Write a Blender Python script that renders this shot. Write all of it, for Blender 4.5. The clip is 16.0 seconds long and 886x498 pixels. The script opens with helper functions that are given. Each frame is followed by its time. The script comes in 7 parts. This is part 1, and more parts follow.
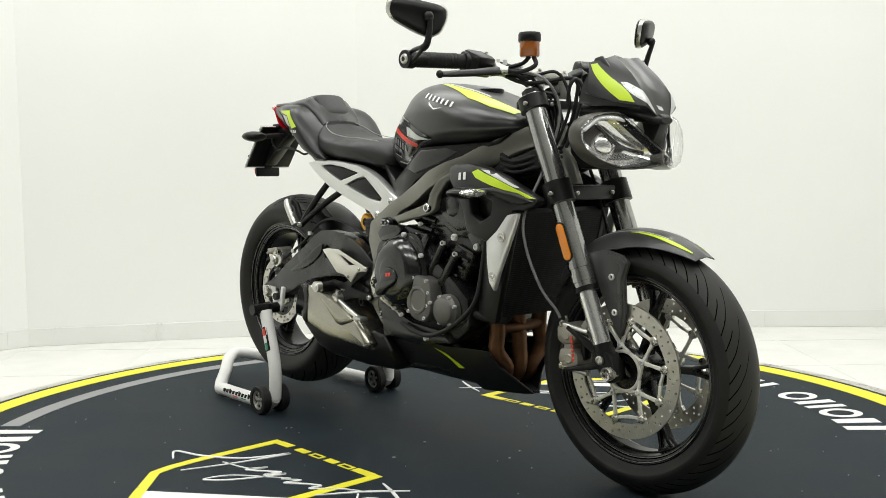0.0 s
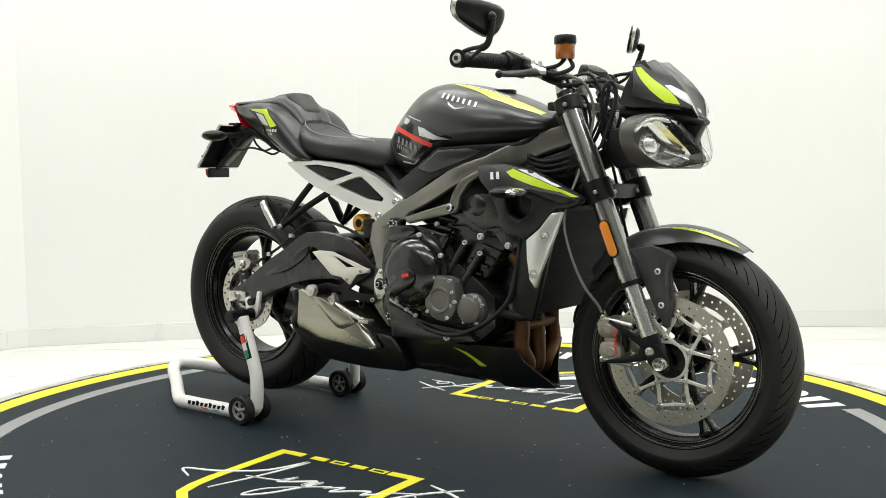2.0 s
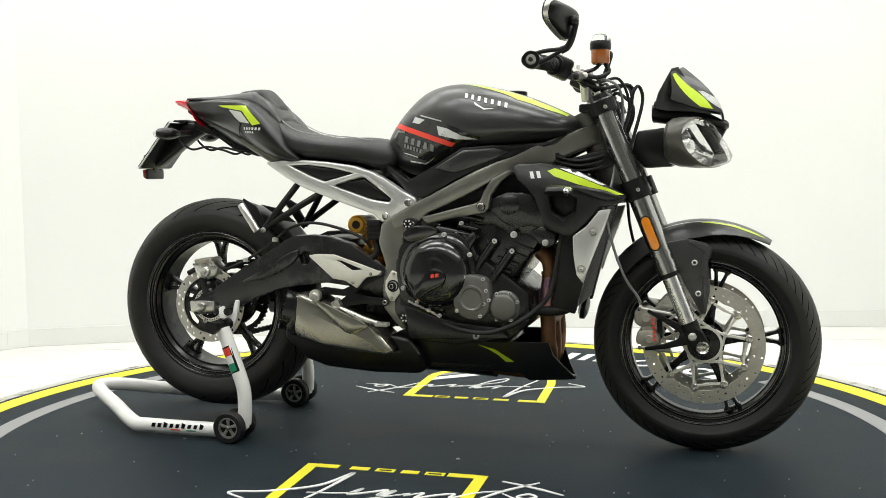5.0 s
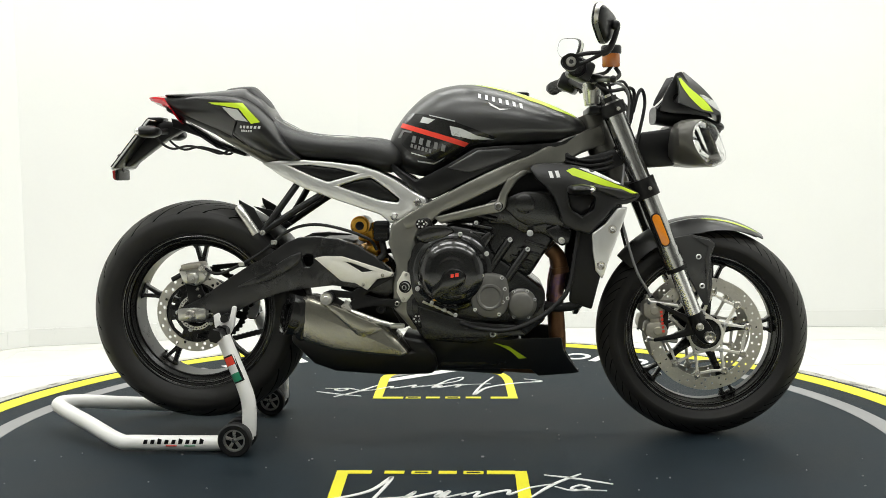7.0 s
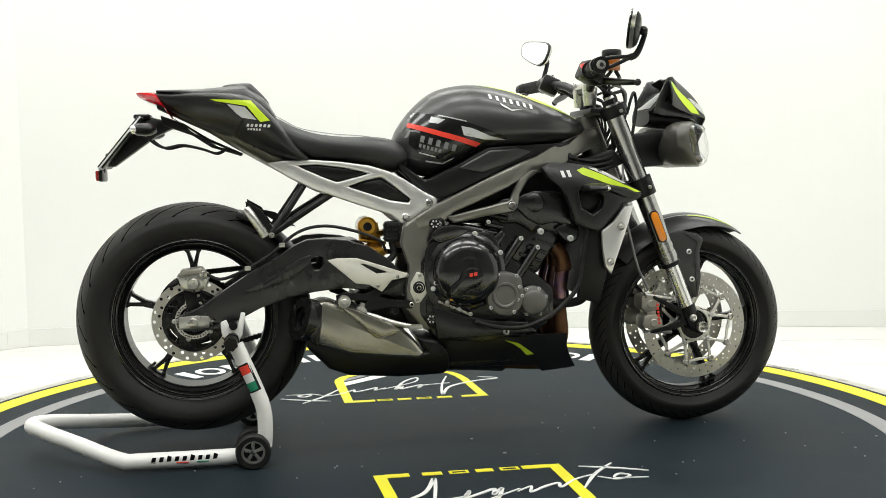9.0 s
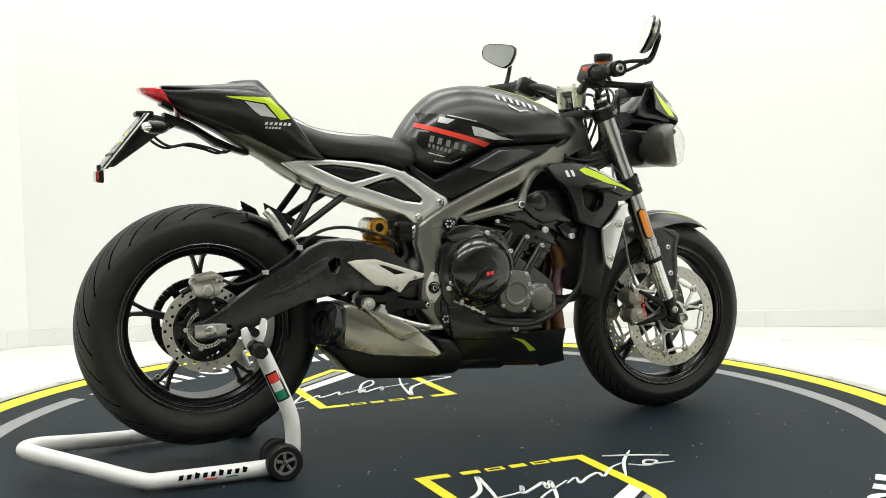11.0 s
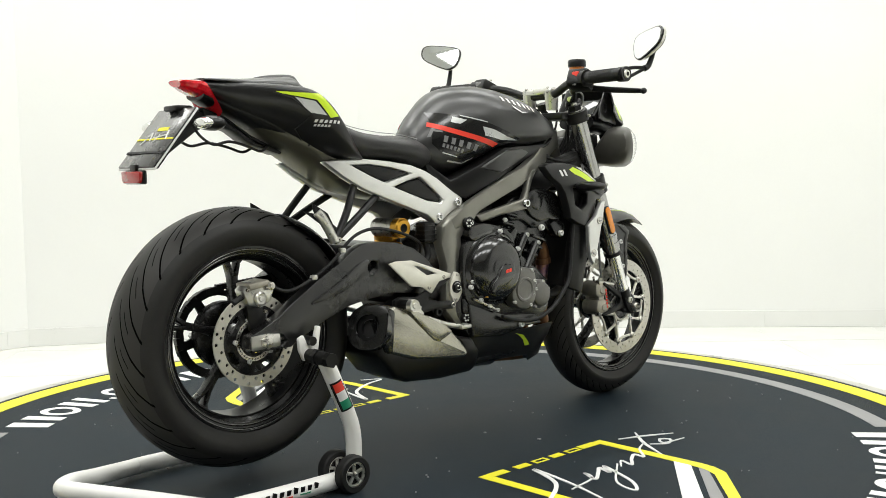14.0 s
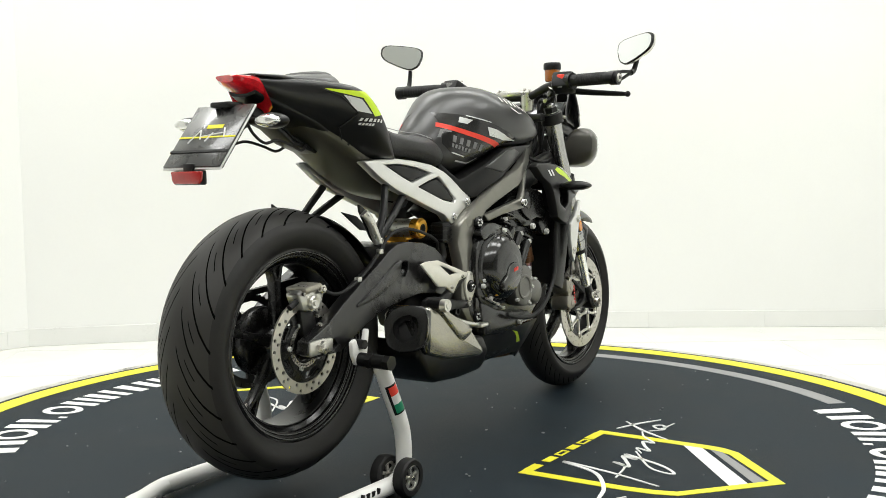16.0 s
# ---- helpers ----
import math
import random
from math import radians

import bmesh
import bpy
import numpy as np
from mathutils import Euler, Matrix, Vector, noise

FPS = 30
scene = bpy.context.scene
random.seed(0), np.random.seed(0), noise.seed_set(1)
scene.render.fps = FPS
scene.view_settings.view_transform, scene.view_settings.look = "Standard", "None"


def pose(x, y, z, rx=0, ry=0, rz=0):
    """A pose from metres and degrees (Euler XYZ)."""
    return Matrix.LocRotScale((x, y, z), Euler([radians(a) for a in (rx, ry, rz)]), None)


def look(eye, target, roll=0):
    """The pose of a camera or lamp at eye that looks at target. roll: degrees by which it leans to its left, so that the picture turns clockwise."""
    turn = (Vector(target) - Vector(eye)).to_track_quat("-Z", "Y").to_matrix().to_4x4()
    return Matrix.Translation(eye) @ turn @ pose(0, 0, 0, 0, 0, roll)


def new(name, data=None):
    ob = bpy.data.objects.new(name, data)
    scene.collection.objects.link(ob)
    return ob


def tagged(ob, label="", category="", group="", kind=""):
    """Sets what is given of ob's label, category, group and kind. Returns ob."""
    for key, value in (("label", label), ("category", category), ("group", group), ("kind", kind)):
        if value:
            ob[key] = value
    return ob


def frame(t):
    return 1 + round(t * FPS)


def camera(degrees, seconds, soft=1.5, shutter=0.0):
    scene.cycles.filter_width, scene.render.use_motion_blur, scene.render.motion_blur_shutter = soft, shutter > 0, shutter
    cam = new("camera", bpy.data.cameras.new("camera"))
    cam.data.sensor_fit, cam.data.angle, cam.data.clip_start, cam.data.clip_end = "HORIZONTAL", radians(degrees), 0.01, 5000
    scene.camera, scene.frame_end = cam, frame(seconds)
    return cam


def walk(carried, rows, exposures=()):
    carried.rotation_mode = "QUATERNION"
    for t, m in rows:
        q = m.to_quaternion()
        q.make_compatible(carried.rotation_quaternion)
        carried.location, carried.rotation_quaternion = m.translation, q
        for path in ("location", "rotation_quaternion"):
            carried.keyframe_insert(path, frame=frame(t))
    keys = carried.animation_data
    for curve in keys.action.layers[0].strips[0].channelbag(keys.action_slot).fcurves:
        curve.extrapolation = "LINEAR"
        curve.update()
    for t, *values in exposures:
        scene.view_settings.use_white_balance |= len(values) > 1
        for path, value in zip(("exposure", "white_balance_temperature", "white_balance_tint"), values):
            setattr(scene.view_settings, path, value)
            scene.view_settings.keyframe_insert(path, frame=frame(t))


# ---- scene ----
from mathutils.bvhtree import BVHTree

# ---- camera: it stands still, the platform turns ----
cam = camera(46.62, 16.0, soft=0.7)
EYE = Vector((0.0, -2.9225, 0.7683))
AIM = look(EYE, EYE + Vector((0.005642, 0.996478, -0.083657)), -0.6)
walk(cam, [(0.0, AIM), (16.0, AIM)], exposures=[(0.0, -0.2), (1.5, -0.1), (3.5, 0.0), (16.0, 0.0)])


def turn(t):
    """Heading of the turntable in degrees: a steady turn."""
    return -48.567 + 6.5303 * t


# ---- world and lamps ----
world = bpy.data.worlds.new("world")
scene.world = world
world.use_nodes = True
world.node_tree.nodes["Background"].inputs[0].default_value = (0.9, 0.92, 0.9, 1)
world.node_tree.nodes["Background"].inputs[1].default_value = 0.3


def area_lamp(name, m, sx, sy, watts, color):
    data = bpy.data.lights.new(name, "AREA")
    data.shape, data.size, data.size_y, data.energy, data.color = "RECTANGLE", sx, sy, watts, color
    ob = new(name, data)
    ob.matrix_world = m
    return ob


LAMP_COLOR = (0.985, 0.99, 0.968)
CEIL = 3.1
PANELS = ((-2.2, 1.3), (-0.7, 1.3), (0.8, 1.3), (2.3, 1.3), (-2.2, -0.5), (-0.7, -0.5), (0.8, -0.5), (2.3, -0.5), (-2.2, -2.4), (-0.7, -2.4), (0.8, -2.4), (2.3, -2.4))
for lx, ly in PANELS:
    area_lamp("ceiling_panel_light", pose(lx, ly, CEIL - 0.05), 1.2, 0.6, 19.5, LAMP_COLOR)

# ---- materials ----


def material(name, color, rough=0.5, metal=0.0, vary=0.15, scale=20.0, bump=0.0, bump_scale=300.0, coat=0.0, spec=0.5, rough_vary=0.06, color2=None, trans=0.0, alpha=1.0, ior=1.5, span=(0.4, 0.95)):
    """A procedural surface: colour and gloss drift at two sizes, fine relief on top."""
    m = bpy.data.materials.new(name)
    m.use_nodes = True
    nt = m.node_tree
    bsdf = nt.nodes["Principled BSDF"]
    tc = nt.nodes.new("ShaderNodeTexCoord")
    big = nt.nodes.new("ShaderNodeTexNoise")
    big.inputs["Scale"].default_value, big.inputs["Detail"].default_value, big.inputs["Roughness"].default_value = scale, 6, 0.65
    fine = nt.nodes.new("ShaderNodeTexNoise")
    fine.inputs["Scale"].default_value, fine.inputs["Detail"].default_value = bump_scale, 3
    nt.links.new(tc.outputs["Object"], big.inputs["Vector"])
    nt.links.new(tc.outputs["Object"], fine.inputs["Vector"])
    both = nt.nodes.new("ShaderNodeMath")
    both.operation = "MULTIPLY_ADD"
    both.inputs[1].default_value = 0.35
    nt.links.new(fine.outputs["Fac"], both.inputs[0])
    nt.links.new(big.outputs["Fac"], both.inputs[2])
    ramp = nt.nodes.new("ShaderNodeMapRange")
    ramp.inputs[1].default_value, ramp.inputs[2].default_value = span
    nt.links.new(both.outputs[0], ramp.inputs[0])
    mix = nt.nodes.new("ShaderNodeMix")
    mix.data_type = "RGBA"
    c2 = color2 or tuple(min(1.0, c * (1 + vary)) for c in color)
    c1 = color if color2 else tuple(c * (1 - vary) for c in color)
    mix.inputs[6].default_value, mix.inputs[7].default_value = (*c1, 1), (*c2, 1)
    nt.links.new(ramp.outputs[0], mix.inputs[0])
    nt.links.new(mix.outputs[2], bsdf.inputs["Base Color"])
    rr = nt.nodes.new("ShaderNodeMapRange")
    rr.inputs[3].default_value, rr.inputs[4].default_value = max(0.02, rough - rough_vary), min(1, rough + rough_vary)
    nt.links.new(ramp.outputs[0], rr.inputs[0])
    nt.links.new(rr.outputs[0], bsdf.inputs["Roughness"])
    bsdf.inputs["Metallic"].default_value = metal
    bsdf.inputs["Coat Weight"].default_value = coat
    bsdf.inputs["Coat Roughness"].default_value = 0.08
    bsdf.inputs["Specular IOR Level"].default_value = spec
    bsdf.inputs["Transmission Weight"].default_value = trans
    bsdf.inputs["IOR"].default_value = ior
    bsdf.inputs["Alpha"].default_value = alpha
    if bump:
        bp = nt.nodes.new("ShaderNodeBump")
        bp.inputs["Strength"].default_value, bp.inputs["Distance"].default_value = bump, 0.001
        nt.links.new(fine.outputs["Fac"], bp.inputs["Height"])
        nt.links.new(bp.outputs[0], bsdf.inputs["Normal"])
    return m


WALL = material("wall_paint", (0.84, 0.845, 0.82), 0.6, vary=0.015, scale=1.5, bump=0.05, bump_scale=90)
DIM_WALL = material("grey_wall_paint", (0.3, 0.3, 0.29), 0.7, vary=0.03, scale=1.5)
FLOOR = material("floor_tile", (0.82, 0.82, 0.78), 0.22, vary=0.02, scale=3, rough_vary=0.06)
SKIRT = material("skirting_tile", (0.80, 0.805, 0.775), 0.3, vary=0.02, scale=4)
JOINT = material("tile_joint", (0.6, 0.6, 0.56), 0.8)
MAT = material("rubber_mat", (0.0065, 0.0118, 0.0165), 0.6, vary=0.35, scale=3.5, bump=0.5, bump_scale=700, spec=0.13, color2=(0.0175, 0.027, 0.0345), span=(0.5, 0.88))
RIM_GREY = material("platform_edge", (0.14, 0.135, 0.12), 0.7, scale=9, color2=(0.50, 0.49, 0.45), bump=0.3, bump_scale=120, span=(0.5, 0.66))
MAT_YELLOW = material("mat_yellow_paint", (0.80, 0.74, 0.02), 0.55, vary=0.06, scale=15)
MAT_GREY = material("mat_grey_paint", (0.27, 0.27, 0.27), 0.6, vary=0.08, scale=15)
MAT_WHITE = material("mat_white_paint", (0.8, 0.8, 0.78), 0.55, vary=0.04, scale=15)
MATT_BLACK = material("matt_graphite_paint", (0.019, 0.019, 0.0188), 0.31, vary=0.12, scale=6, bump=0.03, bump_scale=1500, spec=0.75)
SATIN_GREY = material("matt_grey_paint", (0.042, 0.042, 0.0415), 0.3, vary=0.1, scale=6, bump=0.04, bump_scale=1500)
PLASTIC = material("black_plastic", (0.006, 0.006, 0.006), 0.34, spec=0.3, vary=0.25, scale=30, bump=0.1, bump_scale=1200)
GLOSS_BLACK = material("gloss_black_plastic", (0.008, 0.008, 0.008), 0.18, vary=0.2, scale=30, coat=0.4)
RUBBER = material("rubber", (0.008, 0.008, 0.008), 0.6, vary=0.3, scale=25, bump=0.2, bump_scale=500, spec=0.4)
VINYL = material("seat_vinyl", (0.016, 0.016, 0.016), 0.46, vary=0.15, scale=40, bump=0.35, bump_scale=1400)
STITCH = material("grey_thread", (0.35, 0.35, 0.35), 0.8)
FRAME_PAINT = material("bronze_grey_frame_paint", (0.225, 0.22, 0.195), 0.3, rough_vary=0.025, metal=0.7, vary=0.08, scale=30, bump=0.015, bump_scale=900)
SILVER_PAINT = material("silver_cast_aluminium", (0.74, 0.74, 0.72), 0.3, metal=0.75, rough_vary=0.01, vary=0.03, scale=30)
ALU = material("bare_aluminium", (0.62, 0.61, 0.57), 0.3, metal=0.9, vary=0.08, scale=60)
HEEL_ALU = material("satin_aluminium", (0.78, 0.76, 0.68), 0.36, metal=0.3, vary=0.05, scale=60)
STEEL = material("brushed_steel", (0.58, 0.56, 0.52), 0.28, metal=1.0, vary=0.12, scale=80, rough_vary=0.12)
ROTOR = material("worn_brake_steel", (0.55, 0.53, 0.48), 0.34, metal=0.9, vary=0.1, scale=120, bump=0.1, bump_scale=1200)
CHROME = material("chrome", (0.72, 0.72, 0.72), 0.09, metal=1.0, vary=0.04, rough_vary=0.05)
FORK_TUBE = material("dark_anodised_fork_tube", (0.42, 0.42, 0.41), 0.15, metal=0.95, vary=0.1, rough_vary=0.05)
ENGINE_BLACK = material("engine_black_paint", (0.008, 0.008, 0.008), 0.25, spec=0.65, vary=0.12, scale=20, bump=0.05, bump_scale=900, rough_vary=0.04)
ENGINE_GLOSS = material("clutch_cover_black", (0.007, 0.007, 0.007), 0.15, vary=0.15, scale=30, bump=0.03, bump_scale=700, spec=0.85, rough_vary=0.03)
ENGINE_GREY = material("engine_bronze_grey", (0.15, 0.147, 0.136), 0.38, metal=0.4, vary=0.1, scale=60, bump=0.25, bump_scale=900)
EXH_STEEL = material("brushed_silencer_steel", (0.40, 0.385, 0.33), 0.24, metal=0.95, vary=0.03, scale=5, rough_vary=0.03)
HEADER = material("heat_browned_steel", (0.09, 0.045, 0.024), 0.5, metal=0.7, scale=22, color2=(0.22, 0.105, 0.045))
HEADER_BLUE = material("heat_blued_steel", (0.12, 0.08, 0.26), 0.32, metal=0.9, scale=24, color2=(0.5, 0.27, 0.07))
GOLD = material("gold_anodised", (0.72, 0.38, 0.05), 0.3, metal=0.85, vary=0.1)
LIME = material("lime_decal", (0.60, 0.80, 0.03), 0.35, vary=0.03, coat=0.2)
SILVER_DECAL = material("silver_decal", (0.62, 0.63, 0.62), 0.3, metal=0.3, vary=0.05)
WHITE_DECAL = material("white_decal", (0.75, 0.75, 0.74), 0.4, vary=0.04)
GREY_DECAL = material("grey_decal", (0.2, 0.2, 0.2), 0.4, vary=0.06)
RED_DECAL = material("red_decal", (0.80, 0.055, 0.03), 0.35, vary=0.04)
ORANGE = material("amber_reflector", (0.80, 0.26, 0.012), 0.18, vary=0.1, scale=200, coat=0.6)
RED_LENS = material("red_lamp_lens", (0.75, 0.008, 0.018), 0.1, vary=0.45, scale=80, coat=1.0)
DARK_RED = material("dark_red_reflector", (0.36, 0.012, 0.01), 0.2, vary=0.2, scale=120, coat=0.6)
CLEAR_LENS = material("clear_lamp_lens", (0.95, 0.95, 0.95), 0.03, trans=1.0, vary=0.0, rough_vary=0.0, ior=1.15)
REFLECTOR = material("lamp_reflector", (0.85, 0.85, 0.83), 0.14, metal=0.8, rough_vary=0.02, vary=0.05, scale=60)
AMBER_FLUID = material("amber_brake_fluid", (0.36, 0.11, 0.018), 0.12, vary=0.2, coat=0.8)
MIRROR = material("mirror_glass", (0.82, 0.84, 0.84), 0.01, metal=1.0, vary=0.0, rough_vary=0.0)
STAND_WHITE = material("white_powder_coat", (0.85, 0.845, 0.82), 0.35, vary=0.03, scale=25, bump=0.08, bump_scale=600)
GREEN_DECAL = material("green_decal", (0.01, 0.25, 0.13), 0.4)
PLATE_BLACK = material("plate_face", (0.03, 0.03, 0.03), 0.28, vary=0.1, coat=0.6)
CAST_BLACK = material("satin_black_casting", (0.009, 0.009, 0.009), 0.28, spec=0.75, vary=0.12, scale=8, bump=0.08, bump_scale=900, rough_vary=0.03)
ZINC = material("bright_zinc_bolt", (0.80, 0.80, 0.78), 0.25, metal=0.35, vary=0.1, scale=200)
RIM_BLACK = material("satin_black_rim_paint", (0.007, 0.007, 0.007), 0.27, vary=0.2, scale=25, spec=0.4)
RIM_GLOSS = material("gloss_black_rim_paint", (0.006, 0.006, 0.006), 0.2, vary=0.1, scale=8, spec=0.45, rough_vary=0.03)
BARREL = material("rough_black_barrel_paint", (0.008, 0.008, 0.008), 0.3, vary=0.2, scale=10, spec=0.35)
# paler than the black rim, to draw the highlight rings on its edges
RIM_GLINT = material("rim_highlight_metal", (0.16, 0.16, 0.158), 0.2, metal=0.8, vary=0.1, scale=12, rough_vary=0.03)
SLIDER = material("bright_hard_chrome", (0.88, 0.88, 0.87), 0.2, metal=0.92, vary=0.02, rough_vary=0.02)
PANEL_BLACK = material("matt_black_panel_paint", (0.010, 0.010, 0.010), 0.34, vary=0.12, scale=6, bump=0.03, bump_scale=1500, spec=0.45)
TRAY_OLIVE = material("dark_olive_metallic_paint", (0.085, 0.082, 0.062), 0.36, metal=0.5, vary=0.15, scale=12, rough_vary=0.04)


def tyre_material(name, period, slant):
    """Rubber with slanting tread grooves that run from the crown to the shoulder."""
    m = material(name, (0.012, 0.0116, 0.011), 0.52, vary=0.3, scale=14, spec=0.36, color2=(0.021, 0.0202, 0.019))
    nt = m.node_tree
    bsdf = nt.nodes["Principled BSDF"]
    tc = nt.nodes.new("ShaderNodeTexCoord")
    sep = nt.nodes.new("ShaderNodeSeparateXYZ")
    nt.links.new(tc.outputs["Object"], sep.inputs[0])

    def op(kind, a, b=None, c=None):
        n = nt.nodes.new("ShaderNodeMath")
        n.operation = kind
        for i, v in enumerate((a, b, c)):
            if v is None:
                continue
            if isinstance(v, (int, float)):
                n.inputs[i].default_value = v
            else:
                nt.links.new(v, n.inputs[i])
        return n.outputs[0]

    angle = op("ARCTAN2", sep.outputs[2], sep.outputs[0])
    side = op("ABSOLUTE", sep.outputs[1])
    turns = op("MULTIPLY", angle, period / (2 * math.pi))
    bent = op("MULTIPLY", op("POWER", side, 0.7), slant)
    flip = op("MULTIPLY", op("SIGN", sep.outputs[1]), 0.25)
    saw = op("FRACT", op("ADD", op("ADD", turns, bent), flip))
    line = op("ABSOLUTE", op("SUBTRACT", saw, 0.5))
    # a second, shorter set between the long grooves
    saw2 = op("FRACT", op("ADD", op("MULTIPLY", turns, 2.0), op("MULTIPLY", bent, 2.0)))
    line2 = op("ABSOLUTE", op("SUBTRACT", saw2, 0.5))
    long_g = op("MULTIPLY", op("LESS_THAN", line, 0.05 if slant < 0 else 0.026), op("MULTIPLY", op("GREATER_THAN", side, 0.012), op("LESS_THAN", side, 0.080 if slant < 0 else 0.052)))
    short_g = op("MULTIPLY", op("LESS_THAN", line2, 0.06), op("MULTIPLY", op("GREATER_THAN", side, 0.034), op("LESS_THAN", side, 0.052)))
    groove = op("MAXIMUM", long_g, short_g)
    rad = op("SQRT", op("ADD", op("MULTIPLY", sep.outputs[0], sep.outputs[0]), op("MULTIPLY", sep.outputs[2], sep.outputs[2])))
    groove = op("MULTIPLY", groove, op("GREATER_THAN", rad, 0.262))
    base = bsdf.inputs["Base Color"].links[0].from_socket
    worn = nt.nodes.new("ShaderNodeMix")
    worn.data_type = "RGBA"
    worn.inputs[7].default_value = (0.042, 0.0405, 0.038, 1)
    nt.links.new(op("MULTIPLY", op("GREATER_THAN", rad, 0.283 if slant < 0 else 0.264), 0.55), worn.inputs[0])
    nt.links.new(base, worn.inputs[6])
    old = worn.outputs[2]
    # shade inside the grooves put into the colour: near black, without gloss
    mix = nt.nodes.new("ShaderNodeMix")
    mix.data_type = "RGBA"
    mix.inputs[7].default_value = (0.003, 0.003, 0.003, 1)
    nt.links.new(groove, mix.inputs[0])
    nt.links.new(old, mix.inputs[6])
    nt.links.new(mix.outputs[2], bsdf.inputs["Base Color"])
    nt.links.new(op("MULTIPLY_ADD", groove, -0.3, 0.3), bsdf.inputs["Specular IOR Level"])
    bp = nt.nodes.new("ShaderNodeBump")
    bp.invert = True
    bp.inputs["Strength"].default_value, bp.inputs["Distance"].default_value = 1.0, 0.006
    nt.links.new(groove, bp.inputs["Height"])
    nt.links.new(bp.outputs[0], bsdf.inputs["Normal"])
    return m


TYRE_F = tyre_material("front_tyre_rubber", 24, 17.0)
TYRE_R = tyre_material("rear_tyre_rubber", 24, -17.0)

# ---- mesh helpers ----


def finish(bm, angle=38):
    bmesh.ops.recalc_face_normals(bm, faces=bm.faces)
    lim = radians(angle)
    for f in bm.faces:
        f.smooth = True
    for e in bm.edges:
        if len(e.link_faces) == 2:
            e.smooth = e.calc_face_angle(0) < lim
    return bm


def part(name, bm, mat, parent=None, label="", at=None, angle=38, done=False):
    """Link a bmesh as one mesh object under a thing or a part."""
    if not done:
        finish(bm, angle)
    me = bpy.data.meshes.new(name)
    bm.to_mesh(me)
    bm.free()
    me.materials.append(mat)
    ob = new(name, me)
    if parent is not None:
        ob.parent = parent
    if at is not None:
        base = parent.get("base", None) if parent is not None else None
        off = Vector(at)
        if base is not None:
            off = off - Vector(base)
        ob.location = off
        ob["base"] = tuple(at)
    if label:
        ob["label"] = label
    return ob


def bevelled(bm, width, segments=2, angle=30):
    if width > 0:
        edges = [e for e in bm.edges if len(e.link_faces) == 2 and e.calc_face_angle(0) > radians(angle)]
        bmesh.ops.bevel(bm, geom=edges, offset=width, segments=segments, affect="EDGES", profile=0.5, clamp_overlap=True)
    return bm


def soften(pts, n=1):
    """Round a closed outline by cutting its corners."""
    for _ in range(n):
        out = []
        for i, p in enumerate(pts):
            q = pts[(i + 1) % len(pts)]
            out.append((p[0] * 0.8 + q[0] * 0.2, p[1] * 0.8 + q[1] * 0.2))
            out.append((p[0] * 0.2 + q[0] * 0.8, p[1] * 0.2 + q[1] * 0.8))
        pts = out
    return pts


def slab(outline, y0, y1, bevel=0.003, holes=(), round_n=0, shape=None, segments=2):
    """An outline in x and z with thickness along y, with holes and rounded edges. shape(v): a last bend."""
    bm = bmesh.new()
    edges = []
    for loop in (outline, *holes):
        loop = soften(list(loop), round_n) if round_n else loop
        vs = [bm.verts.new((x, y0, z)) for x, z in loop]
        for i, v in enumerate(vs):
            edges.append(bm.edges.new((v, vs[(i + 1) % len(vs)])))
    bmesh.ops.triangle_fill(bm, use_beauty=True, edges=edges)
    bmesh.ops.dissolve_limit(bm, angle_limit=0.01, verts=bm.verts, edges=bm.edges)
    r = bmesh.ops.extrude_face_region(bm, geom=bm.faces[:])
    for v in [g for g in r["geom"] if isinstance(g, bmesh.types.BMVert)]:
        v.co.y = y1
    bmesh.ops.recalc_face_normals(bm, faces=bm.faces)
    bevelled(bm, bevel, segments)
    if shape:
        bmesh.ops.triangulate(bm, faces=bm.faces)
        for v in bm.verts:
            v.co = shape(v.co)
    return bm


def spline(pts, n=6):
    """Points along a smooth curve through pts."""
    p = [Vector(q) for q in pts]
    p = [p[0] * 2 - p[1]] + p + [p[-1] * 2 - p[-2]]
    out = []
    for i in range(1, len(p) - 2):
        a, b, c, d = p[i - 1:i + 3]
        for k in range(n):
            t = k / n
            out.append(0.5 * (2 * b + (c - a) * t + (2 * a - 5 * b + 4 * c - d) * t * t + (3 * b - a - 3 * c + d) * t ** 3))
    out.append(p[-2])
    return out


def tube(pts, r, seg=10, n=6, bm=None, flat=1.0):
    """A round bar along a smooth path; r: one radius or (start, end)."""
    bm = bm or bmesh.new()
    path = spline(pts, n) if n > 1 else [Vector(q) for q in pts]
    r0, r1 = r if isinstance(r, tuple) else (r, r)
    t0 = (path[1] - path[0]).normalized()
    up = t0.orthogonal().normalized()
    rings = []
    for i, p in enumerate(path):
        a, b = path[max(0, i - 1)], path[min(len(path) - 1, i + 1)]
        t = (b - a).normalized()
        up = (up - t * up.dot(t)).normalized()
        side = t.cross(up)
        rad = r0 + (r1 - r0) * i / (len(path) - 1)
        rings.append([bm.verts.new(p + rad * (math.cos(k * 2 * math.pi / seg) * up * flat + math.sin(k * 2 * math.pi / seg) * side)) for k in range(seg)])
    for a, b in zip(rings, rings[1:]):
        for k in range(seg):
            bm.faces.new((a[k], a[(k + 1) % seg], b[(k + 1) % seg], b[k]))
    bm.faces.new(rings[0]), bm.faces.new(rings[-1])
    return bm


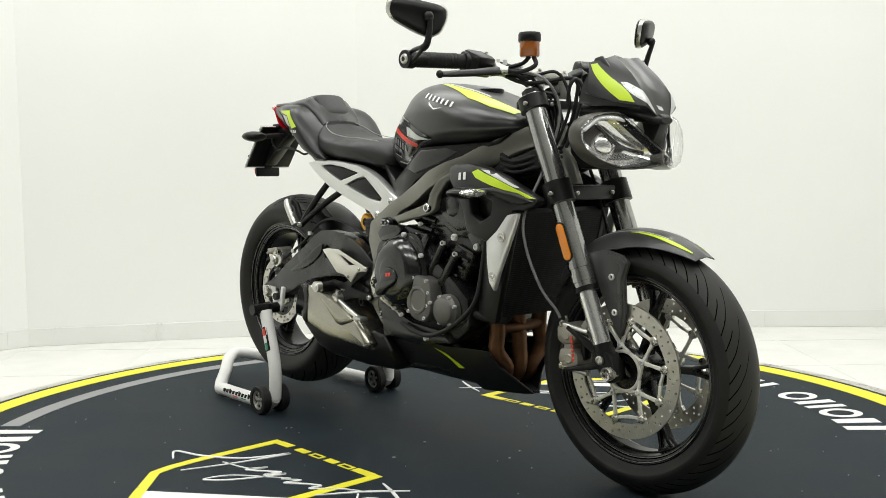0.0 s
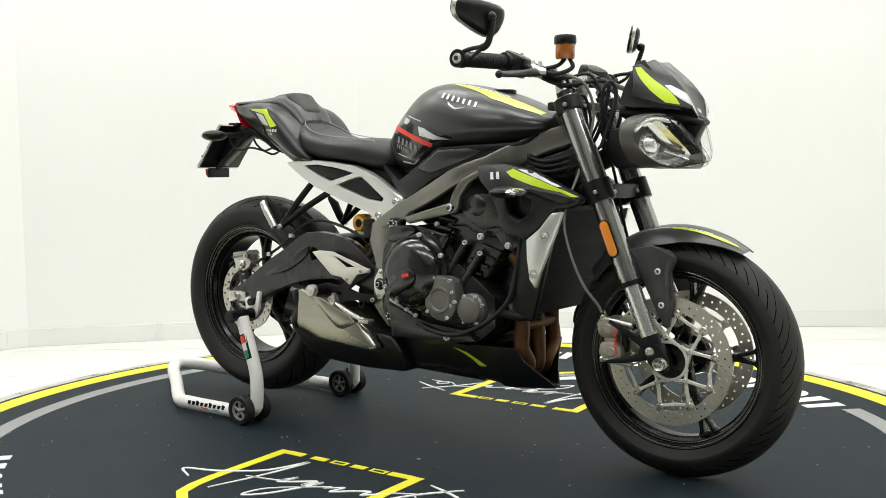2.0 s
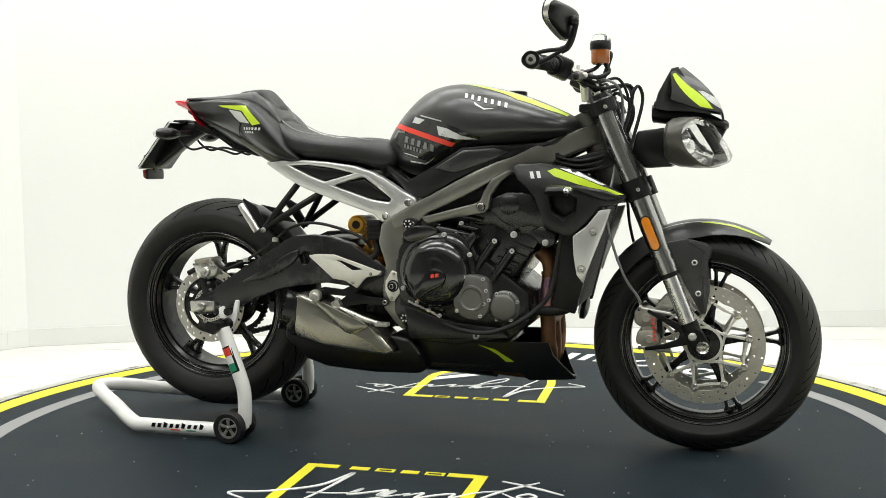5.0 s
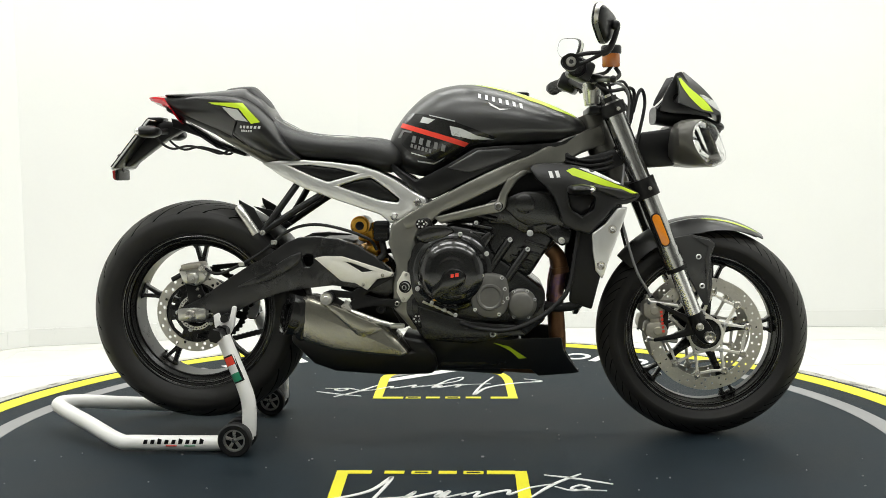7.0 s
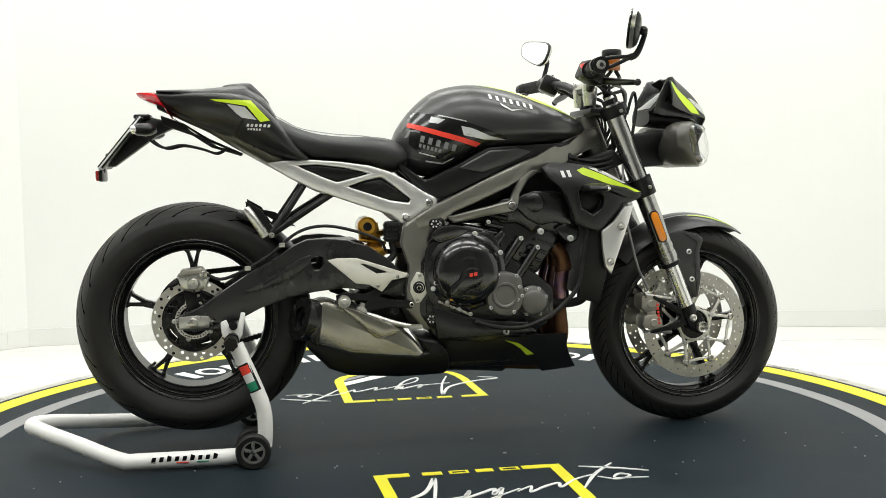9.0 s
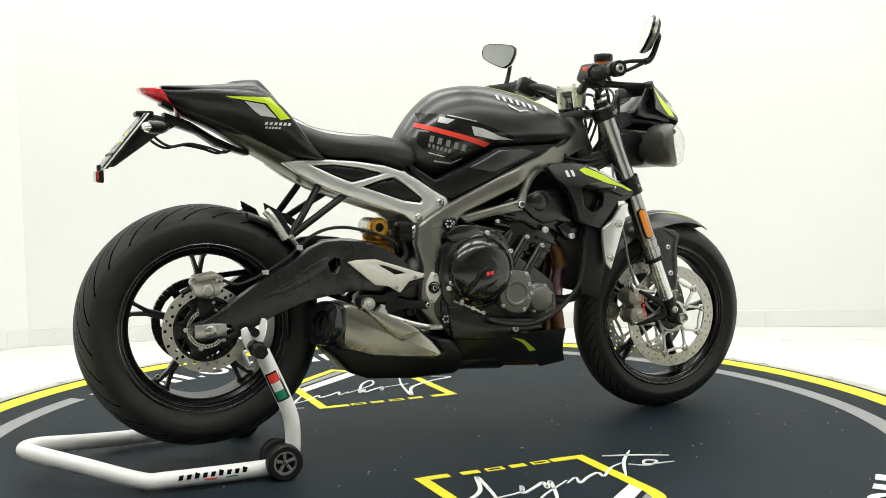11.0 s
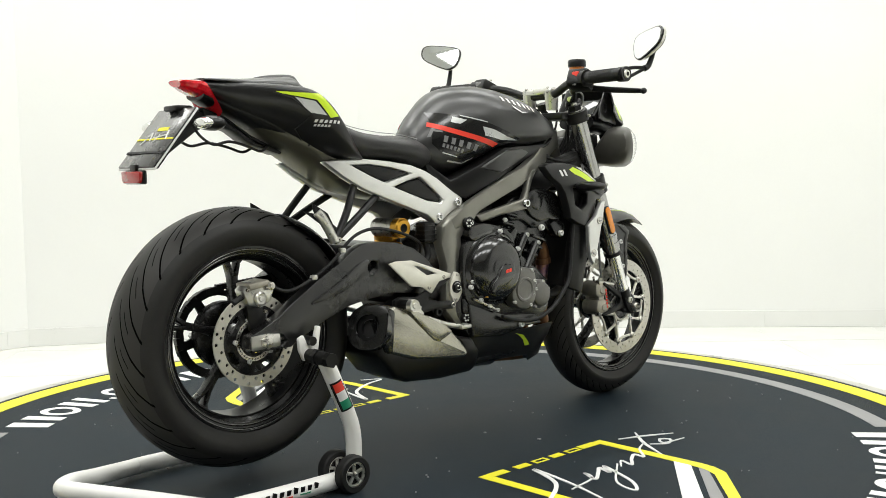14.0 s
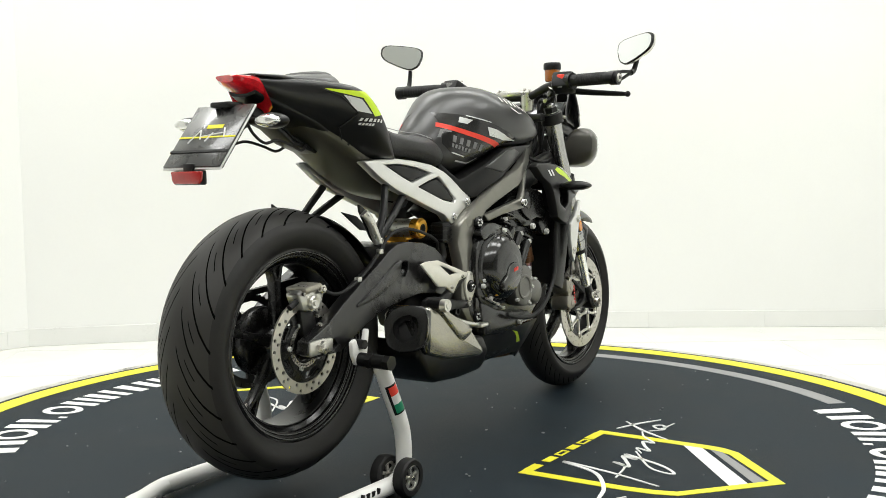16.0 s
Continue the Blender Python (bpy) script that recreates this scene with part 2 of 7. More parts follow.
def lathe(profile, seg=48, axis="y", bm=None, at=(0, 0, 0), closed=False):
    """Turn (radius, along) about an axis."""
    bm = bm or bmesh.new()
    rings = []
    for r, h in profile:
        ring = []
        for k in range(seg):
            a = 2 * math.pi * k / seg
            c, s = r * math.cos(a), r * math.sin(a)
            co = {"y": (c, h, s), "z": (c, s, h), "x": (h, c, s)}[axis]
            ring.append(bm.verts.new((co[0] + at[0], co[1] + at[1], co[2] + at[2])))
        rings.append(ring)
    pairs = list(zip(rings, rings[1:])) + ([(rings[-1], rings[0])] if closed else [])
    for a, b in pairs:
        for k in range(seg):
            bm.faces.new((a[k], a[(k + 1) % seg], b[(k + 1) % seg], b[k]))
    if not closed:
        for ring, (r, h) in ((rings[0], profile[0]), (rings[-1], profile[-1])):
            if r > 1e-6:
                bm.faces.new(ring)
    bmesh.ops.remove_doubles(bm, verts=bm.verts, dist=1e-6)
    return bm


def aim_mesh(bm, p, d, src=(0, 1, 0)):
    """Turn a mesh that was built about the origin along src so that it points along d, and move it to p."""
    q = Vector(src).rotation_difference(Vector(d).normalized()).to_matrix().to_4x4()
    bmesh.ops.transform(bm, matrix=Matrix.Translation(p) @ q, verts=bm.verts)
    return bm


def smooth_rows(rows, n=5):
    """Glide a table of numbers from row to row."""
    a = [np.array(r, float) for r in rows]
    a = [2 * a[0] - a[1]] + a + [2 * a[-1] - a[-2]]
    out = []
    for i in range(1, len(a) - 2):
        p, q, r, s = a[i - 1:i + 3]
        for k in range(n):
            t = k / n
            out.append(0.5 * (2 * q + (r - p) * t + (2 * p - 5 * q + 4 * r - s) * t * t + (3 * q - p - 3 * r + s) * t ** 3))
    out.append(a[-2])
    return out


def loft(rows, seg=40, n=5, yc=0.0):
    """A body along x from sections (x, bottom, top, half width, height of the widest line, roundness below, roundness above)."""
    bm = bmesh.new()
    rings = []
    for x, zb, zt, hw, zm, nb, na in smooth_rows(rows, n):
        ring = []
        for k in range(seg):
            a = 2 * math.pi * k / seg
            c, s = math.cos(a), math.sin(a)
            e = na if s >= 0 else nb
            y = hw * math.copysign(abs(c) ** (2 / e), c)
            z = zm + ((zt - zm) if s >= 0 else (zm - zb)) * math.copysign(abs(s) ** (2 / e), s)
            ring.append(bm.verts.new((x, yc + y, z)))
        rings.append(ring)
    for a, b in zip(rings, rings[1:]):
        for k in range(seg):
            bm.faces.new((a[k], a[(k + 1) % seg], b[(k + 1) % seg], b[k]))
    bm.faces.new(rings[0]), bm.faces.new(rings[-1])
    return bm


def tree_of(obs):
    bm = bmesh.new()
    for ob in obs:
        b2 = bmesh.new()
        b2.from_mesh(ob.data)
        for v in b2.verts:
            v.co += ob.location
        tmp = bpy.data.meshes.new("tmp")
        b2.to_mesh(tmp)
        b2.free()
        bm.from_mesh(tmp)
        bpy.data.meshes.remove(tmp)
    t = BVHTree.FromBMesh(bm)
    bm.free()
    return t


def drape(outline, tree, lift=0.0015, side=-1, top=False, size=0.012):
    """A thin decal of that outline laid on a body from its side (x, z) or from above (x, y)."""
    bm = bmesh.new()
    vs = [bm.verts.new((x, 0, z)) for x, z in outline]
    edges = [bm.edges.new((v, vs[(i + 1) % len(vs)])) for i, v in enumerate(vs)]
    bmesh.ops.triangle_fill(bm, use_beauty=True, edges=edges)
    for _ in range(6):
        longs = [e for e in bm.edges if e.calc_length() > size]
        if not longs:
            break
        bmesh.ops.subdivide_edges(bm, edges=longs, cuts=1)
        bmesh.ops.triangulate(bm, faces=bm.faces)
    last = None
    for v in bm.verts:
        if top:
            hit, nrm, _, _ = tree.ray_cast(Vector((v.co.x, v.co.z, 2)), Vector((0, 0, -1)))
        else:
            hit, nrm, _, _ = tree.ray_cast(Vector((v.co.x, side * 1.0, v.co.z)), Vector((0, -side, 0)))
        if hit is None:
            v.tag = True
            continue
        if nrm.dot(Vector((0, 0, 1)) if top else Vector((0, side, 0))) < 0:
            nrm = -nrm
        v.co = hit + nrm * lift
        last = v.co
    lost = [v for v in bm.verts if v.tag]
    bmesh.ops.delete(bm, geom=lost, context="VERTS")
    return bm


def bolt(parent, p, d=(0, -1, 0), r=0.008, h=0.005, mat=None, name="bolt", hollow=True):
    """A round-headed bolt with a socket."""
    r = r * 0.86
    prof = [(0.0, -0.002), (r * 0.5, -0.002), (r * 0.55, h * 0.95), (r * 0.8, h), (r, h * 0.6), (r, -0.004)] if hollow else [(0.0, h), (r * 0.7, h), (r, h * 0.6), (r, -0.004)]
    bm = lathe(prof, 12)
    return part(name, aim_mesh(bm, p, d), mat or CHROME, parent)


def box(x0, x1, y0, y1, z0, z1, bevel=0.0, bm=None):
    b = bm or bmesh.new()
    m = Matrix.Translation(((x0 + x1) / 2, (y0 + y1) / 2, (z0 + z1) / 2)) @ Matrix.Diagonal((x1 - x0, y1 - y0, z1 - z0, 1))
    bmesh.ops.create_cube(b, size=1, matrix=m)
    return bevelled(b, bevel)


def thing(name, label, category):
    return tagged(new(name), label, category)


# ---- the room ----
FLOOR_Z = -0.10


def room():
    # the wall's foot, point by point round the room
    foot = [(-4.6, -0.6), (-1.99, 2.03), (-0.4, 2.38), (0.5, 2.42), (3.3, 2.31), (3.9, 1.6), (3.9, -2.0), (3.9, -7.6), (-4.6, -7.6), (-4.6, -2.0)]
    bm = box(-5.2, 4.5, -8.2, 3.3, FLOOR_Z - 0.12, FLOOR_Z)
    floor = tagged(part("floor", bm, FLOOR), "glossy white large-format floor tiles", "floor", kind="structure")
    bm = box(-5.2, 4.5, -8.2, 3.3, CEIL, CEIL + 0.12)
    tagged(part("ceiling", bm, WALL), "plain white painted ceiling", "ceiling", kind="structure")
    n = len(foot)
    names = ["wall_west", "wall_northwest", "wall_north", "wall_north", "wall_northeast", "wall_east", "wall_east", "wall_south", "wall_west", "wall_west"]
    for i, (a, b) in enumerate(zip(foot, foot[1:] + foot[:1])):
        a, b = Vector((*a, 0)), Vector((*b, 0))
        d = (b - a).normalized()
        out = Vector((-d.y, d.x, 0))
        bm = bmesh.new()
        q = [a - d * 0.0, b, b + out * 0.15, a + out * 0.15]
        lo = [bm.verts.new((p.x, p.y, FLOOR_Z)) for p in q]
        hi = [bm.verts.new((p.x, p.y, CEIL)) for p in q]
        bm.faces.new(lo), bm.faces.new(hi)
        for k in range(4):
            bm.faces.new((lo[k], lo[(k + 1) % 4], hi[(k + 1) % 4], hi[k]))
        wall = tagged(part(names[i], bm, DIM_WALL if i in (6, 7, 8) else WALL), "plain grey painted studio wall" if i in (6, 7, 8) else "plain white painted studio wall", "wall", kind="structure")
        # skirting tiles, 0.6 m long, along the foot
        length, pos = (b - a).length, 0.0
        while pos < length - 0.02 and i in (0, 1, 2, 3, 4):
            e = min(pos + 0.6, length)
            bm = bmesh.new()
            p0, p1 = a + d * (pos + 0.0004), a + d * (e - 0.0004)
            q = [p0, p1, p1 - out * 0.012, p0 - out * 0.012]
            lo = [bm.verts.new((p.x, p.y, FLOOR_Z + 0.001)) for p in q]
            hi = [bm.verts.new((p.x, p.y, FLOOR_Z + 0.085)) for p in q]
            bm.faces.new(lo), bm.faces.new(hi)
            for k in range(4):
                bm.faces.new((lo[k], lo[(k + 1) % 4], hi[(k + 1) % 4], hi[k]))
            part("skirting_tile", bm, SKIRT, wall)
            pos = e
    # fine joints between the floor tiles
    ang = radians(0.6)
    for k in range(-10, 9):
        for turned in (0, 1):
            bm = box(-5, 5, -0.0012, 0.0012, FLOOR_Z - 0.001, FLOOR_Z + 0.0006)
            m = Matrix.Rotation(ang + turned * math.pi / 2, 4, "Z") @ Matrix.Translation((0, 0.13 + 0.6 * k, 0))
            bmesh.ops.transform(bm, matrix=m, verts=bm.verts)
            for v in bm.verts:
                v.co.x, v.co.y = min(max(v.co.x, -5.1), 4.4), min(max(v.co.y, -6.1), 3.2)
            part("tile_joint", bm, JOINT, floor)
    for lx, ly in PANELS:
        t = thing("ceiling_light", "white framed flat ceiling light panel", "lamp")
        t["group"] = "ceiling light panels"
        for x0, x1, y0, y1 in ((-0.64, 0.64, -0.34, -0.31), (-0.64, 0.64, 0.31, 0.34), (-0.64, -0.61, -0.31, 0.31), (0.61, 0.64, -0.31, 0.31)):
            part("frame", box(lx + x0, lx + x1, ly + y0, ly + y1, CEIL - 0.05, CEIL), WALL, t)


room()

# ---- the turntable ----
MAT_Z = -0.003


def arc_band(r0, r1, a0, a1, z0, z1, steps):
    """A flat curved band, with thickness."""
    bm = bmesh.new()
    full = abs(a1 - a0) >= 359.9
    cols = []
    for k in range(steps if full else steps + 1):
        a = radians(a0 + (a1 - a0) * k / steps)
        c, s = math.cos(a), math.sin(a)
        cols.append([bm.verts.new((r * c, r * s, z)) for r, z in ((r0, z0), (r1, z0), (r1, z1), (r0, z1))])
    for a, b in list(zip(cols, cols[1:])) + ([(cols[-1], cols[0])] if full else []):
        for k in range(4):
            bm.faces.new((a[k], a[(k + 1) % 4], b[(k + 1) % 4], b[k]))
    if not full:
        bm.faces.new(cols[0]), bm.faces.new(cols[-1])
    return bm


def flat_shape(outline, z0, z1, holes=()):
    """A flat outline in x and y with a little thickness."""
    bm = slab(outline, 0, 1, 0, holes)
    for v in bm.verts:
        v.co = Vector((v.co.x, v.co.z, z0 + (z1 - z0) * v.co.y))
    return bm


def stroke(pts, width, z0, z1, taper=True, n=8):
    """A brush line on the mat through pts."""
    path = [Vector((x, y, 0)) for x, y in pts]
    path = spline(path, n)
    bm = bmesh.new()
    cols = []
    for i, p in enumerate(path):
        t = (path[min(i + 1, len(path) - 1)] - path[max(i - 1, 0)]).normalized()
        s = Vector((-t.y, t.x, 0)) * width * 0.5 * ((0.45 + 0.55 * math.sin(math.pi * min(1, max(0, i / (len(path) - 1))))) if taper else 1)
        cols.append([bm.verts.new(q) for q in ((p - s).to_tuple()[:2] + (z0,), (p + s).to_tuple()[:2] + (z0,), (p + s).to_tuple()[:2] + (z1,), (p - s).to_tuple()[:2] + (z1,))])
    for a, b in zip(cols, cols[1:]):
        for k in range(4):
            bm.faces.new((a[k], a[(k + 1) % 4], b[(k + 1) % 4], b[k]))
    bm.faces.new(cols[0]), bm.faces.new(cols[-1])
    return bm


def turntable():
    t = thing("turntable", "round rotating display platform with dark rubber mat", "turntable")
    part("platform", lathe([(0, FLOOR_Z + 0.004), (1.568, FLOOR_Z + 0.004), (1.578, FLOOR_Z + 0.01), (1.578, MAT_Z - 0.012), (1.572, MAT_Z - 0.006), (0, MAT_Z - 0.006)], 160, "z"), RIM_GREY, t, "scuffed pale grey platform edge")
    part("mat", lathe([(0, MAT_Z - 0.005), (1.508, MAT_Z - 0.005), (1.51, MAT_Z - 0.003), (1.508, MAT_Z), (0, MAT_Z)], 160, "z"), MAT, t, "dark blue-grey rubber mat")
    z0, z1 = MAT_Z - 0.001, MAT_Z + 0.0012
    part("ring", arc_band(1.414, 1.487, 0, 360, z0, z1, 180), MAT_YELLOW, t, "yellow printed ring")
    for a in (-45, 135):
        part("arc", arc_band(1.255, 1.315, a + 1, a + 89, z0, z1, 60), MAT_GREY, t, "grey printed arc")
    # printed lettering along the edge, as plain bars and rings
    widths = [1.25, 1.05, 0.9, 1.05, 0, 0.55, 0.95, 0.9, 0.95, 0.75, 0.95, 0.85, 1.05, 0.3, 0.95, 1.05, 1.25]
    total = sum(w if w else 0.55 for w in widths) + 0.2 * len(widths)
    for mid in (-90, 90):
        a = mid - 44.0
        per = 88.0 / total
        for i, w in enumerate(widths):
            if w == 0:
                a += 0.75 * per
                continue
            da = w * per
            ring = i in (1, 3, 12, 15)
            r0, r1 = (1.165, 1.295) if w > 0.4 else (1.165, 1.19)
            if ring:
                am = radians(a + da / 2)
                rm, hw, hh = (r0 + r1) / 2, radians(da / 2), (r1 - r0) / 2
                outer, inner = [], []
                for k in range(28):
                    q = 2 * math.pi * k / 28
                    for lst, f in ((outer, 1.0), (inner, 0.62)):
                        lst.append(((rm + hh * f * math.sin(q)) * math.cos(am + hw * f * math.cos(q)), (rm + hh * f * math.sin(q)) * math.sin(am + hw * f * math.cos(q))))
                part("printed_ring", flat_shape(outer, z0, z1, (inner,)), MAT_WHITE, t)
            elif w > 0.8:
                part("printed_bar", arc_band(r0, r1, a, a + da * 0.32, z0, z1, 2), MAT_WHITE, t)
                part("printed_bar", arc_band(r0, r1, a + da * 0.62, a + da, z0, z1, 2), MAT_WHITE, t)
            else:
                part("printed_bar", arc_band(r0, r1, a + da * 0.2, a + da * 0.75, z0, z1, 2), MAT_WHITE, t)
            a += da + 0.2 * per
    # the two emblems: an angular shield, stripes and a hand-drawn flourish
    for s in (1, -1):
        def P(pts):
            return [(s * x, s * y) for x, y in pts]
        outer = [(-0.239, -0.397), (-0.228, -0.676), (-0.218, -0.745), (-0.2, -0.798), (0.018, -0.982), (0.22, -0.804), (0.24, -0.76), (0.245, -0.72), (0.238, -0.397)]
        inner = [(-0.209, -0.397), (-0.199, -0.668), (-0.19, -0.735), (-0.174, -0.785), (0.019, -0.944), (0.19, -0.79), (0.207, -0.75), (0.212, -0.715), (0.208, -0.397)]
        bm = flat_shape(P(outer + inner[::-1]), z0, z1)
        part("emblem_outline", bm, MAT_YELLOW, t)
        for x0, x1 in ((-0.209, -0.15), (0.138, 0.208)):
            part("emblem_corner", flat_shape(P([(x0, -0.395), (x1, -0.395), (x1, -0.422), (x0, -0.422)]), z0, z1), MAT_YELLOW, t)
        for x0, w, ring in ((-0.118, 0.05, 0), (-0.05, 0.05, 1), (0.018, 0.045, 0), (0.08, 0.05, 1)):
            o = [(x0, -0.398), (x0 + w, -0.398), (x0 + w, -0.422), (x0, -0.422)]
            i = [(x0 + 0.008, -0.404), (x0 + w - 0.008, -0.404), (x0 + w - 0.008, -0.416), (x0 + 0.008, -0.416)]
            part("printed_bar", flat_shape(P(o), z0, z1, (P(i),) if ring else ()), MAT_YELLOW, t)
        part("stripe", flat_shape(P([(0.211, -0.657), (0.213, -0.708), (-0.027, -0.906), (-0.066, -0.874)]), z0 + 0.0002, z1 - 0.0002), MAT_WHITE, t)
        part("stripe", flat_shape(P([(0.209, -0.732), (0.203, -0.766), (0.012, -0.936), (-0.015, -0.915)]), z0 + 0.0002, z1 - 0.0002), MAT_GREY, t)
        for pts, w in (([(-0.16, -0.735), (-0.12, -0.6), (-0.095, -0.45), (-0.14, -0.56), (-0.24, -0.63), (-0.33, -0.66), (-0.27, -0.7)], 0.011),
                       ([(-0.15, -0.62), (-0.05, -0.6), (-0.03, -0.56), (-0.05, -0.61), (0.0, -0.58), (0.03, -0.56), (0.02, -0.6), (0.05, -0.56), (0.0, -0.68), (-0.05, -0.73), (-0.03, -0.66), (0.09, -0.57)], 0.010),
                       ([(0.08, -0.59), (0.12, -0.56), (0.11, -0.6), (0.15, -0.57), (0.19, -0.55), (0.19, -0.58), (0.24, -0.53), (0.3, -0.5)], 0.009),
                       ([(0.24, -0.6), (0.30, -0.5), (0.37, -0.42)], 0.010), ([(0.28, -0.43), (0.36, -0.46), (0.44, -0.5)], 0.009),
                       ([(0.3, -0.52), (0.34, -0.55), (0.38, -0.53), (0.36, -0.51), (0.34, -0.54), (0.42, -0.55)], 0.008)):
            part("flourish", stroke(P(pts), w, z0 + 0.0008, z1 + 0.0008), MAT_WHITE, t)
    # specks of dust and grit on the mat
    rnd = random.Random(4)
    bm = bmesh.new()
    for k in range(130):
        r, a, q = 1.33 * math.sqrt(rnd.random()), rnd.uniform(0, 2 * math.pi), rnd.uniform(0.0006, 0.0018)
        x, y = r * math.cos(a), r * math.sin(a)
        if rnd.random() < 0.12:
            q *= 1.7
        box(x - q * rnd.uniform(0.5, 2), x + q, y - q, y + q * rnd.uniform(0.5, 2), z0, z1 + 0.0012, 0, bm)
    tagged(part("grit", bm, MAT_GREY, t), kind="stuff")
    return t


table = turntable()

# ---- the motorcycle: x forward, y to its left, z up ----
CALIPER = material("bronze_silver_caliper", (0.36, 0.34, 0.29), 0.4, metal=0.6, vary=0.15, scale=60)
FRAME_DARK = material("dark_bronze_paint", (0.085, 0.082, 0.072), 0.34, metal=0.3, vary=0.1, scale=30)
bike = thing("motorcycle", "matt graphite naked sports motorcycle with lime stripes", "motorcycle")
FW, RW = Vector((0.742, 0, 0.291)), Vector((-0.674, 0, 0.356))


def circle(cx, cz, r, n=24, a0=0.0):
    return [(cx + r * math.cos(a0 + 2 * math.pi * k / n), cz + r * math.sin(a0 + 2 * math.pi * k / n)) for k in range(n)]


def polar(r, a):
    return (r * math.cos(radians(a)), r * math.sin(radians(a)))


def spoke_outline(a, r_hub, r_fork, r_rim, w0, w1, spread):
    """A spoke that widens into a fork at the rim, with a small window between the fork's arms."""
    d, e = polar(1, a), polar(1, a + 90)

    def at(r, off):
        return (d[0] * r + e[0] * off, d[1] * r + e[1] * off)
    out = [at(r_hub, -w0), at((r_hub + r_fork) / 2, -w1 * 0.92), at(r_fork, -w1), at(r_rim - 0.012, -spread * 0.8), at(r_rim + 0.006, -spread * 1.5),
           at(r_rim + 0.006, spread * 1.5), at(r_rim - 0.012, spread * 0.8), at(r_fork, w1), at((r_hub + r_fork) / 2, w1 * 0.92), at(r_hub, w0)]
    hole = [at(r_fork + 0.006, 0), at(r_rim - 0.006, -spread * 0.45), at(r_rim - 0.006, spread * 0.45)]
    return out, hole


def wheel(name, at, R, hw, rim_hw, mat, a0, hub_hw):
    inner = 0.194 if rim_hw < 0.06 else 0.187
    half = [(0.2225, rim_hw), (0.2165, rim_hw + 0.0012), (0.2125, rim_hw - 0.0015), (0.2115, rim_hw - 0.005), (0.2075, rim_hw - 0.0065), (0.2055, rim_hw - 0.011), (0.2005, rim_hw - 0.0125), (0.1985, rim_hw - 0.019),
            (inner + 0.003, rim_hw - 0.026), (inner + 0.001, rim_hw * 0.35), (inner, rim_hw * 0.15)]
    prof = [(r, -y) for r, y in half] + half[::-1] + [(0.214, rim_hw - 0.01), (0.212, 0), (0.214, -rim_hw + 0.01)]
    w = part(name, lathe(prof, 96, closed=True), RIM_GLOSS, bike, "gloss black cast rim", at=at, angle=24)
    # rounded edges of the rim's lip and step: paler metal beads imitate their highlights
    for rr, yy in ((0.2135, rim_hw + 0.0002), (0.2045, rim_hw - 0.0105)):
        for sd in (-1, 1):
            bead = [(rr + 0.0015 * math.cos(math.pi * k / 4), sd * yy + 0.0015 * math.sin(math.pi * k / 4)) for k in range(8)]
            part("rim_edge", lathe(bead, 96, closed=True), RIM_GLINT, w, at=at)
    bw = rim_hw - 0.030
    part("rim_barrel", lathe([(inner + 0.001, -bw), (inner - 0.0012, -bw + 0.001), (inner - 0.0016, 0), (inner - 0.0012, bw - 0.001), (inner + 0.001, bw)], 96, closed=True), BARREL, w, at=at)
    sw = R - 0.216
    half = [(R, 0), (R - 0.0015, hw * 0.22), (R - 0.007, hw * 0.45), (R - 0.016, hw * 0.66), (R - 0.029, hw * 0.85), (R - 0.043, hw * 0.965), (R - 0.052, hw), (0.216 + sw * 0.3, hw * 0.975), (0.228, hw * 0.86), (0.221, hw * 0.80), (0.217, hw * 0.72)]
    prof = [(r, -y) for r, y in reversed(half[1:])] + half + [(0.222, 0)]
    part("tyre", lathe(prof, 128, closed=True), mat, w, "worn sports tyre with slanting grooves", at=at, angle=60)
    for k in range(5):
        out, hole = spoke_outline(a0 + 72 * k, 0.03, 0.142, inner, 0.017, 0.0095, 0.022)
        part("spoke", slab(out, -0.014, 0.014, 0.004, (hole,)), RIM_BLACK, w, at=at)
    part("hub", lathe([(0.012, -hub_hw), (0.03, -hub_hw), (0.036, -hub_hw + 0.01), (0.04, -0.02), (0.04, 0.02), (0.036, hub_hw - 0.01), (0.03, hub_hw), (0.012, hub_hw)], 40), GLOSS_BLACK, w, at=at)
    part("valve", tube([(0.19 * math.cos(3.95), 0, 0.19 * math.sin(3.95)), (0.165 * math.cos(3.97), -0.012, 0.165 * math.sin(3.97))], 0.004, 8, 1), STEEL, w, at=at)
    return w


front_wheel = wheel("front_wheel", FW, 0.294, 0.060, 0.046, TYRE_F, 5, 0.058)
rear_wheel = wheel("rear_wheel", RW, 0.3135, 0.090, 0.072, TYRE_R, 19, 0.066)


def rotor(parent, at, y, r0, r1, rows, count, thick=0.0045, hole=0.0034):
    holes = [circle(0, 0, r0, 64)]
    for k in range(count):
        for j, rr in enumerate(rows):
            a = 2 * math.pi * (k + (0.5 if j % 2 else 0) + 0.12 * (k % 3)) / count
            holes.append(circle(rr * math.cos(a), rr * math.sin(a), hole, 8))
    bm = slab(circle(0, 0, r1, 96), y - thick / 2, y + thick / 2, 0, holes)
    return part("brake_disc", bm, ROTOR, parent, "drilled steel brake disc", at=at)


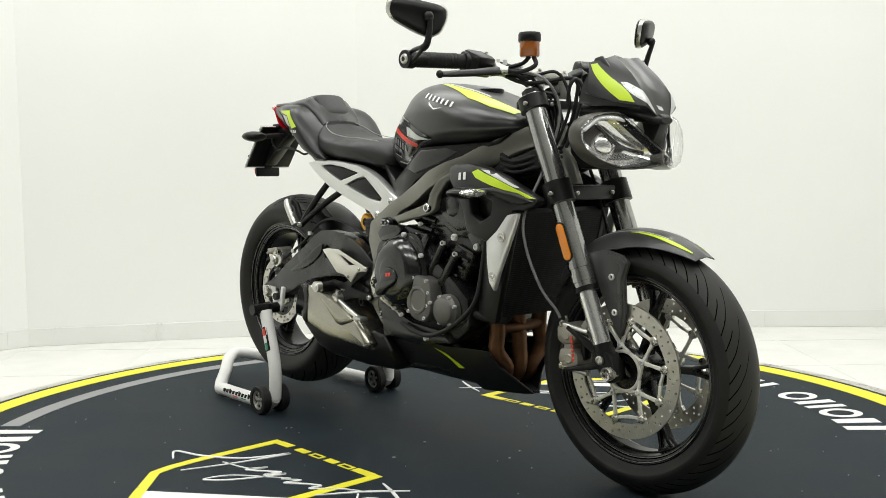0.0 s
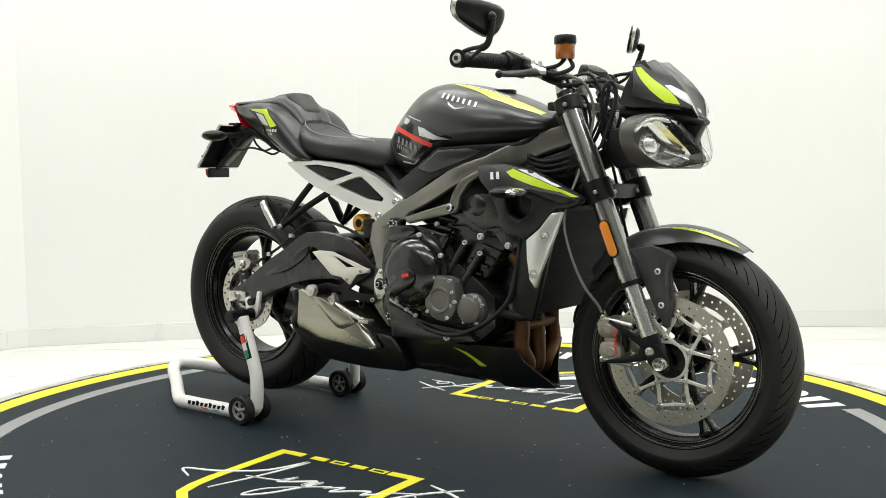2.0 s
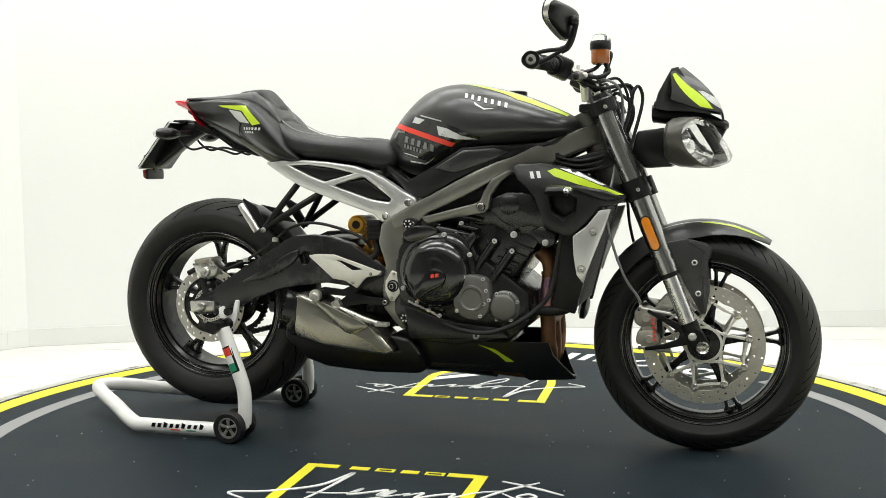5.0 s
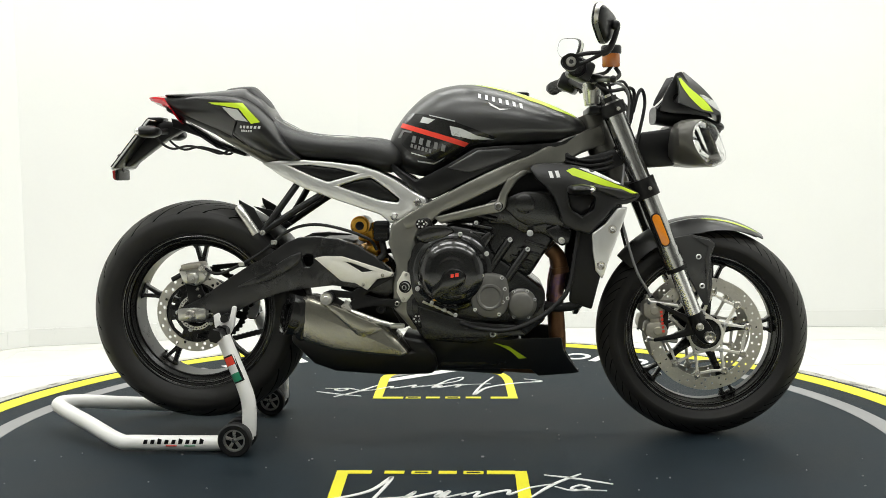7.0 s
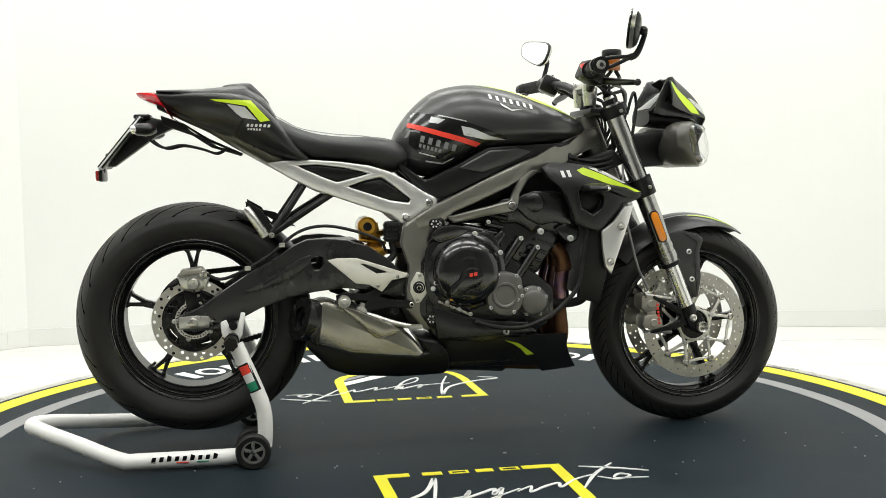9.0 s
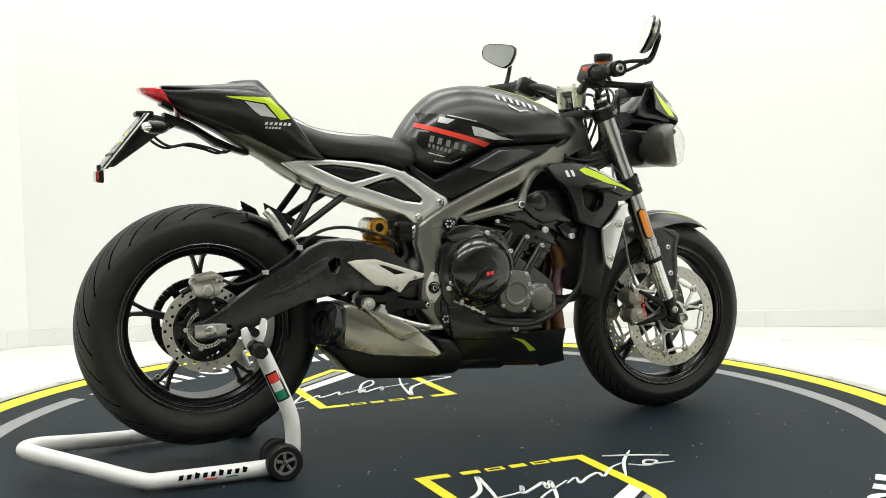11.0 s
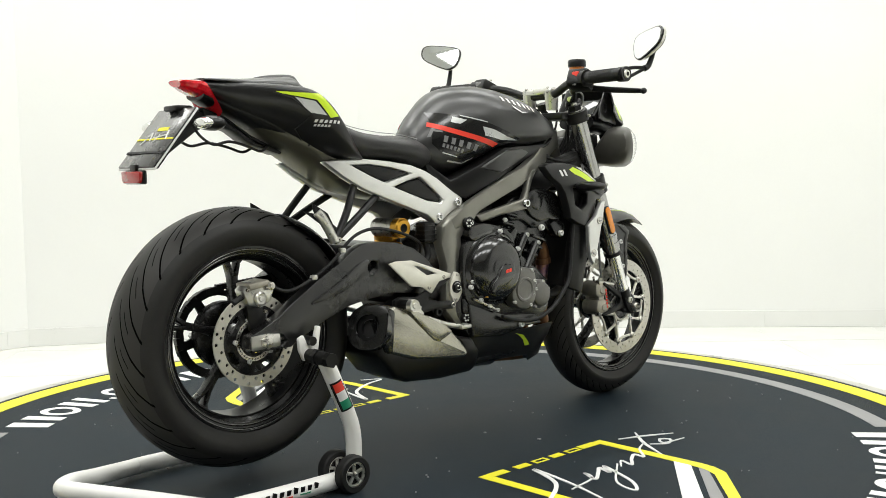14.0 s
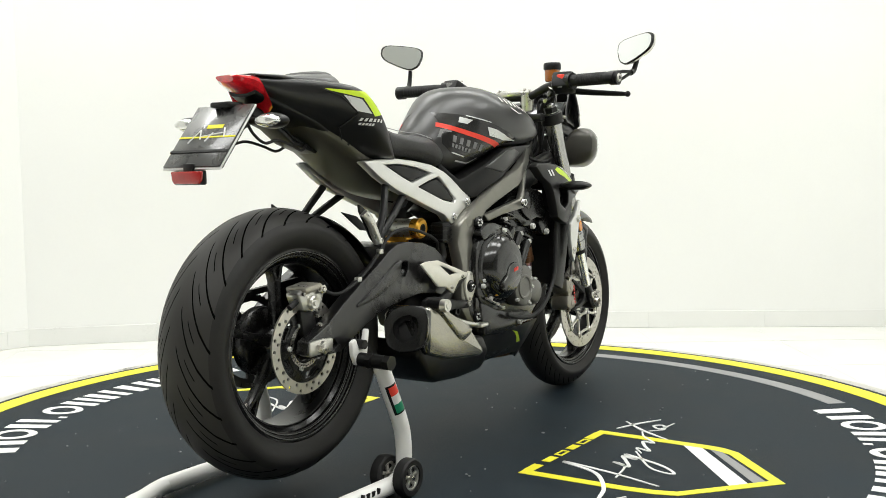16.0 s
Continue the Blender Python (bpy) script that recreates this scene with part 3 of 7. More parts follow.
def front_brake(side):
    y = side * 0.073
    rotor(front_wheel, FW, y, 0.121, 0.155, (0.1285, 0.138, 0.1475), 24, hole=0.0031)
    bm = slab(circle(0, 0, 0.049, 40), y - 0.004, y + 0.004, 0.001, (circle(0, 0, 0.042, 40),))
    carrier = part("disc_carrier", bm, HEEL_ALU, front_wheel, "bare alloy disc carrier", at=FW)

    def arm(p, q, w):
        dx, dz = q[0] - p[0], q[1] - p[1]
        ln = math.hypot(dx, dz)
        ex, ez = -dz / ln * w, dx / ln * w
        b = slab([(p[0] - ex, p[1] - ez), ((p[0] + q[0]) / 2 - ex * 0.75, (p[1] + q[1]) / 2 - ez * 0.75), (q[0] - ex, q[1] - ez), (q[0] + ex, q[1] + ez), ((p[0] + q[0]) / 2 + ex * 0.75, (p[1] + q[1]) / 2 + ez * 0.75), (p[0] + ex, p[1] + ez)], y - 0.0035, y + 0.0035, 0.0012, segments=1)
        part("carrier_arm", b, HEEL_ALU, carrier, at=FW)

    for k in range(5):
        a = 26 + 72 * k
        node = polar(0.060, a)
        for da in (-17, 17):
            arm(node, polar(0.113, a + da), 0.0048)
            arm(polar(0.047, a + da * 1.6), node, 0.0042)
        # the neighbouring bobbins are tied by a bowed link
        mid = polar(0.104, a + 36)
        arm(polar(0.113, a + 17), mid, 0.0042)
        arm(mid, polar(0.113, a + 55), 0.0042)
        part("disc_bolt", aim_mesh(lathe([(0, 0.004), (0.003, 0.004), (0.0035, 0.008), (0.0065, 0.007), (0.0075, -0.003)], 12), (node[0], y, node[1]), (0, side, 0)), ZINC, carrier, at=FW)
        for da in (-17, 17):
            c = polar(0.1155, a + da)
            part("disc_bobbin", aim_mesh(lathe([(0.0035, 0.004), (0.0045, 0.007), (0.0085, 0.0065), (0.0105, 0.004), (0.0105, -0.006), (0.0035, -0.006)], 18), (c[0], y, c[1]), (0, side, 0)), STEEL, carrier, at=FW)
    part("hub_flange", lathe([(0.02, y - side * 0.03), (0.05, y - side * 0.03), (0.053, y - side * 0.012), (0.046, y - side * 0.005), (0.02, y - side * 0.003)], 32, closed=True), RIM_BLACK, front_wheel, at=FW)


front_brake(-1), front_brake(1)
# rear disc, speed sensor ring, sprocket and chain
rotor(rear_wheel, RW, -0.088, 0.084, 0.110, (0.0905, 0.1025), 19, hole=0.0046)
part("disc_carrier", slab(circle(0, 0, 0.085, 48), -0.087, -0.079, 0.002, [circle(0, 0, 0.034, 24)] + [[polar(0.062, 72 * k - 17), polar(0.076, 72 * k - 19), polar(0.078, 72 * k), polar(0.076, 72 * k + 19), polar(0.062, 72 * k + 17), polar(0.06, 72 * k)] for k in range(5)]), RIM_BLACK, rear_wheel, at=RW)
for k in range(5):
    c = polar(0.052, 36 + 72 * k)
    part("disc_bolt", aim_mesh(lathe([(0, 0.001), (0.003, 0.001), (0.0035, 0.005), (0.006, 0.004), (0.006, -0.003)], 10), (c[0], -0.088, c[1]), (0, -1, 0)), ZINC, rear_wheel, at=RW)
part("sensor_ring", slab(circle(0, 0, 0.050, 48), -0.0895, -0.0875, 0, [circle(0, 0, 0.040, 40)] + [circle(*polar(0.045, 10 * k), 0.0022, 6) for k in range(36)]), STEEL, rear_wheel, "slotted steel sensor ring", at=RW)
teeth = [polar(0.1095 if k % 4 < 2 else 0.1055, k * 360 / 184) for k in range(184)]
wins = []
for k in range(5):
    a = 72 * k + 15
    wins.append([polar(0.052, a - 20), polar(0.08, a - 28), polar(0.091, a - 29), polar(0.0925, a - 15), polar(0.093, a), polar(0.0925, a + 15), polar(0.091, a + 29), polar(0.08, a + 28), polar(0.052, a + 20), polar(0.05, a)])
part("sprocket", slab(teeth, 0.082, 0.089, 0, wins), PLASTIC, rear_wheel, "black rear sprocket", at=RW)

part("sprocket_carrier", lathe([(0.02, 0.03), (0.074, 0.03), (0.082, 0.036), (0.082, 0.062), (0.070, 0.076), (0.05, 0.082), (0.02, 0.082)], 48, closed=True), RIM_BLACK, rear_wheel, "black sprocket carrier drum", at=RW)
for k in range(5):
    c = polar(0.066, 36 + 72 * k)
    part("sprocket_nut", aim_mesh(lathe([(0, 0.006), (0.004, 0.006), (0.0075, 0.005), (0.0075, -0.012)], 6), (c[0], 0.089, c[1]), (0, 1, 0)), ZINC, rear_wheel, at=RW)


def chain():
    bm = bmesh.new()
    for z0, z1 in ((0.468, 0.52), (0.25, 0.40)):
        n = 46
        for k in range(n):
            t = k / n
            x, z = RW.x + (0.01 if z0 > 0.4 else 0.04) + t * 0.6, z0 + (z1 - z0) * t
            box(x - 0.0075, x + 0.0075, 0.079, 0.092, z - 0.007, z + 0.007, 0, bm)
    # the links that lie round the back of the sprocket
    for k in range(24):
        a = radians(84 + 8.4 * k)
        c, q = math.cos(a), math.sin(a)
        bmesh.ops.create_cube(bm, size=1, matrix=Matrix.Translation((RW.x + 0.1085 * c, 0.0855, RW.z + 0.1085 * q)) @ Matrix.Rotation(-a, 4, "Y") @ Matrix.Diagonal((0.0105, 0.012 if k % 2 else 0.016, 0.0150, 1)))
    tagged(part("chain", bm, PLASTIC, bike, "dark roller chain"), kind="stuff")


chain()


# ---- fork, steering, front end ----
def fork_x(z):
    return 0.480 + (0.917 - z) * 0.396



def fork_leg(s):
    y = s * 0.104

    def P(z, off=0.0):
        return (fork_x(z) + off, y, z)
    leg = part("fork_leg", tube([P(0.925), P(0.478)], 0.0265, 28, 1), FORK_TUBE, bike, "dark metallic upside-down fork tube")
    part("fork_ring", tube([P(0.532), P(0.52)], 0.0285, 28, 1), FORK_TUBE, leg)
    part("fork_ring", tube([P(0.508), P(0.49)], 0.0285, 28, 1), FORK_TUBE, leg)
    part("dust_seal", tube([P(0.479), P(0.468)], 0.0282, 28, 1), PLASTIC, leg)
    part("slider", tube([P(0.47), P(0.325)], 0.0212, 24, 1), SLIDER, leg, "bright chrome fork slider")
    part("fork_cap", tube([P(0.925), P(0.938)], 0.021, 6, 1), PLASTIC, leg)
    part("adjuster", tube([P(0.938), P(0.945)], 0.009, 12, 1), ALU, leg)
    foot = [(0.692, 0.332), (0.732, 0.34), (0.748, 0.318), (0.759, 0.296), (0.755, 0.275), (0.742, 0.267), (0.724, 0.273), (0.704, 0.296)]
    part("fork_foot", slab(foot, y - 0.02, y + 0.02, 0.006, round_n=1), PLASTIC, leg)
    part("fork_foot_tube", tube([P(0.352), P(0.318)], 0.0235, 24, 1), PLASTIC, leg)
    # caliper carrier
    arm = [(0.708, 0.337), (0.65, 0.362), (0.604, 0.384), (0.600, 0.376), (0.645, 0.350), (0.684, 0.325), (0.680, 0.308), (0.645, 0.294), (0.594, 0.284), (0.596, 0.275), (0.65, 0.282), (0.712, 0.296)]
    part("caliper_bracket", slab(arm, y - 0.010, y + 0.006, 0.003), PLASTIC, leg)
    bm = lathe([(0.006, -0.004), (0.0095, -0.003), (0.0105, 0.006), (0.014, 0.008), (0.016, 0.004), (0.016, -0.02)], 20)
    part("axle_end", aim_mesh(bm, (0.742, s * 0.131, 0.291), (0, s, 0)), STEEL, leg)
    part("pinch_bolt", aim_mesh(lathe([(0, 0.004), (0.005, 0.004), (0.006, 0.008), (0.0105, 0.006), (0.0105, -0.012)], 14), (0.716, s * 0.124, 0.318), (0, s, 0)), ALU, leg)
    # reflector on the outside of the tube
    p0, p1 = Vector(P(0.622, 0.0)), Vector(P(0.54, 0.0))
    mid = (p0 + p1) / 2

    def stadium(half, r):
        out = []
        for k in range(20):
            q = math.pi * (k / 9 if k < 10 else (k - 1) / 9)
            cx, cy = r * math.cos(q), r * math.sin(q) + (half if k < 10 else -half)
            out.append((mid.x - 0.004 + cx * 0.93 - cy * 0.368, mid.z + cx * 0.368 + cy * 0.93))
        return out
    part("reflector_base", slab(stadium(0.034, 0.0142), s * 0.1235, s * 0.1315, 0.002), PLASTIC, leg)
    part("reflector", slab(stadium(0.033, 0.0112), s * 0.1305, s * 0.1350, 0.0016), ORANGE, leg, "amber side reflector")
    return leg


def caliper(s):
    y = s * 0.076

    def q(pts):
        return [(0.602 + (x - 0.595) * 0.9, 0.333 + (z - 0.333) * 0.8) for x, z in pts]
    upper = q([(0.556, 0.392), (0.59, 0.404), (0.618, 0.388), (0.624, 0.362), (0.612, 0.34), (0.575, 0.335), (0.556, 0.35)])
    lower = q([(0.566, 0.325), (0.608, 0.33), (0.628, 0.312), (0.632, 0.285), (0.612, 0.264), (0.574, 0.266), (0.56, 0.29)])
    c = part("front_caliper", slab(upper, y - 0.033, y + 0.033, 0.008), CALIPER, bike, "bronze-silver radial brake caliper")
    part("caliper_half", slab(lower, y - 0.033, y + 0.033, 0.008), CALIPER, c)
    part("caliper_bridge", slab(q([(0.572, 0.37), (0.604, 0.372), (0.612, 0.30), (0.58, 0.298)]), y - 0.029, y + 0.029, 0.005), CALIPER, c)
    part("brake_pad", slab(q([(0.618, 0.38), (0.634, 0.37), (0.636, 0.30), (0.622, 0.285)]), y - 0.012, y + 0.012, 0.002), PLASTIC, c)
    for z0, z1, x0, x1 in ((0.384, 0.372, 0.585, 0.66), (0.284, 0.276, 0.585, 0.66)):
        part("caliper_bolt", tube([(x0, y + s * 0.027, z0), (x1, y + s * 0.026, z1)], 0.0065, 14, 1), ALU, c)
        part("bolt_head", tube([(x0 - 0.007, y + s * 0.027, z0 + 0.001), (x0, y + s * 0.027, z0)], 0.0095, 6, 1), STEEL, c)
    for px, pz in q(((0.59, 0.366), (0.60, 0.297))):
        part("piston_cap", aim_mesh(lathe([(0, 0.002), (0.010, 0.002), (0.0125, 0.0), (0.0125, -0.01)], 20), (px, y + s * 0.033, pz), (0, s, 0)), CALIPER, c)
    for k in range(6):
        z = 0.360 - 0.0105 * k
        part("caliper_mark", slab([(0.612 + 0.0012 * k, z), (0.6185 + 0.0012 * k, z), (0.6185 + 0.0012 * k, z - 0.007), (0.612 + 0.0012 * k, z - 0.007)], y + s * 0.0335 - 0.0008, y + s * 0.0335 + 0.0008, 0), RED_DECAL, c)
    part("bleed_nipple", tube([(0.582, y + s * 0.012, 0.386), (0.579, y + s * 0.012, 0.402)], 0.0035, 8, 1), STEEL, c)


for sd in (-1, 1):
    fork_leg(sd)
    caliper(sd)

# triple clamps and steering stem
for z, x0, th, mat in ((0.905, -0.055, 0.022, PLASTIC), (0.693, -0.05, 0.035, PLASTIC)):
    cx = fork_x(z)
    bm = bmesh.new()
    for s in (-1, 1):
        bmesh.ops.create_cone(bm, cap_ends=True, segments=28, radius1=0.035, radius2=0.035, depth=th * 1.5, matrix=Matrix.Translation((cx, s * 0.104, z)) @ Matrix.Rotation(radians(-21.6), 4, "Y"))
    b2 = box(cx + x0 - 0.01, cx + 0.02, -0.1, 0.1, z - th / 2, z + th / 2, 0.006)
    tmp = bpy.data.meshes.new("tmp")
    b2.to_mesh(tmp)
    b2.free()
    bm.from_mesh(tmp)
    bpy.data.meshes.remove(tmp)
    cl = part("fork_clamp", bm, mat, bike, "black cast fork clamp")
    for s in (-1, 1):
        bolt(cl, (cx + 0.022, s * 0.064, z), (1, 0, 0), 0.006, 0.004, ALU)
        bolt(cl, (cx + 0.01, s * 0.144, z), (0, s, 0), 0.006, 0.003, ALU)
part("steering_head", tube([(0.425, 0, 0.90), (0.505, 0, 0.70)], 0.038, 24, 1), FRAME_PAINT, bike)
riser = part("bar_clamp", box(0.415, 0.452, -0.06, 0.06, 0.972, 0.992, 0.008), ALU, bike, "pale cast handlebar clamp")
for sd in (-1, 1):
    part("bar_riser", tube([(0.437, sd * 0.045, 0.925), (0.437, sd * 0.045, 0.945), (0.436, sd * 0.045, 0.975)], (0.017, 0.022), 20, 3), ALU, riser)
    for dx in (-0.014, 0.014):
        bolt(riser, (0.434 + dx, sd * 0.045, 0.992), (0, 0, 1), 0.0055, 0.004, STEEL)
part("handlebar", tube([(0.358, -0.372, 1.004), (0.375, -0.22, 1.006), (0.412, -0.13, 0.995), (0.432, -0.06, 0.972), (0.434, 0, 0.97), (0.432, 0.06, 0.972), (0.412, 0.13, 0.995), (0.375, 0.22, 1.006), (0.358, 0.372, 1.004)], 0.0125, 16, 6), PLASTIC, bike, "black tapered handlebar")


def controls(s):
    a, b = Vector((0.378, s * 0.235, 1.006)), Vector((0.349, s * 0.365, 1.004))
    d = (b - a).normalized()
    g = part("grip", tube([a, a + d * 0.012, b], 0.0175, 20, 1), RUBBER, bike, "ribbed black rubber grip")
    bm = bmesh.new()
    for k in range(12):
        p = a + d * (0.02 + 0.009 * k)
        tube([p, p + d * 0.004], 0.0186, 16, 1, bm)
    part("grip_ribs", bm, RUBBER, g)
    part("bar_end", tube([b, b + d * 0.024], (0.0185, 0.017), 20, 1), PLASTIC, g)
    part("bar_end_cap", tube([b + d * 0.024, b + d * 0.0255], 0.007, 12, 1), ALU, g)
    sw = box(-0.028, 0.03, -0.034, 0.034, -0.027, 0.026, 0.01)
    bmesh.ops.transform(sw, matrix=Matrix.Translation((0.388, s * 0.2, 1.003)) @ Matrix.Rotation(radians(-s * 12), 4, "Z") @ Matrix.Rotation(radians(25), 4, "Y"), verts=sw.verts)
    sg = part("switchgear", sw, PLASTIC, bike, "black switch housing")
    part("switch", box(0.362, 0.376, s * 0.2 - 0.012, s * 0.2 + 0.012, 1.006, 1.026, 0.003), RED_DECAL if s < 0 else GREY_DECAL, sg)
    part("switch", box(0.356, 0.366, s * 0.2 - 0.008, s * 0.2 + 0.008, 0.986, 0.996, 0.003), GREY_DECAL, sg)
    part("throttle_housing", tube([(0.384, s * 0.214, 1.005), (0.378, s * 0.236, 1.005)], 0.0245, 20, 1), PLASTIC, sg)
    part("housing_screw", tube([(0.39, s * 0.17, 1.028), (0.39, s * 0.17, 1.032)], 0.004, 8, 1), STEEL, sg)
    # lever and its perch
    lv = tube([(0.418, s * 0.15, 0.985), (0.438, s * 0.19, 0.982), (0.447, s * 0.25, 0.974), (0.448, s * 0.33, 0.966), (0.455, s * 0.374, 0.962)], (0.0135, 0.0075), 12, 6, flat=0.6)
    lever = part("lever", lv, PLASTIC, bike, "black hand lever")
    bm = bmesh.new()
    bmesh.ops.create_uvsphere(bm, u_segments=12, v_segments=8, radius=0.009, matrix=Matrix.Translation((0.455, s * 0.376, 0.962)))
    part("lever_ball", bm, PLASTIC, lever)
    part("perch", tube([(0.398, s * 0.155, 1.0), (0.42, s * 0.152, 0.988), (0.435, s * 0.145, 0.982)], 0.014, 12, 3), PLASTIC if s > 0 else ALU, lever)
    # bar-end mirror
    base = Vector((0.352, s * 0.383, 1.003))
    mx, mu = (0.0, 0.0) if s < 0 else (-0.02, 0.012)
    arm = part("mirror_arm", tube([(0.425 + mx, s * 0.400, 1.021), (0.440 + mx, s * 0.402, 1.028), (0.452 + mx, s * 0.405, 1.05 + mu), (0.462 + mx, s * 0.41, 1.082 + mu)], (0.009, 0.0062), 12, 5), PLASTIC, bike, "black mirror arm")
    for dz, r in ((0.013, 0.0052), (-0.012, 0.0048)):
        part("arm_rail", tube([base + Vector((0.002, 0, dz)), base + Vector((0.035, s * 0.007, dz * 0.8 + 0.009)), (0.432 + mx, s * 0.401, 1.0235)], r, 10, 4), PLASTIC, arm)
    part("clamp_bolt", tube([base + Vector((0, s * 0.012, 0)), base + Vector((0, s * 0.0155, 0))], (0.0125, 0.0105), 16, 1), ALU, arm, "silver bar-end bolt")
    # dark hexagon on the bolt head in place of a shaded socket
    part("bolt_socket", tube([base + Vector((0, s * 0.0155, 0)), base + Vector((0, s * 0.0162, 0))], 0.006, 6, 1), RUBBER, arm)
    part("mirror_clamp", tube([base - Vector((0, s * 0.012, 0)), base + Vector((0, s * 0.012, 0))], 0.021, 20, 1), PLASTIC, arm)
    out = [(0.070, 0.008), (0.066, 0.031), (0.046, 0.039), (0.0, 0.0385), (-0.057, 0.034), (-0.075, 0.022), (-0.074, -0.003), (-0.058, -0.020), (0.0, -0.036), (0.038, -0.041), (0.062, -0.024)]
    mz = 1.089 if s < 0 else 1.125
    m = Matrix.Translation((0.425 + mx, s * 0.416, mz)) @ Matrix.Rotation(radians(-20 if s < 0 else 24), 4, "Z") @ Matrix.Rotation(radians(s * 10), 4, "X") @ Matrix.Rotation(radians(11), 4, "Y") @ Matrix.Scale(0.97, 4)

    def head(rings, name, mat, label=""):
        # a closed body from scaled copies of the outline
        pts = soften([(s * -y, z) for y, z in out], 1)
        bm = bmesh.new()
        loops = [[bm.verts.new((x, y * k, z * k)) for y, z in pts] for x, k in rings]
        for a, b in zip(loops, loops[1:]):
            for i in range(len(pts)):
                bm.faces.new((a[i], a[(i + 1) % len(pts)], b[(i + 1) % len(pts)], b[i]))
        bm.faces.new(loops[0]), bm.faces.new(loops[-1])
        bmesh.ops.transform(bm, matrix=m, verts=bm.verts)
        return part(name, bm, mat, arm, label)
    head([(-0.003, 0.98), (0.004, 0.99), (0.011, 0.93), (0.018, 0.76), (0.021, 0.5)], "mirror_shell", PLASTIC)
    head([(-0.0025, 0.99), (-0.002, 1.035), (0.003, 1.03), (0.008, 0.975)], "mirror_bevel", ALU, "machined silver mirror bevel")
    head([(-0.008, 0.955), (-0.008, 1.005), (-0.006, 1.035), (-0.002, 1.038), (-0.001, 1.0)], "mirror_rim", GLOSS_BLACK, "thin black mirror rim")
    head([(-0.0088, 0.95), (-0.004, 0.95)], "mirror_glass", MIRROR, "clear mirror glass")
    bm = bmesh.new()
    bmesh.ops.create_uvsphere(bm, u_segments=12, v_segments=8, radius=0.012, matrix=Matrix.Translation((0.456 + mx, s * 0.41, 1.086 + mu)))
    part("mirror_joint", bm, PLASTIC, arm)


for sd in (-1, 1):
    controls(sd)

mc = part("master_cylinder", tube([(0.405, -0.158, 0.990), (0.452, -0.118, 0.978)], (0.015, 0.0115), 16, 1), PLASTIC, bike, "black radial brake master cylinder")
for p, r in (((0.452, -0.118, 0.984), 0.0085), ((0.425, -0.142, 1.000), 0.006), ((0.412, -0.152, 1.002), 0.005)):
    part("banjo_bolt", tube([p, (p[0], p[1], p[2] + 0.012)], (r, r * 0.85), 6, 1), ZINC, mc)
for p in ((0.470, -0.095, 0.956), (0.492, -0.07, 0.905), (0.506, -0.075, 0.842)):
    part("cable_tie", tube([(p[0] - 0.009, p[1], p[2]), (p[0] + 0.009, p[1] + 0.006, p[2] + 0.002)], 0.0075, 10, 1), ALU if p[2] > 0.95 else RUBBER, mc)

# brake fluid pot on a small bracket
pot = part("brake_fluid_pot", lathe([(0, 1.016), (0.021, 1.016), (0.024, 1.02), (0.024, 1.052), (0, 1.052)], 28, "z", at=(0.478, -0.112, 0)), AMBER_FLUID, bike, "amber translucent brake fluid pot")
part("pot_lid", lathe([(0, 1.052), (0.026, 1.052), (0.0275, 1.056), (0.0275, 1.069), (0.025, 1.074), (0, 1.075)], 28, "z", at=(0.478, -0.112, 0)), PLASTIC, pot)
part("pot_bracket", tube([(0.478, -0.112, 1.018), (0.462, -0.12, 1.002), (0.43, -0.145, 0.992)], 0.005, 8, 4), PLASTIC, pot)
part("pot_hose", tube([(0.49, -0.11, 1.017), (0.50, -0.115, 0.995), (0.475, -0.14, 0.98), (0.44, -0.15, 0.985)], 0.0055, 8, 5), RUBBER, pot)


# ---- fly screen, dash and headlamps ----
def sheet(fn, nu, nv, thick, inside):
    """A curved panel from fn(u, v), thick towards the inside point."""
    bm = bmesh.new()
    e = 0.003

    def inner(u, v):
        p = fn(u, v)
        nr = (fn(u + e, v) - fn(u - e, v)).cross(fn(u, v + e) - fn(u, v - e)).normalized()
        return p - nr * thick if nr.dot(p - Vector(inside)) > 0 else p + nr * thick
    g = [[[bm.verts.new(f(-1 + 2 * i / nu, j / nv)) for i in range(nu + 1)] for j in range(nv + 1)] for f in (fn, inner)]
    for q in g:
        for j in range(nv):
            for i in range(nu):
                bm.faces.new((q[j][i], q[j][i + 1], q[j + 1][i + 1], q[j + 1][i]))
    rim = [(0, i) for i in range(nu)] + [(j, nu) for j in range(nv)] + [(nv, i) for i in range(nu, 0, -1)] + [(j, 0) for j in range(nv, 0, -1)]
    for (j0, i0), (j1, i1) in zip(rim, rim[1:] + rim[:1]):
        bm.faces.new((g[0][j0][i0], g[0][j1][i1], g[1][j1][i1], g[1][j0][i0]))
    return bm


def screen(u, v):
    au = abs(u)
    v = v * (1 - 0.52 * min(1.0, au) ** 1.3)
    xc = 0.680 + 0.108 * v + 0.022 * math.sin(math.pi * min(1, v))
    zc = 1.005 - 0.146 * v
    hw = 0.101 + 0.03 * v
    crease = max(0.0, au - 0.42) / 0.58
    ridge = 0.005 * max(0.0, 1 - abs(au - 0.42) / 0.3)
    return Vector((xc - 0.015 * u * u - (0.01 + 0.15 * v) * crease ** 1.2 + ridge, hw * u, zc - 0.006 * u * u - 0.008 * crease + ridge))


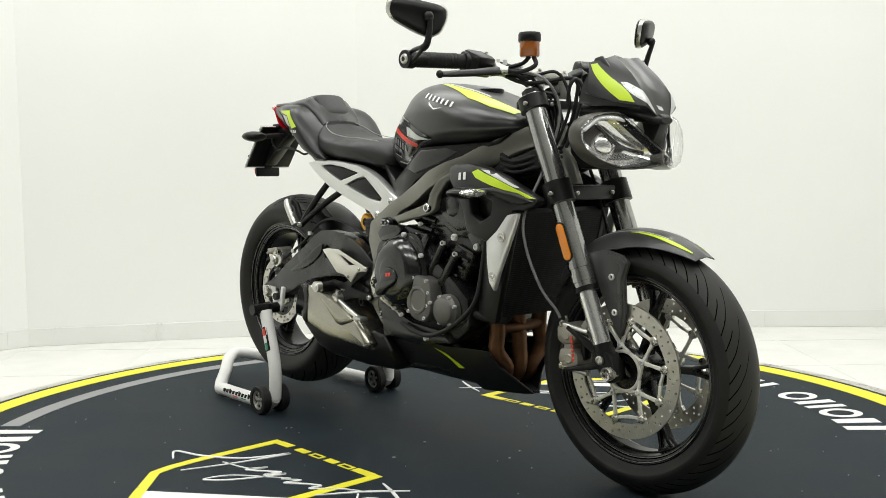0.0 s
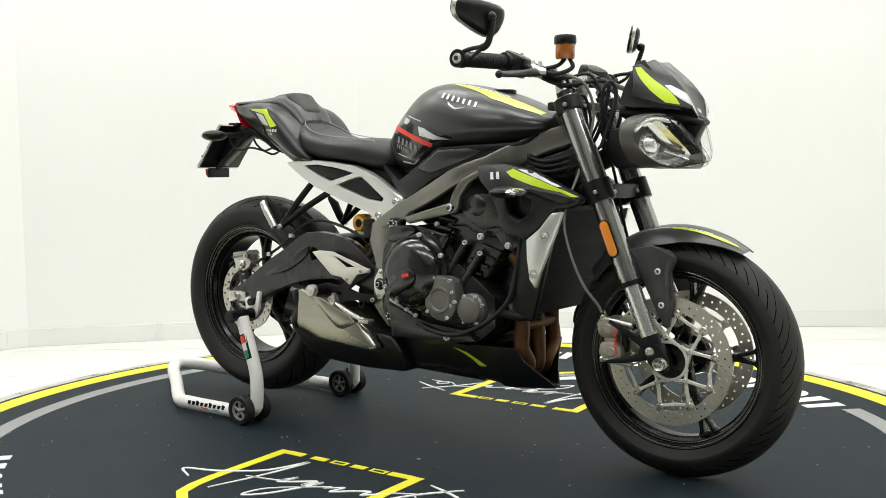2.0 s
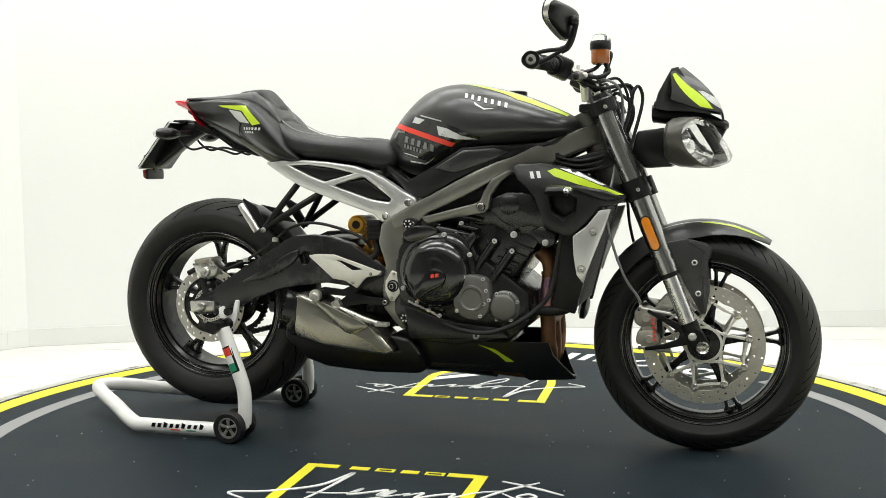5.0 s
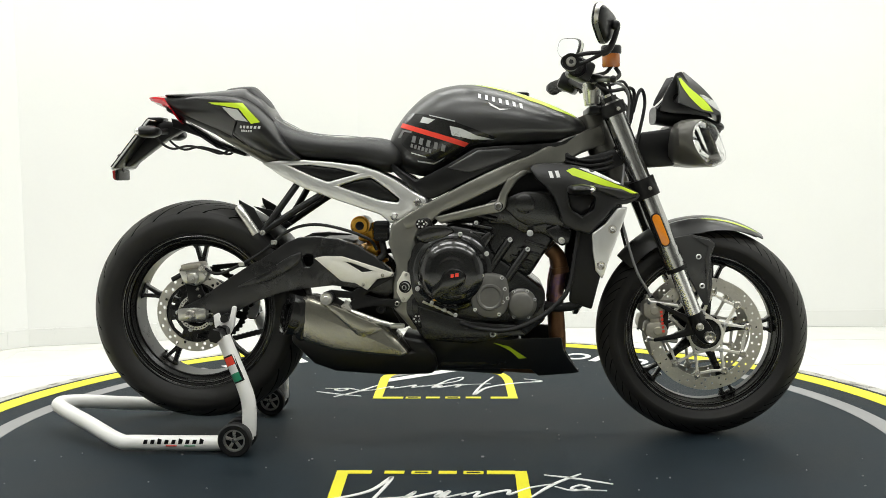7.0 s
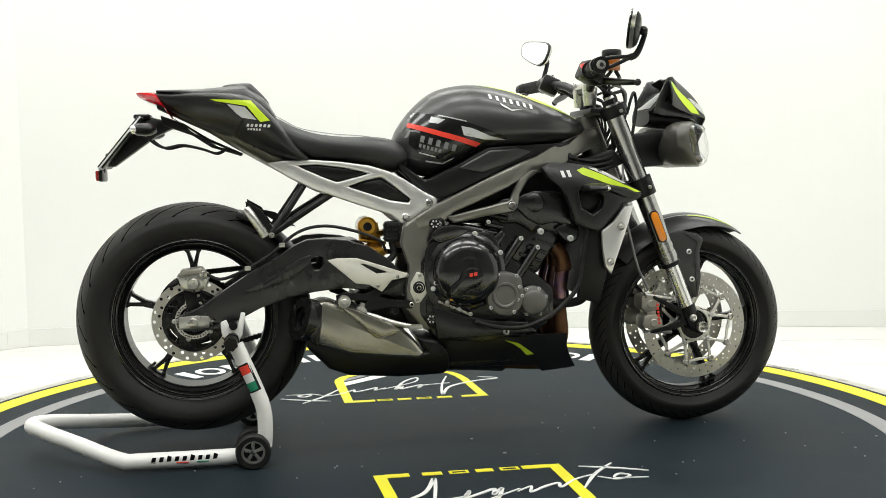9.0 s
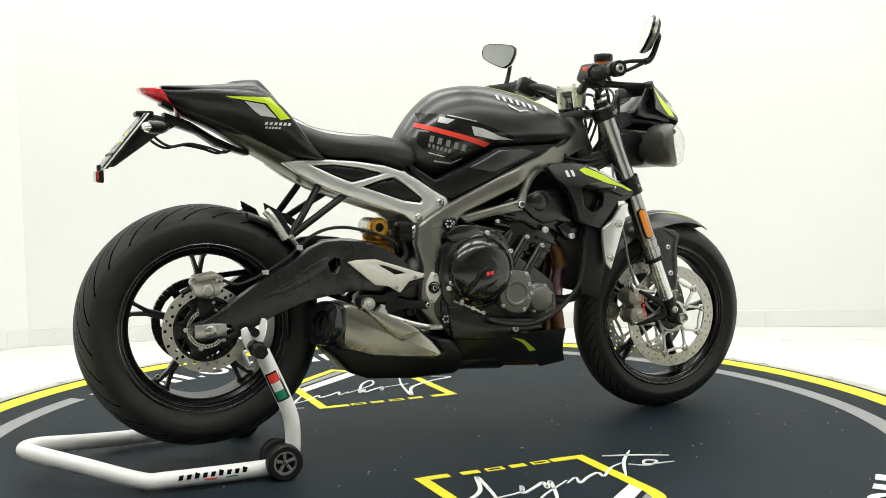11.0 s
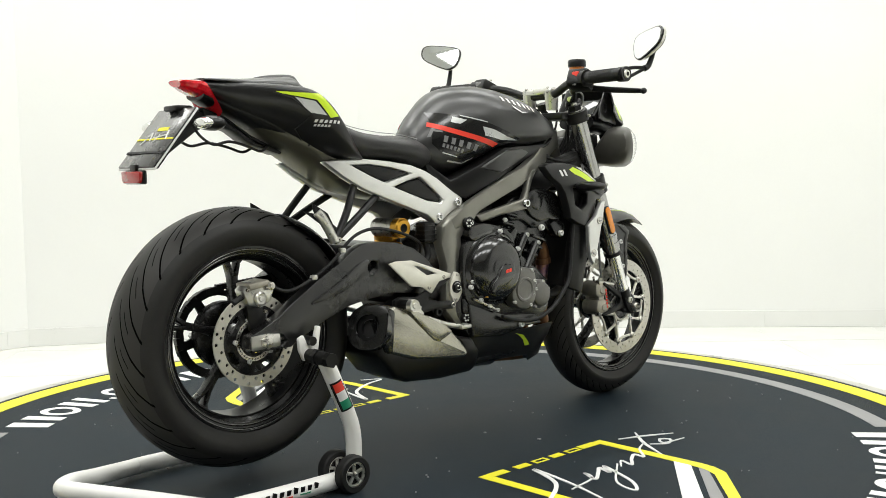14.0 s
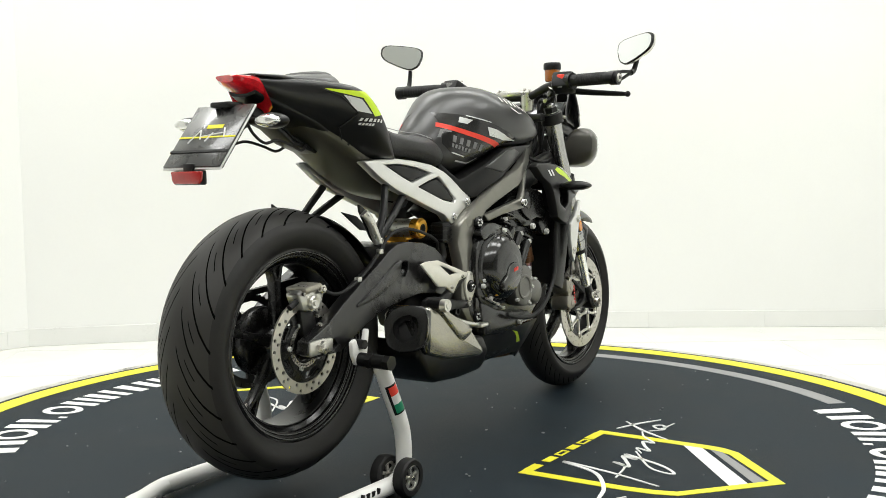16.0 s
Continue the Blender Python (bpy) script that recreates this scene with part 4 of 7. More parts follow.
fly = part("fly_screen", sheet(screen, 28, 16, 0.004, (0.55, 0, 0.85)), MATT_BLACK, bike, "matt black fly screen with lime stripe", angle=28)
for s in (-1, 1):
    side = [(0.655, 1.002), (0.672, 1.006), (0.70, 0.965), (0.725, 0.925), (0.755, 0.885), (0.70, 0.892), (0.645, 0.894), (0.612, 0.902), (0.622, 0.94)]
    part("fly_screen_cheek", slab(side, s * 0.07 - 0.003, s * 0.07 + 0.003, 0.002, (circle(0.662, 0.935, 0.014, 12),), shape=lambda v, s=s: Vector((v.x, v.y + s * (0.020 - 0.30 * (v.x - 0.6) + 0.08 * max(0, v.z - 0.94)), v.z))), MATT_BLACK, fly)
nose = [(0.79, 0.872), (0.80, 0.862), (0.786, 0.835), (0.77, 0.80), (0.755, 0.80), (0.74, 0.85), (0.73, 0.88)]
part("nose_piece", slab(nose, -0.017, 0.017, 0.005), PLASTIC, bike, "black intake trim between the headlamps")
part("nose_mask", loft([(0.605, 0.868, 0.915, 0.07, 0.89, 2.6, 2.6), (0.66, 0.862, 0.91, 0.058, 0.885, 2.6, 2.6), (0.71, 0.858, 0.90, 0.048, 0.88, 2.6, 2.6), (0.75, 0.852, 0.888, 0.042, 0.87, 2.4, 2.4), (0.785, 0.846, 0.870, 0.034, 0.86, 2.2, 2.2), (0.798, 0.85, 0.864, 0.02, 0.858, 2, 2)], 28, 4), PLASTIC, fly, "black lower mask of the fly screen")
dash = box(-0.011, 0.011, -0.072, 0.072, -0.038, 0.038, 0.006)
bmesh.ops.transform(dash, matrix=Matrix.Translation((0.640, 0, 0.93)) @ Matrix.Rotation(radians(42), 4, "Y"), verts=dash.verts)
dash = part("dash", dash, PLASTIC, bike, "black instrument unit")
scr = box(-0.0135, -0.0105, -0.063, 0.063, -0.031, 0.031, 0.001)
bmesh.ops.transform(scr, matrix=Matrix.Translation((0.640, 0, 0.93)) @ Matrix.Rotation(radians(42), 4, "Y"), verts=scr.verts)
part("display", scr, material("dash_display", (0.02, 0.022, 0.024), 0.05, vary=0.05, coat=1.0), dash, "glossy dark display")
part("headlamp_bracket", slab([(0.565, 0.845), (0.655, 0.855), (0.66, 0.752), (0.585, 0.748), (0.55, 0.79)], -0.05, 0.05, 0.008), PLASTIC, bike, "black headlamp bracket")


def loft_c(rows, seg=40, n=5):
    """As loft, with the section's centre line as the last number."""
    bm = bmesh.new()
    rings = []
    for x, zb, zt, hw, zm, nb, na, yc in smooth_rows(rows, n):
        ring = []
        for k in range(seg):
            a = 2 * math.pi * k / seg
            c, s = math.cos(a), math.sin(a)
            e = na if s >= 0 else nb
            ring.append(bm.verts.new((x, yc + hw * math.copysign(abs(c) ** (2 / e), c), zm + ((zt - zm) if s >= 0 else (zm - zb)) * math.copysign(abs(s) ** (2 / e), s))))
        rings.append(ring)
    for a, b in zip(rings, rings[1:]):
        for k in range(seg):
            bm.faces.new((a[k], a[(k + 1) % seg], b[(k + 1) % seg], b[k]))
    bm.faces.new(rings[0]), bm.faces.new(rings[-1])
    return bm


def lamp_face(t, a, s, grow=1.0):
    """A point of the headlamp's drop-shaped rim: wide at the outer top, pointed at the inner foot."""
    c, q = math.cos(a), math.sin(a)
    y = 0.078 * c * grow
    z = 0.062 * q * grow
    inner = max(0.0, -c)
    z = z * (1 - 0.5 * inner) - 0.042 * inner * grow + 0.012 * max(0, c)
    y = y * (1.0 + 0.24 * inner)
    return y, z


def headlamp(s):
    cy, cz = 0.088, 0.812
    n = 40

    def ring(bm, x, grow, tilt=1.0, shift=0.0):
        vs = []
        for k in range(n):
            y, z = lamp_face(0, 2 * math.pi * k / n, s, grow)
            # the face sweeps back at the outer side
            xx = x - tilt * (0.52 * y + 2.6 * max(0, y) ** 2) - 0.12 * tilt * z
            vs.append(bm.verts.new((xx, s * (cy + y + shift), cz + z)))
        return vs

    def skin(bm, rings, caps=(True, True)):
        for a, b in zip(rings, rings[1:]):
            for k in range(n):
                bm.faces.new((a[k], a[(k + 1) % n], b[(k + 1) % n], b[k]))
        if caps[0]:
            bm.faces.new(rings[0])
        if caps[1]:
            bm.faces.new(rings[-1])
        return bm
    bm = bmesh.new()
    pod = skin(bm, [ring(bm, 0.640, 0.55, 0.0), ring(bm, 0.650, 0.82, 0.1), ring(bm, 0.672, 0.97, 0.4), ring(bm, 0.705, 1.03, 0.75), ring(bm, 0.738, 1.02, 1.0), ring(bm, 0.742, 0.97, 1.0), ring(bm, 0.735, 0.955, 1.0), ring(bm, 0.70, 0.8, 0.7)], (True, True))
    pod = part("headlamp", pod, FRAME_DARK, bike, "bronze-grey headlamp pod with clear lens")
    bm = bmesh.new()
    part("lamp_bezel", skin(bm, [ring(bm, 0.739, 0.965, 1.0), ring(bm, 0.737, 0.94, 1.0), ring(bm, 0.728, 0.90, 0.96), ring(bm, 0.721, 0.865, 0.94), ring(bm, 0.715, 0.85, 0.92)], (False, False)), GLOSS_BLACK, pod)
    bm = bmesh.new()
    part("reflector_bowl", skin(bm, [ring(bm, 0.7195, 0.875, 0.93), ring(bm, 0.706, 0.70, 0.88, 0.003), ring(bm, 0.692, 0.42, 0.8, 0.008), ring(bm, 0.686, 0.2, 0.8, 0.008)], (False, True)), REFLECTOR, pod, "faceted bright reflector", angle=4)
    b = lathe([(0.0, 0.012), (0.016, 0.009), (0.026, 0.0), (0.029, -0.004), (0.031, -0.02)], 28)
    part("projector", aim_mesh(b, (0.706, s * (cy + 0.012), cz - 0.010), (1, s * 0.25, 0)), REFLECTOR, pod)
    bm = bmesh.new()
    tube([(0.745, s * 0.055, 0.856), (0.708, s * 0.115, 0.864), (0.682, s * 0.15, 0.835)], 0.005, 8, 6, bm)
    part("light_blade", bm, WHITE_DECAL, pod)
    part("divider", tube([(0.755, s * 0.03, 0.785), (0.73, s * 0.08, 0.80), (0.70, s * 0.125, 0.845)], 0.0045, 8, 5), GLOSS_BLACK, pod)
    bm = bmesh.new()
    outer = [ring(bm, 0.741, 0.985, 1.0), ring(bm, 0.752, 0.95, 1.0), ring(bm, 0.766, 0.78, 0.95), ring(bm, 0.774, 0.45, 0.9), ring(bm, 0.776, 0.12, 0.9)]
    skin(bm, outer, (False, True))
    bmesh.ops.recalc_face_normals(bm, faces=bm.faces)
    bmesh.ops.solidify(bm, geom=bm.faces[:], thickness=0.0015)
    lens = part("lens", bm, CLEAR_LENS, pod, "clear polycarbonate lens")
    lens.visible_shadow = False


for sd in (-1, 1):
    headlamp(sd)


# ---- front mudguard ----
def guard(u, v):
    a = radians(138 - 80 * v)
    hw = 0.062 + 0.014 * math.sin(math.pi * v) - 0.05 * max(0, v - 0.72) ** 1.3 * 2.6
    au = abs(u)
    r = 0.312 + 0.008 * math.sin(math.pi * v) - 0.042 * au ** 3 * (1 - 0.85 * max(0, v - 0.55) / 0.45) + 0.004 * (1 - min(1, au * 2.2))
    return Vector((FW.x + r * math.cos(a), hw * u, FW.z + r * math.sin(a)))


mudguard = part("mudguard", sheet(guard, 20, 30, 0.003, FW), SATIN_GREY, bike, "matt dark grey front mudguard", angle=30)
for s in (-1, 1):
    stay = [(0.640, 0.555), (0.70, 0.566), (0.745, 0.556), (0.764, 0.54), (0.752, 0.505), (0.757, 0.43), (0.748, 0.372), (0.735, 0.372), (0.708, 0.42), (0.668, 0.50)]
    part("mudguard_stay", slab(stay, s * 0.083 - 0.006, s * 0.083 + 0.006, 0.004), SATIN_GREY, mudguard)
    part("stay_rib", slab([(0.700, 0.560), (0.745, 0.552), (0.760, 0.538), (0.748, 0.505), (0.751, 0.43), (0.744, 0.385), (0.738, 0.43), (0.735, 0.505), (0.742, 0.532)], s * 0.087 - 0.006, s * 0.087 + 0.008, 0.003), SATIN_GREY, mudguard)
    bolt(mudguard, (0.718, s * 0.09, 0.505), (0, s, 0), 0.009, 0.004, ZINC)
    bolt(mudguard, (0.728, s * 0.09, 0.425), (0, s, 0), 0.009, 0.004, ZINC)

# ---- tank, seat, tail ----
tank = part("fuel_tank", loft([
    (-0.128, 0.79, 0.832, 0.04, 0.81, 2.2, 2.2), (-0.112, 0.765, 0.866, 0.062, 0.815, 2.3, 2.0), (-0.075, 0.74, 0.915, 0.084, 0.82, 2.4, 2.0), (-0.02, 0.73, 0.961, 0.108, 0.83, 2.4, 2.2),
    (0.04, 0.75, 0.980, 0.135, 0.845, 2.4, 2.6), (0.11, 0.785, 0.983, 0.157, 0.855, 2.4, 2.6), (0.2, 0.80, 0.967, 0.166, 0.858, 2.4, 2.5), (0.28, 0.81, 0.942, 0.155, 0.857, 2.3, 2.4),
    (0.35, 0.82, 0.912, 0.125, 0.855, 2.2, 2.3), (0.40, 0.835, 0.886, 0.085, 0.855, 2, 2.2), (0.415, 0.845, 0.868, 0.05, 0.856, 2, 2)], 56, 6), MATT_BLACK, bike, "matt graphite fuel tank with lime and red decals")
cap = part("filler_cap", lathe([(0, 0.9615), (0.034, 0.9615), (0.038, 0.959), (0.038, 0.945)], 32, "z", at=(0.225, 0, 0)), PLASTIC, tank)

side_cover = [(-0.125, 0.775), (-0.095, 0.752), (-0.05, 0.720), (-0.03, 0.728), (0.035, 0.76), (0.115, 0.806), (0.19, 0.812), (0.345, 0.82), (0.39, 0.84), (0.36, 0.815), (0.27, 0.785), (0.18, 0.756), (0.10, 0.722), (-0.002, 0.669), (-0.035, 0.673), (-0.115, 0.745)]


def cover_bend(s):
    return lambda v: Vector((v.x, s * (abs(v.y) - 0.22 * max(0, v.x - 0.12) - 0.30 * max(0, 0.10 - v.x)), v.z))


for s in (-1, 1):
    part("side_cover", slab(side_cover, s * 0.10, s * 0.152, 0.006, shape=cover_bend(s)), PLASTIC, bike, "black textured side cover under the tank")
    part("cover_panel", slab([(0.035, 0.752), (0.12, 0.800), (0.20, 0.805), (0.245, 0.795), (0.18, 0.765), (0.10, 0.738)], s * 0.10, s * 0.156, 0.006, shape=cover_bend(s)), MATT_BLACK, bike)

seat = part("seat", loft([
    (-0.475, 0.84, 0.905, 0.06, 0.865, 2.4, 2.6), (-0.44, 0.80, 0.892, 0.095, 0.845, 2.4, 2.8), (-0.395, 0.78, 0.868, 0.122, 0.825, 2.4, 3), (-0.336, 0.772, 0.850, 0.124, 0.815, 2.4, 3), (-0.26, 0.768, 0.842, 0.130, 0.808, 2.4, 2.8),
    (-0.19, 0.755, 0.842, 0.122, 0.80, 2.4, 2.6), (-0.14, 0.742, 0.836, 0.105, 0.79, 2.3, 2.4), (-0.105, 0.748, 0.822, 0.088, 0.785, 2.2, 2.2), (-0.086, 0.765, 0.80, 0.06, 0.782, 2, 2)], 48, 5), VINYL, bike, "black vinyl rider seat with grey stitching")

tail = part("tail_unit", loft([
    (-0.795, 0.938, 0.961, 0.044, 0.952, 2.6, 3), (-0.745, 0.908, 0.962, 0.066, 0.945, 2.4, 3), (-0.68, 0.876, 0.961, 0.090, 0.94, 2.2, 4), (-0.60, 0.842, 0.958, 0.128, 0.928, 1.9, 4.5), (-0.53, 0.806, 0.950, 0.152, 0.910, 1.9, 5),
    (-0.485, 0.786, 0.925, 0.160, 0.880, 2.0, 5), (-0.44, 0.774, 0.878, 0.156, 0.840, 2.4, 4), (-0.40, 0.772, 0.83, 0.142, 0.80, 2.8, 3), (-0.365, 0.772, 0.79, 0.122, 0.78, 2.6, 2.6)], 48, 5), PANEL_BLACK, bike, "matt black tail unit with lime and silver decals", angle=30)
cowl = part("seat_cowl", loft([
    (-0.785, 0.9595, 0.968, 0.046, 0.9645, 2.4, 3), (-0.735, 0.955, 0.9685, 0.066, 0.962, 2.4, 3), (-0.66, 0.945, 0.972, 0.076, 0.956, 2.4, 2.6), (-0.58, 0.93, 0.979, 0.092, 0.952, 2.4, 2.4), (-0.535, 0.92, 0.983, 0.088, 0.945, 2.4, 2.6), (-0.515, 0.91, 0.974, 0.084, 0.938, 2.4, 2.6),
    (-0.475, 0.89, 0.944, 0.08, 0.915, 2.4, 2.6), (-0.447, 0.87, 0.903, 0.07, 0.885, 2.4, 2.4)], 40, 4), SATIN_GREY, bike, "matt grey single-seat cowl with padded insert", angle=30)
pad = part("cowl_pad", loft([(-0.60, 0.955, 0.976, 0.03, 0.965, 2.4, 2.6), (-0.585, 0.955, 0.983, 0.05, 0.97, 2.4, 3), (-0.525, 0.945, 0.988, 0.056, 0.965, 2.4, 3), (-0.505, 0.93, 0.981, 0.054, 0.955, 2.4, 3), (-0.47, 0.90, 0.945, 0.046, 0.92, 2.4, 2.8), (-0.462, 0.90, 0.93, 0.03, 0.915, 2.4, 2.4)], 32, 4), VINYL, cowl, angle=30)
under = part("undertray", loft([
    (-0.62, 0.852, 0.89, 0.06, 0.875, 3, 2.4), (-0.56, 0.815, 0.87, 0.08, 0.85, 3, 2.4), (-0.5, 0.780, 0.85, 0.094, 0.825, 3, 2.4), (-0.42, 0.735, 0.80, 0.096, 0.775, 3, 2.4), (-0.34, 0.692, 0.79, 0.092, 0.745, 3, 2.4), (-0.25, 0.672, 0.78, 0.08, 0.72, 3, 2.4), (-0.18, 0.665, 0.77, 0.07, 0.72, 3, 2.4)], 32, 4), TRAY_OLIVE, bike, "dark olive underseat tray", angle=30)
part("tail_underside", loft([
    (-0.785, 0.918, 0.94, 0.04, 0.93, 2.4, 2.4), (-0.70, 0.882, 0.92, 0.06, 0.90, 2.6, 2.4), (-0.6, 0.838, 0.90, 0.078, 0.87, 2.8, 2.4), (-0.53, 0.806, 0.85, 0.080, 0.82, 3, 2.4), (-0.505, 0.80, 0.84, 0.096, 0.82, 3, 2.4)], 32, 4), PLASTIC, tail, "black plastic tail underside", angle=30)
lamp = part("tail_lamp", loft([(-0.822, 0.947, 0.9615, 0.034, 0.957, 2.4, 2.6), (-0.81, 0.937, 0.964, 0.05, 0.957, 2.2, 3), (-0.785, 0.922, 0.9645, 0.066, 0.953, 2.2, 3), (-0.766, 0.900, 0.9645, 0.0745, 0.945, 2.2, 3), (-0.752, 0.880, 0.925, 0.0765, 0.905, 2.4, 2.6)], 14, 1), RED_LENS, bike, "red faceted tail lamp", angle=12)
for v in lamp.data.vertices:
    v.co.x += (0.93 - v.co.z) * 0.75 - 0.018 * (v.co.x + 0.735 > -0.03)
    v.co.y *= 0.76

# the tail ends short of the rear axle's line
for ob in [tail, cowl, lamp] + list(tail.children) + list(cowl.children):
    for v in ob.data.vertices:
        if v.co.x < -0.5:
            v.co.x = -0.5 + (v.co.x + 0.5) * 0.905

# panel gap on the tail's flanks
TAIL_ROWS = ((-0.68, 0.876, 0.961, 0.090, 0.94), (-0.60, 0.842, 0.958, 0.128, 0.928), (-0.53, 0.806, 0.950, 0.152, 0.910), (-0.485, 0.786, 0.925, 0.160, 0.880), (-0.44, 0.774, 0.878, 0.156, 0.840))


def tail_side(x, z):
    for a, b in zip(TAIL_ROWS, TAIL_ROWS[1:]):
        if a[0] <= x <= b[0]:
            k = (x - a[0]) / (b[0] - a[0])
            zb, zt, hw, zm = (p + (q - p) * k for p, q in zip(a[1:], b[1:]))
            f = (z - zm) / (zt - zm) if z > zm else (zm - z) / (zm - zb)
            e = 4.7 if z > zm else 1.95
            return hw * max(0.0, 1 - min(1.0, f) ** e) ** (1 / e)
    return 0.1


gap = []
turns = ((-0.62, 0.934), (-0.58, 0.921), (-0.532, 0.884), (-0.554, 0.850), (-0.50, 0.80))
for (x0, z0), (x1, z1) in zip(turns, turns[1:]):
    gap += [(x0 + (x1 - x0) * k / 8, z0 + (z1 - z0) * k / 8) for k in range(8)]
for s in (-1, 1):
    part("panel_gap", tube([(x, s * (tail_side(x, z) + 0.0002), z) for x, z in gap], 0.0016, 6, 1), RUBBER, tail)

# seams along the seat
for s in (-1, 1):
    part("stitching", tube([(-0.45, s * 0.05, 0.899), (-0.425, s * 0.075, 0.884), (-0.38, s * 0.085, 0.862), (-0.30, s * 0.093, 0.8475), (-0.22, s * 0.095, 0.8415), (-0.15, s * 0.085, 0.831)], 0.0012, 6, 6), STITCH, seat)

# ---- number plate, rear indicators ----
hold = part("plate_holder", slab([(-0.825, 0.888), (-0.80, 0.897), (-0.745, 0.885), (-0.735, 0.872), (-0.79, 0.845), (-0.90, 0.765), (-0.925, 0.768)], -0.022, 0.022, 0.006), PLASTIC, bike, "black number plate holder")
part("holder_arm", slab([(-0.775, 0.902), (-0.714, 0.880), (-0.65, 0.840), (-0.56, 0.799), (-0.565, 0.792), (-0.645, 0.816), (-0.693, 0.848), (-0.77, 0.876)], -0.028, 0.028, 0.002, ([(-0.71, 0.871), (-0.668, 0.843), (-0.69, 0.855)], [(-0.652, 0.833), (-0.605, 0.812), (-0.644, 0.823)]), round_n=0), PLASTIC, hold)


def plate_piece(name, y0, y1, z0, z1, x0, x1, mat, label="", bevel=0.001):
    b = box(x0, x1, y0, y1, z0, z1, bevel)
    bmesh.ops.transform(b, matrix=Matrix.Translation((-0.874, 0, 0.826)) @ Matrix.Rotation(radians(39), 4, "Y"), verts=b.verts)
    return part(name, b, mat, hold, label)


plate_piece("plate_back", -0.088, 0.088, -0.088, 0.088, -0.004, 0.0, WHITE_DECAL)
plate_piece("plate_carrier", -0.084, 0.084, -0.08, 0.088, 0.0, 0.005, PLASTIC)
plate_piece("plate_cover", -0.086, 0.086, -0.084, 0.086, -0.008, -0.004, PLATE_BLACK, "black printed cover over the number plate")
plate_piece("plate_line", -0.085, 0.085, -0.006, -0.002, -0.0092, -0.008, MAT_YELLOW, bevel=0)
plate_piece("plate_mark", -0.032, 0.016, 0.02, 0.03, -0.0092, -0.008, MAT_YELLOW, bevel=0)
plate_piece("plate_strap", -0.087, 0.087, -0.047, -0.041, -0.0105, -0.008, RUBBER, bevel=0)
for k, (y0, z0, y1, z1) in enumerate(((0.05, -0.022, 0.03, 0.014), (0.03, 0.014, 0.018, -0.012), (0.018, -0.004, -0.05, 0.006), (-0.04, 0.018, -0.052, -0.008), (0.0, -0.018, -0.012, 0.006))):
    b = tube([(0, y0, z0), (0, y1, z1)], 0.0018, 6, 1)
    bmesh.ops.transform(b, matrix=Matrix.Translation((-0.874, 0, 0.826)) @ Matrix.Rotation(radians(39), 4, "Y") @ Matrix.Translation((-0.0086, 0, 0.002)), verts=b.verts)
    part("plate_flourish", b, WHITE_DECAL, hold)
part("reflector_back", box(-0.913, -0.902, -0.046, 0.046, 0.727, 0.758, 0.004), PLASTIC, hold)
b = slab([(-0.044, 0.735), (-0.036, 0.729), (0.036, 0.729), (0.044, 0.735), (0.046, 0.756), (-0.046, 0.756)], -0.0045, 0.0045, 0.003)
for v in b.verts:
    v.co = Vector((-0.9165 + v.co.y, v.co.x, v.co.z))
part("rear_reflector", b, DARK_RED, hold, "dark red rear reflector")
part("reflector_neck", box(-0.915, -0.9, -0.014, 0.014, 0.75, 0.772, 0.003), PLASTIC, hold)
part("plate_lamp", box(-0.845, -0.80, -0.03, 0.03, 0.892, 0.905, 0.005), PLASTIC, hold)
for s in (-1, 1):
    bm = loft_c([(-0.835, 0.851, 0.869, 0.018, 0.86, 2, 2, s * 0.125), (-0.825, 0.845, 0.876, 0.034, 0.86, 2, 2, s * 0.125), (-0.80, 0.843, 0.877, 0.038, 0.86, 2, 2, s * 0.122), (-0.785, 0.848, 0.872, 0.03, 0.86, 2, 2, s * 0.118), (-0.778, 0.853, 0.867, 0.015, 0.86, 2, 2, s * 0.115)], 24, 4)
    ind = part("rear_indicator", bm, PLASTIC, bike, "black rear indicator with clear lens")
    bm = loft_c([(-0.842, 0.855, 0.866, 0.014, 0.86, 2, 2, s * 0.125), (-0.838, 0.849, 0.871, 0.028, 0.86, 2, 2, s * 0.125), (-0.824, 0.8455, 0.875, 0.0345, 0.86, 2, 2, s * 0.125)], 24, 4)
    part("indicator_lens", bm, REFLECTOR, ind, "clear indicator lens")
    part("indicator_stem", tube([(-0.80, s * 0.1, 0.86), (-0.79, s * 0.02, 0.865)], 0.009, 12, 1), RUBBER, ind)

for s in (-1, 1):
    part("lamp_cable", tube([(-0.815, s * 0.05, 0.862), (-0.80, s * 0.055, 0.835), (-0.765, s * 0.055, 0.815), (-0.72, s * 0.05, 0.822), (-0.67, s * 0.045, 0.812), (-0.63, s * 0.04, 0.80), (-0.60, s * 0.03, 0.815)], 0.0034, 8, 6), RUBBER, hold)

# the plate and its lamps sit close under the tail
for ob in [o for o in bike.children_recursive if o == hold or o.parent == hold or o.name.startswith(("rear_indicator", "indicator_"))]:
    if ob.name.startswith(("reflector_", "rear_reflector")):
        for v in ob.data.vertices:
            v.co.y += 0.010
        continue
    for v in ob.data.vertices:
        v.co.x += 0.024
        v.co.y += 0.007


# ---- frame ----
def spar_bend(s):
    # the spars run in towards the steering head
    def f(v):
        x = v.x
        w = 0.148 if x < 0.08 else 0.148 + (x - 0.08) * (0.17 - 0.148) / 0.1 if x < 0.18 else max(0.045, 0.17 - (x - 0.18) * 0.44)
        return Vector((x, s * (w + abs(v.y) - 0.1), v.z))
    return f


